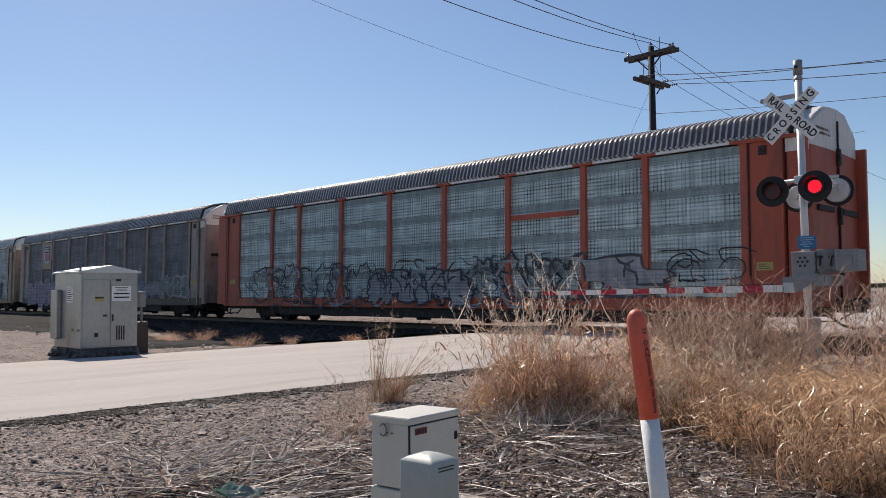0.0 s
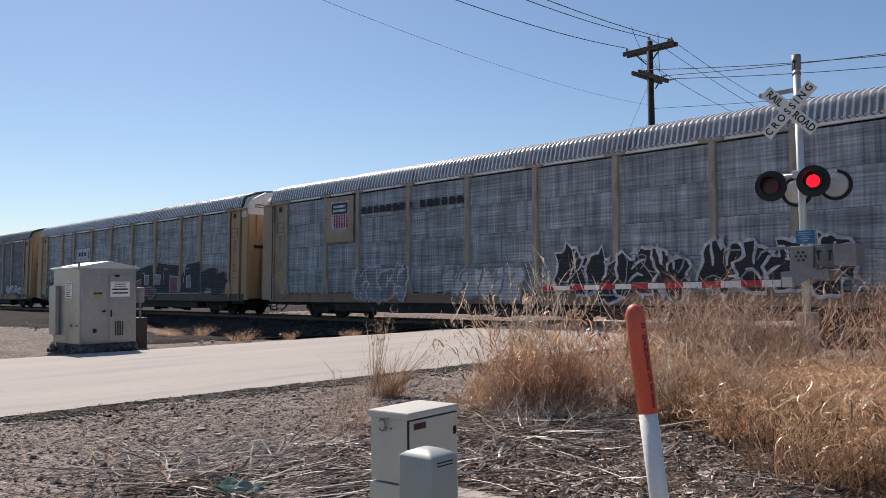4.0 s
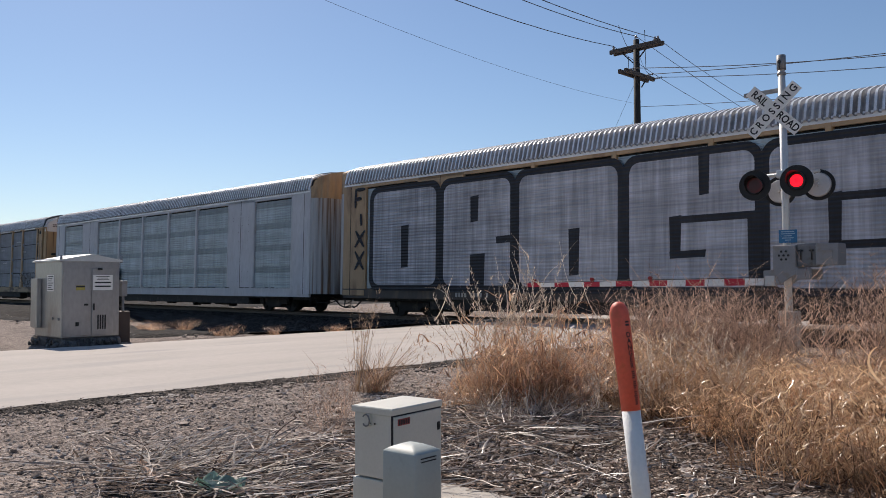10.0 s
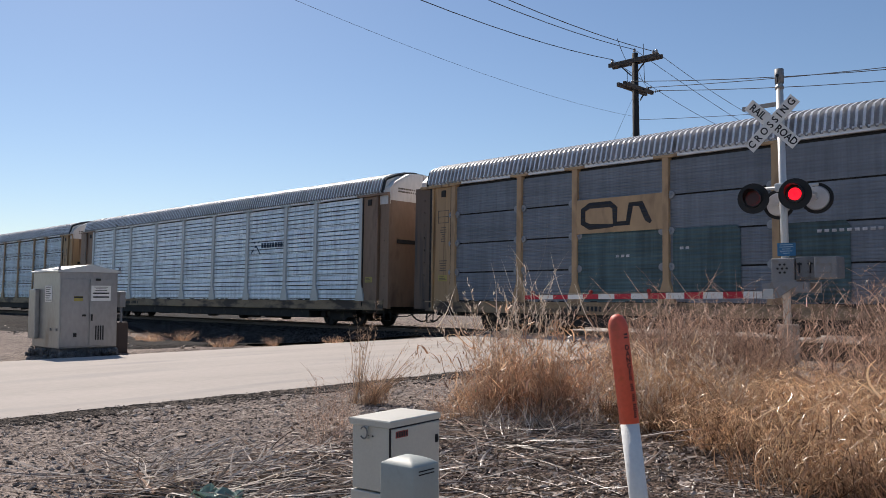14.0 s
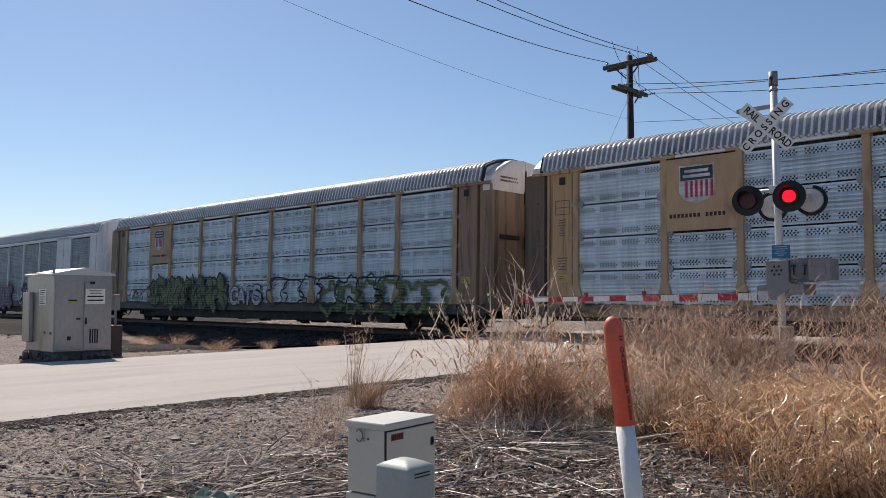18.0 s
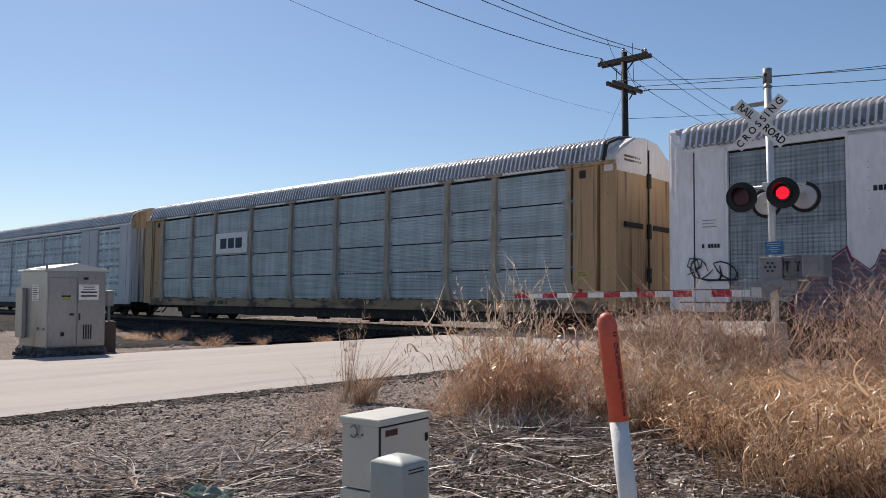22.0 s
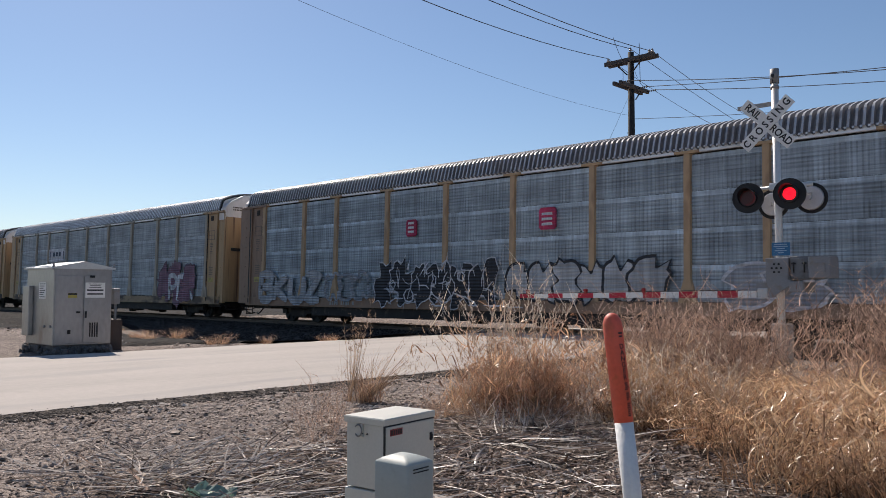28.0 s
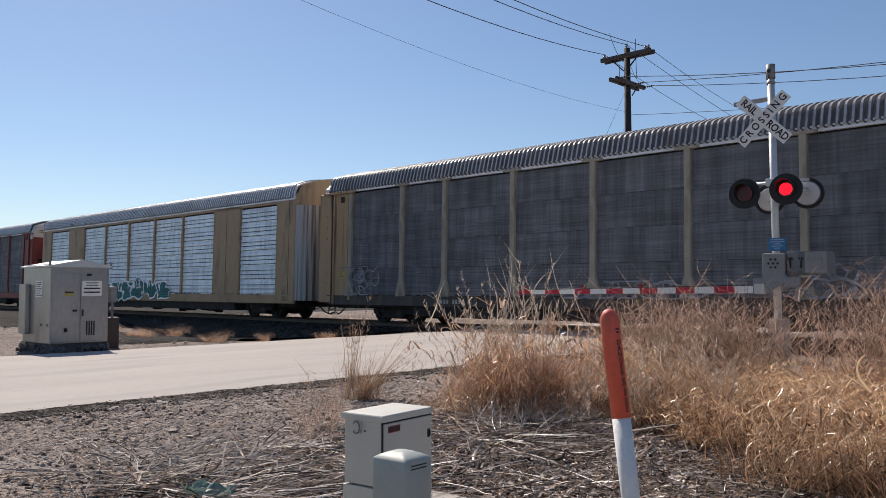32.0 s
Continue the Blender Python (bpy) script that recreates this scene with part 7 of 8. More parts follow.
def fibre(name, c1, c2, clear=0.35, gloss=0.02, clump=0.0):
    """Dry stems: each one its own tone between two colours, with some light let through."""
    m = bpy.data.materials.new(name)
    m.use_nodes = True
    N, L = m.node_tree.nodes, m.node_tree.links
    N.remove(N["Principled BSDF"])
    geo, ramp = N.new("ShaderNodeNewGeometry"), N.new("ShaderNodeMix")
    ramp.data_type = "RGBA"
    ramp.inputs[6].default_value, ramp.inputs[7].default_value = (*c1, 1), (*c2, 1)
    L.new(geo.outputs["Random Per Island"], ramp.inputs[0])
    tc, nz, hsv = N.new("ShaderNodeTexCoord"), N.new("ShaderNodeTexNoise"), N.new("ShaderNodeHueSaturation")
    nz.inputs["Scale"].default_value = 4.0
    L.new(tc.outputs["Object"], nz.inputs["Vector"])
    rng = N.new("ShaderNodeMapRange")
    rng.inputs[1].default_value, rng.inputs[2].default_value, rng.inputs[3].default_value, rng.inputs[4].default_value = 0.3, 0.7, 0.7, 1.25
    L.new(nz.outputs[0], rng.inputs[0])
    if clump:  # whole clumps differ in age and tone
        oi, cm, mul = N.new("ShaderNodeObjectInfo"), N.new("ShaderNodeMapRange"), N.new("ShaderNodeMath")
        cm.inputs[3].default_value, cm.inputs[4].default_value = 1 - clump, 1 + clump * 0.6
        mul.operation = "MULTIPLY"
        L.new(oi.outputs["Random"], cm.inputs[0])
        L.new(rng.outputs[0], mul.inputs[0])
        L.new(cm.outputs[0], mul.inputs[1])
        L.new(mul.outputs[0], hsv.inputs["Value"])
    else:
        L.new(rng.outputs[0], hsv.inputs["Value"])
    L.new(ramp.outputs[2], hsv.inputs["Color"])
    a, b, mix = N.new("ShaderNodeBsdfDiffuse"), N.new("ShaderNodeBsdfTranslucent"), N.new("ShaderNodeMixShader")
    g, mix2 = N.new("ShaderNodeBsdfGlossy"), N.new("ShaderNodeMixShader")
    g.inputs["Roughness"].default_value = 0.35
    L.new(hsv.outputs[0], a.inputs[0])
    L.new(hsv.outputs[0], b.inputs[0])
    mix.inputs[0].default_value, mix2.inputs[0].default_value = clear, gloss
    L.new(a.outputs[0], mix.inputs[1])
    L.new(b.outputs[0], mix.inputs[2])
    L.new(mix.outputs[0], mix2.inputs[1])
    L.new(g.outputs[0], mix2.inputs[2])
    L.new(mix2.outputs[0], N["Material Output"].inputs[0])
    return m


DRYGRASS = fibre("dry grass", (0.38, 0.19, 0.095), (1.0, 0.72, 0.44), 0.40, 0.08, clump=0.30)
TUSSOCK = fibre("tawny tussock grass", (0.28, 0.135, 0.075), (1.0, 0.68, 0.44), 0.45, 0.07, clump=0.2)
PALEPLUME = fibre("bleached plumes", (0.36, 0.26, 0.19), (0.95, 0.82, 0.66), 0.3, 0.05)
PALESTALK = fibre("bleached stalks", (0.10, 0.075, 0.06), (0.92, 0.80, 0.68), 0.05, 0.05)
DARKWEED = fibre("brown weed stems", (0.09, 0.052, 0.04), (0.80, 0.56, 0.42), 0.4, 0.03)
GREENBLADE = fibre("green blades", (0.10, 0.13, 0.03), (0.22, 0.24, 0.07))
STONES = fibre("stones", (0.07, 0.055, 0.046), (0.66, 0.56, 0.475), 0.0, 0.0)


def ribbon(verts, faces, pts, w, turn):
    k = len(verts)
    n = len(pts)
    for i, p in enumerate(pts):
        ww = w * (1 - 0.85 * i / (n - 1))
        d = Vector((math.cos(turn), math.sin(turn), 0)) * ww
        verts.extend((tuple(p - d), tuple(p + d)))
    for i in range(n - 1):
        faces.append((k + 2 * i, k + 2 * i + 1, k + 2 * i + 3, k + 2 * i + 2))


def clump_mesh(seed, n, radius, h, material, curl=1.0, lean=(0.10, 0.04), width=0.0042, heads=0.0, leaves=2, spread=0.5, kink=0.13, plume=7):
    """A tangle of arching dry stems; each leaf curls about an axis of its own."""
    rng = random.Random(seed)
    verts, faces = [], []

    def shoot(p, d, length, seg, droop, w, bend=0.0):
        pts = [p.copy()]
        axis = Vector((rng.gauss(0, 1), rng.gauss(0, 1), rng.gauss(0, 0.5))).normalized()
        turn = Quaternion(axis, bend * rng.uniform(0.4, 1.3) / seg)
        for i in range(seg):
            d = turn @ d + Vector((rng.uniform(-1, 1), rng.uniform(-1, 1), rng.uniform(-1, 1))) * kink
            d = d + Vector((lean[0], lean[1], -droop * (0.2 + i / seg))) * 0.5
            d.normalize()
            p = p + d * (length / seg)
            p.z = max(p.z, 0.02)
            pts.append(p.copy())
        ribbon(verts, faces, pts, w, rng.uniform(0, math.pi))
        return pts
    for _ in range(n):
        a, rr = rng.uniform(0, 2 * math.pi), radius * math.sqrt(rng.random())
        p = Vector((rr * math.cos(a), rr * math.sin(a), -0.05))
        d = Vector((math.cos(a) * rng.uniform(0, spread), math.sin(a) * rng.uniform(0, spread), 1)).normalized()
        pts = shoot(p, d, h * rng.uniform(0.45, 1.2), 7, 0.25 * curl * rng.uniform(0.3, 1.6), width * rng.uniform(0.4, 0.9))
        for _l in range(leaves):
            q = pts[rng.randint(1, 7)]
            b = rng.uniform(0, 2 * math.pi)
            shoot(q, Vector((math.cos(b), math.sin(b), rng.uniform(0.1, 1.4))).normalized(), h * rng.uniform(0.12, 0.48), 7, 0.55 * curl, width * rng.uniform(0.5, 1.5), 2.4 * curl)
        if rng.random() < heads:
            for j in range(plume):
                i = -1 - int(2.2 * rng.random() ** 1.5)
                q = pts[i].lerp(pts[i - 1], rng.random())
                e = Vector((rng.uniform(-1, 1), rng.uniform(-1, 1), rng.uniform(0.3, 1.8))) * rng.uniform(0.012, 0.03)
                ribbon(verts, faces, [q, q + e, q + e * 1.6 + Vector((lean[0] * 0.1, lean[1] * 0.1, -0.012))], 0.0036, rng.uniform(0, 3))
    me = bpy.data.meshes.new("dry_grass")
    me.from_pydata(verts, [], faces)
    me.materials.append(material)
    return me


WINDS = ((0.22, 0.02), (-0.16, 0.06), (0.10, 0.20), (0.05, -0.22), (0.30, 0.12), (-0.05, 0.05), (0.26, -0.10), (-0.22, -0.12))
GRASS = [clump_mesh(10 + i, 78, 0.26, 0.98, DRYGRASS, 1.25, WINDS[i], width=0.0062, leaves=7, spread=0.7, kink=0.10) for i in range(8)]
TUFTS = [clump_mesh(30 + i, 74, 0.17, 1.0, TUSSOCK, 1.35, ((0.08, 0.02), (-0.07, 0.05), (0.10, -0.04))[i], width=0.0078, heads=0.12, leaves=5, spread=0.8, kink=0.08) for i in range(3)]
SMALL = [clump_mesh(50 + i, 90, 0.12, 0.5, TUSSOCK, 0.9, leaves=1) for i in range(2)]
WEEDS = [clump_mesh(70 + i, 44, 0.40, 1.22, DARKWEED, 0.3, (0.03, 0.0), 0.0048, heads=0.9, leaves=7, spread=0.5, plume=16) for i in range(3)]
# low clumps coloured dark to give the grass its self-shadow
SHADECLUMPS = [clump_mesh(110 + i, 130, 0.34, 0.42, fibre("shade-dark grass", (0.06, 0.034, 0.023), (0.50, 0.31, 0.19), 0.3, 0.0), 1.2, width=0.005, leaves=2, spread=0.9) for i in range(2)]
STALKS = [clump_mesh(90 + i, 7, 0.10, 1.12, PALEPLUME, 0.25, width=0.0042, heads=1.0, leaves=2, plume=34) for i in range(3)]
HANGING = clump_mesh(130, 60, 0.25, 0.62, PALEPLUME, 1.7, width=0.0075, leaves=2, spread=1.6)
SWAY = []


def plant(name, me, x, y, s, turn, parent, sway=0.0, sz=None):
    ob = new(name, me)
    ob.matrix_basis = pose(x, y, ground_z(x, y) + 0.02, 0, 0, turn) @ Matrix.Diagonal((s, s, sz or s, 1))
    ob.parent = parent
    if sway:
        SWAY.append((ob, ob.matrix_basis.translation.copy(), turn, sway))
    return ob


def polar(th, r):
    return r * math.sin(radians(th)), r * math.cos(radians(th))


def roadside_tuft():
    """A ragged tuft: an upright bundle of stalks with fuzzy heads, a leaning bush and a few long arching stems."""
    rng = random.Random(64)
    verts, faces = [], []

    def stem(p, d, length, droop, w, heads, seg=8):
        pts = [p.copy()]
        for i in range(seg):
            d = (d + Vector((rng.uniform(-1, 1), rng.uniform(-1, 1), rng.uniform(-1, 1))) * 0.09 - Vector((0, 0, droop * i / seg))).normalized()
            p = p + d * (length / seg)
            p.z = max(p.z, 0.03)
            pts.append(p.copy())
        ribbon(verts, faces, pts, w, rng.uniform(0, math.pi))
        for j in range(heads):
            q = pts[-1 - rng.randrange(3)] + Vector((rng.uniform(-1, 1), rng.uniform(-1, 1), rng.uniform(-1, 1))) * 0.02
            e = Vector((rng.uniform(-1, 1), rng.uniform(-1, 1), rng.uniform(0.1, 1.4))) * 0.05
            ribbon(verts, faces, [q, q + e * 0.5, q + e], 0.0045, rng.uniform(0, 3))
    side = Vector((0.65, 0.76, 0))
    for _ in range(24):
        stem(Vector((rng.gauss(-0.10, 0.03), rng.gauss(-0.11, 0.03), -0.03)), Vector((0.04, 0.05, 1)) + side * rng.gauss(0.05, 0.05), rng.uniform(0.7, 1.25), 0.02, rng.uniform(0.003, 0.0055), 9)
    for _ in range(130):
        stem(Vector((rng.gauss(0, 0.08), rng.gauss(0, 0.08), -0.03)), Vector((rng.gauss(0, 0.25), rng.gauss(0, 0.25), 1)) + side * rng.uniform(-0.35, 0.95), rng.uniform(0.25, 0.8), 0.2, rng.uniform(0.002, 0.0055), 0)
    for _ in range(34):
        stem(Vector((0.03, 0.03, 0.0)), Vector((0, 0, 1.0)) + side * rng.uniform(0.5, 1.5), rng.uniform(0.55, 1.15), 0.12, rng.uniform(0.003, 0.0055), 5)
    for s in (-1, 1):
        stem(Vector((-0.02, -0.02, 0.72)), side * s + Vector((0, 0, 0.5)), 0.32, 0.5, 0.006, 0)
    me = bpy.data.meshes.new("roadside_tuft")
    me.from_pydata(verts, [], faces)
    me.materials.append(fibre("grey-brown tuft stems", (0.13, 0.08, 0.055), (0.78, 0.56, 0.38), 0.3, 0.03))
    return me


def build_plants():
    rng = random.Random(21)
    tussock = thing("grass_tussock", pose(0, 0, 0), "tall tawny dry grass tussock on bare ground", "grass tussock", "grass tussocks")
    for x, y, s in ((-5.55, 6.45, 0.85), (-5.38, 6.62, 1.0), (-5.12, 6.6, 1.0), (-5.3, 6.88, 1.0), (-4.95, 6.8, 0.9), (-5.66, 6.72, 0.8), (-5.2, 6.38, 0.8), (-4.82, 6.55, 0.7), (-5.45, 6.15, 0.5), (-5.75, 6.3, 0.45)):
        plant("clump", rng.choice(TUFTS), x, y, s * 1.12, rng.uniform(0, 360), tussock, 1.0, s * 1.06)
    for x, y in ((-5.5, 6.5), (-5.3, 6.7), (-5.4, 6.85), (-5.1, 6.6), (-5.6, 6.7), (-5.0, 6.75), (-5.72, 6.4), (-5.62, 6.55), (-5.78, 6.6), (-5.45, 6.3), (-5.68, 6.85)):
        plant("seed_stalk", rng.choice(STALKS), x, y, 1.1, rng.uniform(0, 360), tussock, 2.0, 1.12)
    for i, (x, y) in enumerate(((-5.32, 6.66), (-5.24, 6.72), (-5.08, 6.82), (-5.4, 6.6))):
        plant("seed_stalk", STALKS[i % 3], x, y, 0.9, 90 * i, tussock, 1.6, 1.38)
    for x, y in ((-5.05, 6.1), (-4.7, 6.3), (-4.4, 6.35), (-4.2, 6.6), (-5.35, 6.05)):
        plant("dead_leaves", HANGING, x, y, 0.75, rng.uniform(0, 360), tussock, 0.0, 0.55)
    low = thing("grass_tussock", pose(0, 0, 0), "low trampled dry grass beside the tall tussock", "grass tussock", "grass tussocks")
    for x, y, s in ((-4.55, 6.95, 0.8), (-4.35, 7.3, 0.9), (-4.1, 6.9, 0.75), (-4.65, 7.7, 0.9), (-4.05, 7.5, 0.9), (-3.75, 7.0, 0.8), (-4.3, 8.1, 0.9), (-3.7, 7.9, 0.9)):
        plant("clump", rng.choice(GRASS), x, y, s, rng.uniform(0, 360), low, 0.0, s * rng.uniform(0.22, 0.4))
        plant("thatch", rng.choice(SHADECLUMPS), x + 0.15, y - 0.1, s, rng.uniform(0, 360), low)
    for x, y in ((-5.95, 6.35), (-5.85, 6.05), (-6.05, 6.7)):
        plant("clump", rng.choice(SMALL), x, y, 0.9, rng.uniform(0, 360), low, 0.0, 0.7)
    tuft = thing("grass_tussock", pose(0, 0, 0), "small dry grass tuft with thin stalks at the road edge", "grass tussock", "grass tussocks")
    plant("clump", roadside_tuft(), -7.45, 6.35, 1.0, 0, tuft, 0.7)
    plant("clump", SMALL[1], -7.38, 6.42, 1.05, 200, tuft)
    green = thing("grass_tussock", pose(0, 0, 0), "low tuft of green grass at the road edge", "grass tussock", "grass tussocks")
    plant("clump", clump_mesh(77, 160, 0.25, 0.26, GREENBLADE, 0.7, leaves=1), -6.3, 7.0, 1.0, 0, green)
    # the thick stand before the signal
    stand = thing("grass_stand", pose(0, 0, 0), "dense stand of golden wind-tangled dry grass", "dry grass")
    spots = []
    for _ in range(1500):
        th, r = rng.uniform(-31.5, -6), rng.uniform(5.2, 10.6)
        edge = 6.0 + 0.10 * max(0, -th - 21) ** 1.35 - 0.06 * max(0, th + 24)
        if r < edge + 0.5 * noise.noise((th * 0.3, 0, 0)) or (th < -28.5 and r > 10):
            continue
        x, y = polar(th, r)
        gap = 0.60 if r < 9 else 0.64
        if any((x - a) ** 2 + (y - b) ** 2 < gap * gap for a, b in spots):
            continue
        spots.append((x, y))
        # dark-coloured clumps below imitate shade at the foot of the stand
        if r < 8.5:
            plant("thatch", rng.choice(SHADECLUMPS), x + rng.uniform(-0.2, 0.2), y + rng.uniform(-0.2, 0.2), rng.uniform(0.8, 1.2), rng.uniform(0, 360), stand)
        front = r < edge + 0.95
        # some front clumps are swapped for dark ones, as painted shady hollows
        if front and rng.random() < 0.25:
            plant("thatch", rng.choice(SHADECLUMPS), x, y, rng.uniform(1.0, 1.4), rng.uniform(0, 360), stand, 0.0, rng.uniform(0.9, 1.5))
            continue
        s = rng.uniform(0.8, 1.25)
        top = 1.24 - 0.060 * r + (0.18 if -31 < th < -24.5 else 0.12 if th > -19 else 0.0)
        tall = top * rng.uniform(0.62, 1.04) * (0.68 if r < edge + 0.55 else 1.0)
        plant("clump", rng.choice(GRASS), x, y, s, rng.uniform(0, 360), stand, 1.0 if r < 8.5 and rng.random() < 0.4 else 0.0, tall)
    for i in range(18):
        x, y = polar(rng.uniform(-33, -24), rng.uniform(7.6, 9.6))
        plant("seed_stalk", STALKS[i % 3], x, y, rng.uniform(0.8, 1.0), rng.uniform(0, 360), stand, 1.4, rng.uniform(0.62, 0.82))
    thicket = thing("weed_thicket", pose(0, 0, 0), "dry brown weeds with thin branching stems", "weeds")
    for i in range(42):
        if i < 28:
            th, r, tall = rng.uniform(-31.5, -22), rng.uniform(10.4, 12.8), rng.uniform(0.62, 0.98)
        else:
            th, r, tall = rng.uniform(-18, -8), rng.uniform(9.2, 11.5), rng.uniform(0.8, 1.2)
        x, y = polar(th, r)
        if x < ROAD_X1 + 0.8:
            continue
        plant("weed", rng.choice(WEEDS), x, y, rng.uniform(0.85, 1.1), rng.uniform(0, 360), thicket, 0.8 if th > -20 else 0.0, tall)
    for x, y, s in ((-17.45, 10.3, 1.0), (-17.4, 11.75, 0.8), (-17.3, 13.4, 0.95), (-21.5, 10.2, 1.2), (-20.7, 10.3, 1.3), (-20.0, 10.4, 1.2), (-22.6, 9.9, 1.1)):
        t = thing("grass_tussock", pose(0, 0, 0), "short dry grass tuft beside the track", "grass tussock", "trackside tufts")
        for j in range(2):
            plant("clump", SMALL[j], x + rng.uniform(-0.3, 0.3), y + rng.uniform(-0.25, 0.25), s, rng.uniform(0, 360), t, 0.0, s * rng.uniform(0.42, 0.62))
    w = thing("small_weed", pose(0, 0, 0), "small dark leafless weeds on bare ground", "weeds")
    plant("weed", WEEDS[0], -5.7, 4.35, 0.42, 10, w)
    plant("weed", WEEDS[1], -6.2, 4.9, 0.35, 50, w)


build_plants()


def scatter(name, label, category, items, material):
    verts, faces = [], []
    for item in items:
        item(verts, faces)
    me = bpy.data.meshes.new(name)
    me.from_pydata(verts, [], faces)
    me.materials.append(material)
    return tagged(new(name, me), label, category, kind="stuff")


def stalk(rng, x, y, length, turn, w, lift, up=0.0):
    def make(verts, faces):
        n = 4
        pts = []
        bend = rng.gauss(0, 0.45)
        p, a = Vector((x, y, 0)), turn
        for i in range(n + 1):
            z = ground_z(p.x, p.y) + 0.014 + up + lift * i / n + rng.uniform(0, 0.006)
            pts.append(Vector((p.x, p.y, z)))
            p = p + Vector((math.cos(a), math.sin(a), 0)) * (length / n)
            a += bend / n
        k = len(verts)
        for i, q in enumerate(pts):
            d = Vector((-math.sin(turn), math.cos(turn), 0)) * w * (1 - 0.5 * i / n)
            verts.extend((tuple(q - d), tuple(q + Vector((0, 0, w * 0.45))), tuple(q + d)))
        for i in range(n):
            for j in (0, 1):
                faces.append((k + 3 * i + j, k + 3 * i + j + 1, k + 3 * i + 4 + j, k + 3 * i + 3 + j))
    return make


def stone(rng, x, y, s, up=0.0):
    def make(verts, faces):
        k = len(verts)
        z = ground_z(x, y) + s * 0.15 + up
        for d in ((1, 0, 0), (0, 1, 0), (-1, 0, 0), (0, -1, 0), (0, 0, 0.42), (0, 0, -0.5), (0.6, 0.6, 0.24), (-0.6, -0.55, 0.2)):
            verts.append((x + s * (d[0] + rng.uniform(-0.3, 0.3)), y + s * (d[1] + rng.uniform(-0.3, 0.3)), z + s * (d[2] + rng.uniform(-0.2, 0.2))))
        for a, b, c in ((0, 6, 4), (6, 1, 4), (1, 2, 4), (2, 7, 4), (7, 3, 4), (3, 0, 4), (0, 1, 6), (2, 3, 7), (1, 0, 5), (2, 1, 5), (3, 2, 5), (0, 3, 5)):
            faces.append((k + a, k + b, k + c))
    return make


HEAPS = ((-2.6, 6.2, 0.6, 0.5, 41, 0.5), (-1.8, 6.4, 0.6, 0.5, 41, 0.5), (-2.9, 7.0, 0.6, 0.5, 41, 0.5), (-1.5, 5.8, 0.5, 0.4, 41, 0.4), (-4.6, 3.3, 0.75, 0.5, 190, 0.75), (-5.3, 3.0, 0.6, 0.4, 110, 0.7), (-5.0, 4.1, 0.6, 0.4, 130, 0.8), (-4.2, 3.1, 0.7, 0.45, 210, 0.5), (-3.7, 3.6, 0.55, 0.35, 170, 0.4), (-4.75, 2.6, 0.55, 0.4, 150, 0.6), (-4.35, 5.6, 0.6, 0.45, 60, 0.3), (-3.6, 5.2, 0.6, 0.5, 45, 0.7), (-4.9, 5.3, 0.8, 0.6, 45, 0.4), (-3.0, 4.7, 0.5, 0.4, 41, 0.5), (-5.2, 6.2, 0.6, 0.3, 120, 0.2), (-2.5, 5.0, 0.5, 0.4, 50, 0.8), (-6.2, 5.6, 1.2, 0.9, 70, 0.4), (-1.9, 5.2, 0.6, 0.5, 60, 0.6), (-3.3, 4.2, 0.5, 0.4, 45, 0.5))


def build_mulch():
    """Dark rotted stalks and leaf mould under the heaps, as low mounds."""
    verts, faces = [], []
    d = 0.07
    xs, ys = [-6.6 + i * d for i in range(82)], [1.7 + j * d for j in range(78)]
    idx = {}
    for j, y in enumerate(ys):
        for i, x in enumerate(xs):
            m = sum(math.exp(-((x - cx) / (sx * 1.15)) ** 2 - ((y - cy) / (sy * 1.25)) ** 2) for cx, cy, sx, sy, n, a in HEAPS if n > 40 and n != 70)
            m += 0.35 * noise.noise((x * 1.6, y * 1.6, 3)) + 0.15 * noise.noise((x * 5, y * 5, 3))
            if m > 0.42:
                idx[i, j] = len(verts)
                verts.append((x, y, ground_z(x, y) + 0.014 + min(0.03, 0.04 * (m - 0.42)) + 0.012 * noise.noise((x * 9, y * 9, 1))))
    for (i, j), a in idx.items():
        q = [idx.get(p) for p in ((i, j), (i + 1, j), (i + 1, j + 1), (i, j + 1))]
        if None not in q:
            faces.append(q)
    me = bpy.data.meshes.new("mulch")
    me.from_pydata(verts, [], faces)
    me.materials.append(MULCH)
    tagged(new("mulch", me), "dark rotted mulch under the straw", "mulch", kind="stuff")


build_mulch()


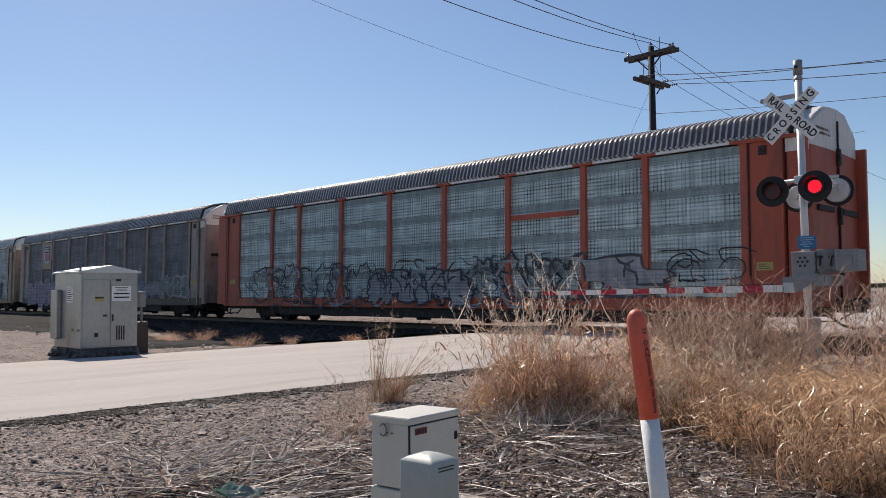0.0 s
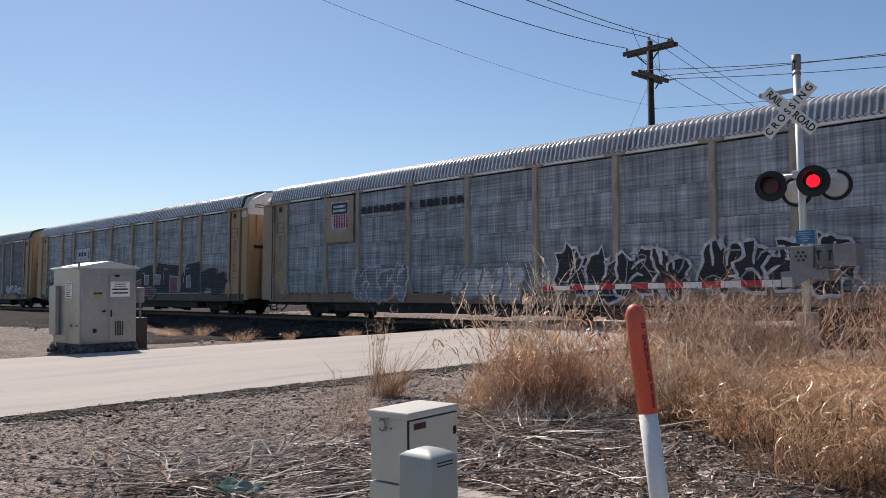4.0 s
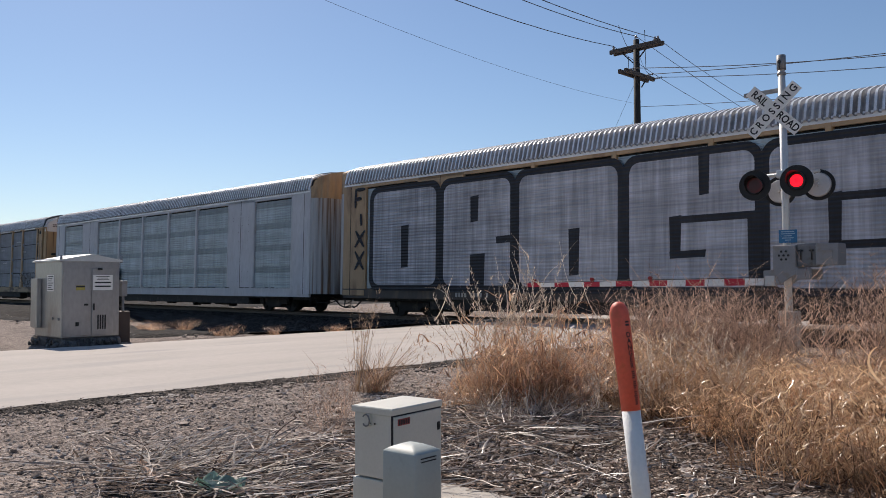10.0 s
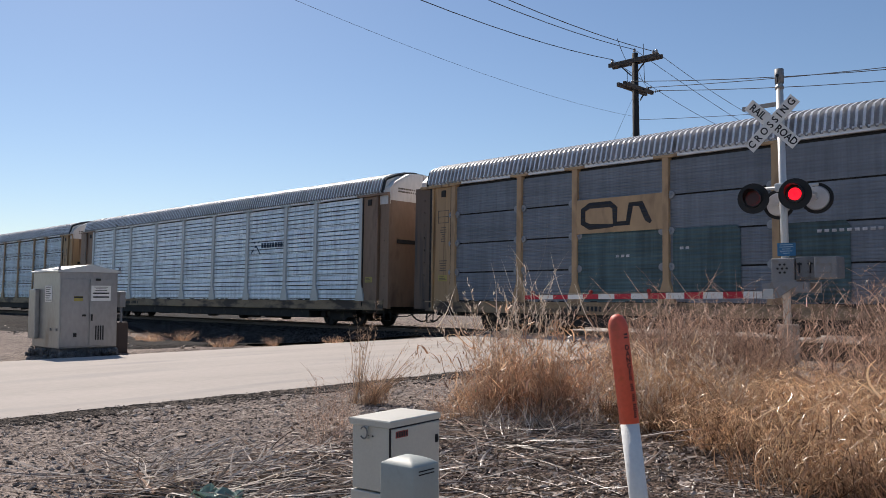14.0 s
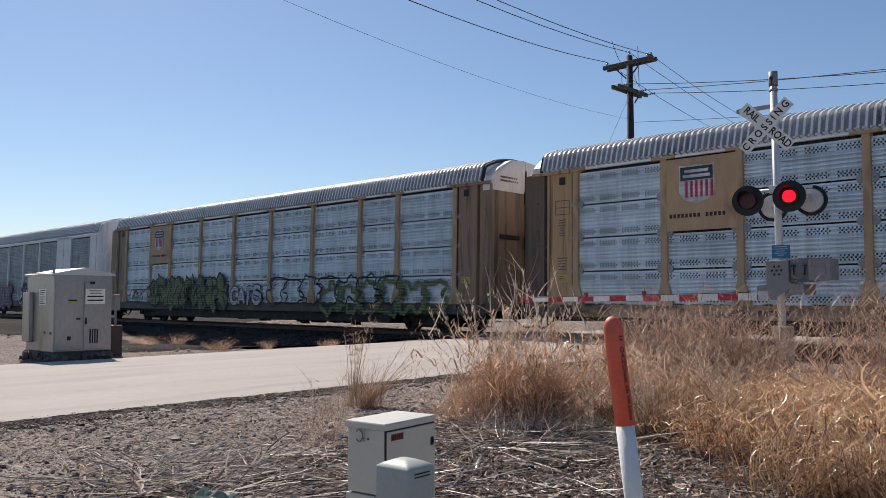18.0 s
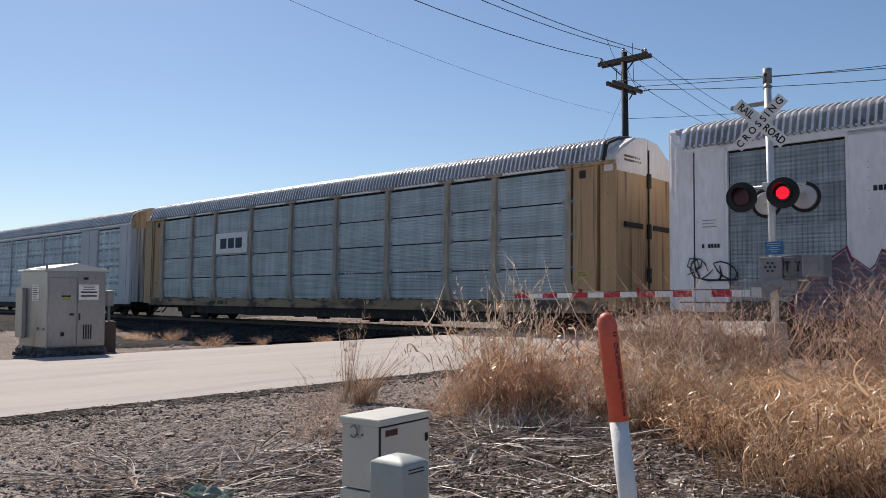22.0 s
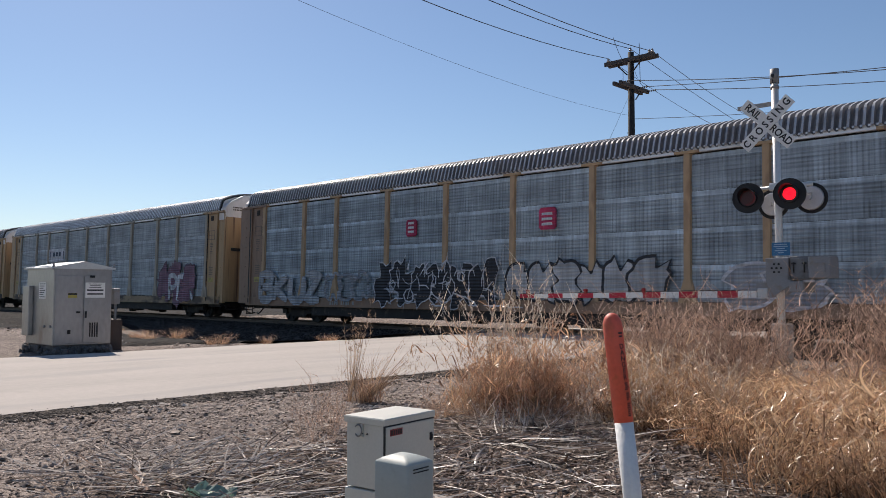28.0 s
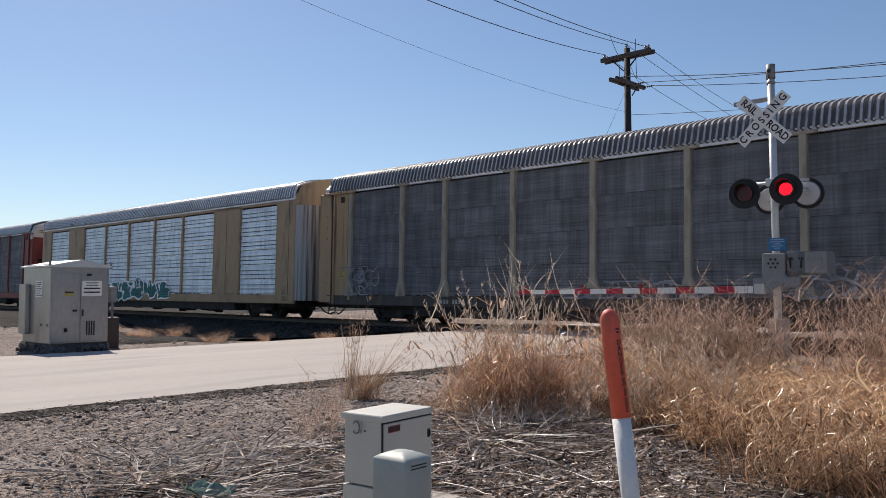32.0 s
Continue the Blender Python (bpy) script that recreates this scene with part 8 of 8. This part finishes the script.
def build_litter():
    rng = random.Random(8)
    items, dark = [], []
    for cx, cy, sx, sy, n, ang in HEAPS:
        for _ in range(n // 2 if cx < -4.1 else n // 7):
            x, y = rng.gauss(cx, sx), rng.gauss(cy, sy)
            items.append(stalk(rng, x, y, rng.choice((0.1, 0.18, 0.3, 0.5, 0.8)) * rng.uniform(0.7, 1.3), ang + rng.gauss(0, 0.8) + math.pi * (rng.random() < 0.5), rng.choice((0.002, 0.003, 0.004, 0.006, 0.009)), rng.uniform(0, 0.08), rng.uniform(0.005, 0.06)))
            x, y = rng.gauss(cx, sx), rng.gauss(cy, sy)
            dark.append(stalk(rng, x, y, rng.uniform(0.12, 0.6), ang + rng.gauss(0, 0.8), rng.uniform(0.002, 0.006), rng.uniform(0, 0.05)))
    for cx, cy, sx, sy, n, spread in ((-4.75, 2.95, 0.55, 0.38, 300, 0.8), (-4.35, 3.7, 0.5, 0.3, 130, 0.6), (-4.5, 5.45, 0.65, 0.28, 120, 0.45), (-3.7, 4.75, 0.5, 0.35, 36, 0.9), (-3.9, 6.05, 0.45, 0.3, 60, 0.8)):
        for _ in range(n):  # long broken canes lying on the heaps
            x, y = rng.gauss(cx, sx), rng.gauss(cy, sy)
            a = rng.gauss(0.72, spread) if rng.random() < 0.75 else rng.uniform(0, 6.3)
            (items if rng.random() < (0.42 if cy < 4 else 0.25) else dark).append(stalk(rng, x, y, rng.choice((0.2, 0.35, 0.55, 0.8)) * rng.uniform(0.7, 1.3), a + math.pi * (rng.random() < 0.5), rng.choice((0.004, 0.006, 0.008, 0.012)), rng.uniform(-0.02, 0.12), rng.uniform(0.03, 0.11)))
    for _ in range(300):  # the palest, thickest canes, at the foot of the heap
        x, y = rng.gauss(-4.95, 0.5), rng.gauss(2.72, 0.22)
        items.append(stalk(rng, x, y, rng.uniform(0.12, 0.6), rng.gauss(0.72, 0.9), rng.uniform(0.004, 0.011), rng.uniform(0.0, 0.14), rng.uniform(0.05, 0.12)))
    for _ in range(420):
        x, y = rng.uniform(-8.6, -1.5), rng.uniform(2.0, 9.0)
        items.append(stalk(rng, x, y, rng.uniform(0.05, 0.3), rng.uniform(0, 6.3), rng.uniform(0.0015, 0.004), rng.uniform(0, 0.02)))
    for _ in range(150):  # pale dead leaves hanging at the foot of the tussock
        x, y = rng.gauss(-4.8, 0.4), rng.gauss(5.95, 0.2)
        items.append(stalk(rng, x, y, rng.uniform(0.12, 0.4), rng.uniform(0, 6.3), rng.uniform(0.002, 0.006), rng.uniform(0.05, 0.32)))
    for _ in range(5600):  # chopped bits of stalk and bark
        x, y = rng.gauss(-3.6, 1.1), rng.gauss(4.7, 0.85)
        (items if rng.random() < 0.2 else dark).append(stalk(rng, x, y, rng.uniform(0.015, 0.07), rng.uniform(0, 6.3), rng.uniform(0.003, 0.011), rng.uniform(-0.02, 0.035), rng.uniform(0.015, 0.05)))
    scatter("dark_litter", "dark rotting stalks among the straw", "straw", dark, fibre("rotting stalks", (0.025, 0.017, 0.013), (0.42, 0.30, 0.225), 0.0, 0.02))
    scatter("straw_litter", "bleached dead stalks lying tangled on the ground", "straw", items, PALESTALK)
    items = []
    for _ in range(16000):
        x, y = rng.uniform(-11, -0.8), rng.uniform(1.6, 10.5)
        if ROAD_X0 < x < ROAD_X1 + 0.05:
            continue
        items.append(stone(rng, x, y, min(0.05, 0.004 + rng.expovariate(1 / 0.0052))))
    for _ in range(12000):
        x, y = rng.uniform(-8.8, -3.6), rng.uniform(1.8, 7.0)
        items.append(stone(rng, x, y, min(0.03, 0.004 + rng.expovariate(1 / 0.0042)), 0.004))
    for _ in range(4200):
        x, y = rng.gauss(-3.4, 1.1), rng.gauss(4.7, 0.8)
        items.append(stone(rng, x, y, 0.006 + min(0.034, rng.expovariate(1 / 0.010)), 0.034))
    for _ in range(2200):  # coarser pebbles and clods, in drifts
        x, y = rng.uniform(-8.8, -3.4), rng.uniform(1.8, 7.6)
        if noise.noise((x * 1.3, y * 1.3, 5)) > -0.12:
            items.append(stone(rng, x, y, 0.011 + rng.expovariate(1 / 0.007), 0.006))
    for _ in range(5200):  # grit washed over the road's edge
        x, y = ROAD_X1 + 0.05 - abs(rng.gauss(0, 0.22)) + rng.uniform(0, 0.25), rng.uniform(-1, 12)
        items.append(stone(rng, x, y, rng.uniform(0.004, 0.013), 0.045 if x < ROAD_X1 - 0.05 else 0.015))
    scatter("pebbles", "scattered pale and brown pebbles on dry earth", "pebbles", items, STONES)
    items = []
    for _ in range(5200):
        x, y = rng.uniform(-44, -2), TRACK_Y - 1.0 - abs(rng.gauss(0, 1.0))
        if ROAD_X0 - 0.3 < x < ROAD_X1 + 0.3:
            continue
        def lump(verts, faces, x=x, y=y, s=rng.uniform(0.02, 0.05)):
            n0 = len(verts)
            stone(rng, x, y, s)(verts, faces)
            dz = max(0.0, -0.14 - 0.10 * max(0, TRACK_Y - 1.5 - y)) if TRACK_Y - y < 3 else 0
            base = -0.12 if TRACK_Y - y < 1.5 else (-0.12 - 0.14 * (TRACK_Y - y - 1.5) if TRACK_Y - y < 2.2 else -0.22 - 0.525 * (TRACK_Y - y - 2.2) if TRACK_Y - y < 3.3 else None)
            if base is not None:
                shift = base - sum(v[2] for v in verts[n0:]) / (len(verts) - n0)
                verts[n0:] = [(a, b, c + shift + 0.02) for a, b, c in verts[n0:]]
        items.append(lump)
    scatter("ballast_stones", "loose dark ballast stones beside the rails", "ballast stones", items, fibre("dark stones", (0.012, 0.011, 0.010), (0.11, 0.10, 0.09), 0.0, 0.0))
    items = []
    for _ in range(2600):
        x, y = rng.uniform(-40, -4), TRACK_Y + 2.6 + abs(rng.gauss(0, 2.6))
        def clod(verts, faces, x=x, y=y, s=rng.uniform(0.03, 0.11)):
            n0 = len(verts)
            stone(rng, x, y, s)(verts, faces)
            shift = -0.16 - sum(v[2] for v in verts[n0:]) / (len(verts) - n0)
            verts[n0:] = [(a, b, c + shift) for a, b, c in verts[n0:]]
        if not ROAD_X0 < x < ROAD_X1:
            items.append(clod)
    for _ in range(600):
        y = rng.uniform(8.6, 16.5)
        items.append(stone(rng, ROAD_X0 - 0.9 - abs(rng.gauss(0, 9)), y, rng.uniform(0.015, 0.07), 0.02))
    scatter("gravel_clods", "pale gravel clods strewn along both sides of the track", "gravel", items, STONES)
    items = []
    y = -1.0
    while y < 17:
        for _ in range(10):
            items.append(stone(rng, ROAD_X1 - 0.02 + abs(rng.gauss(0.0, 0.24)), y + rng.uniform(0, 0.2), rng.uniform(0.008, 0.035)))
        y += 0.2
    for _ in range(900):
        items.append(stone(rng, ROAD_X1 - abs(rng.gauss(0, 0.5)), rng.uniform(0, 17), rng.uniform(0.004, 0.012), 0.055))
    scatter("road_edge_rubble", "crumbled dark asphalt pieces along the road edge", "rubble", items, fibre("dark rubble", (0.03, 0.028, 0.026), (0.13, 0.115, 0.10), 0.0, 0.0))


build_litter()


def build_scrap():
    bm = bmesh.new()
    rows = []
    for j in range(7):
        rows.append([Vector((i * 0.035, j * 0.03, 0.05 * noise.noise((i * 0.6, j * 0.7, 3)) + 0.04 * math.sin(i * 0.9) * math.cos(j))) for i in range(9)])
    sweep(bm, rows, closed=False)
    bmesh.ops.solidify(bm, geom=bm.faces[:], thickness=0.002)
    ob = part("plastic_scrap", bm, mat("teal plastic", (0.34, 0.46, 0.41), 0.45, vary=0.15), at=pose(-4.40, 2.38, 0.06, 0, 0, 40))
    tagged(ob, "crumpled pale teal plastic scrap on the straw", "litter")


build_scrap()

# ---- distance ----


def build_far():
    bm = bmesh.new()
    rng = random.Random(5)
    pts = []
    for i in range(240):
        a = radians(i * 1.5)
        pts.append((math.cos(a), math.sin(a), 3 + 5 * abs(noise.noise((math.cos(a) * 9, math.sin(a) * 9, 1))) + rng.uniform(0, 1.2)))
    sweep(bm, [[(x * 900, y * 900, -2) for x, y, z in pts], [(x * 900, y * 900, z * 0.8) for x, y, z in pts], [(x * 1000, y * 1000, z) for x, y, z in pts], [(x * 1100, y * 1100, -2) for x, y, z in pts]], caps=False)
    tagged(part("backdrop", bm, FARLAND), "low dark scrub along the flat horizon", "far scrub", kind="structure")


build_far()



FLASH = 0.9957


def motions():
    for car, k in CARS:
        walk(car, [(t, pose(car_x(t, k), CAR_Y, 0, CANT)) for t, _ in SURGE])
    # wheels roll with the train; all cars share the four turning axles of the first
    rows = [i / FPS for i in range(0, 32 * FPS + 1)]
    first = WHEELS[:4]
    for wheel, x in first:
        walk(wheel, [(t, pose(x, 0, 0.42, 0, math.degrees((car_x(t, 0) - car_x(0, 0)) / 0.42))) for t in rows])
    for i, (wheel, x) in enumerate(WHEELS[4:]):
        source = first[i % 4][0]
        wheel.rotation_mode = "QUATERNION"
        wheel.animation_data_create()
        wheel.animation_data.action = source.animation_data.action
        wheel.animation_data.action_slot = source.animation_data.action_slot
    # grass rocks in the wind
    for i, (clump, at, turn, amount) in enumerate(SWAY):
        rows = []
        for j in range(0, 65):
            t = j * 0.5
            a = amount * (1.3 * math.sin(t * 2.3 + i * 1.7) + 0.8 * math.sin(t * 3.7 + i))
            rows.append((t, Matrix.Translation(at) @ pose(0, 0, 0, a * 0.6, a, 0) @ pose(0, 0, 0, 0, 0, turn)))
        walk(clump, rows)
    # the two lamps flash in turn: each disc turns its lit or its dark face out
    for lamp, phase in LAMPS:
        keys, turn = [(0.0, 180.0 * phase)], 180.0 * phase
        n = 0
        while True:
            t = (n // 2) * FLASH + (0.47 if n % 2 == 0 else 0.885)
            if t > 31.9:
                break
            for j in range(4):
                keys.append((t - 0.0667 + j / FPS, turn + 60.0 * j))
            turn += 180.0
            n += 1
        keys.append((32.0, turn))
        walk(lamp, [(t, pose(0, -0.013, 0, 0, 0, a)) for t, a in keys])


motions()
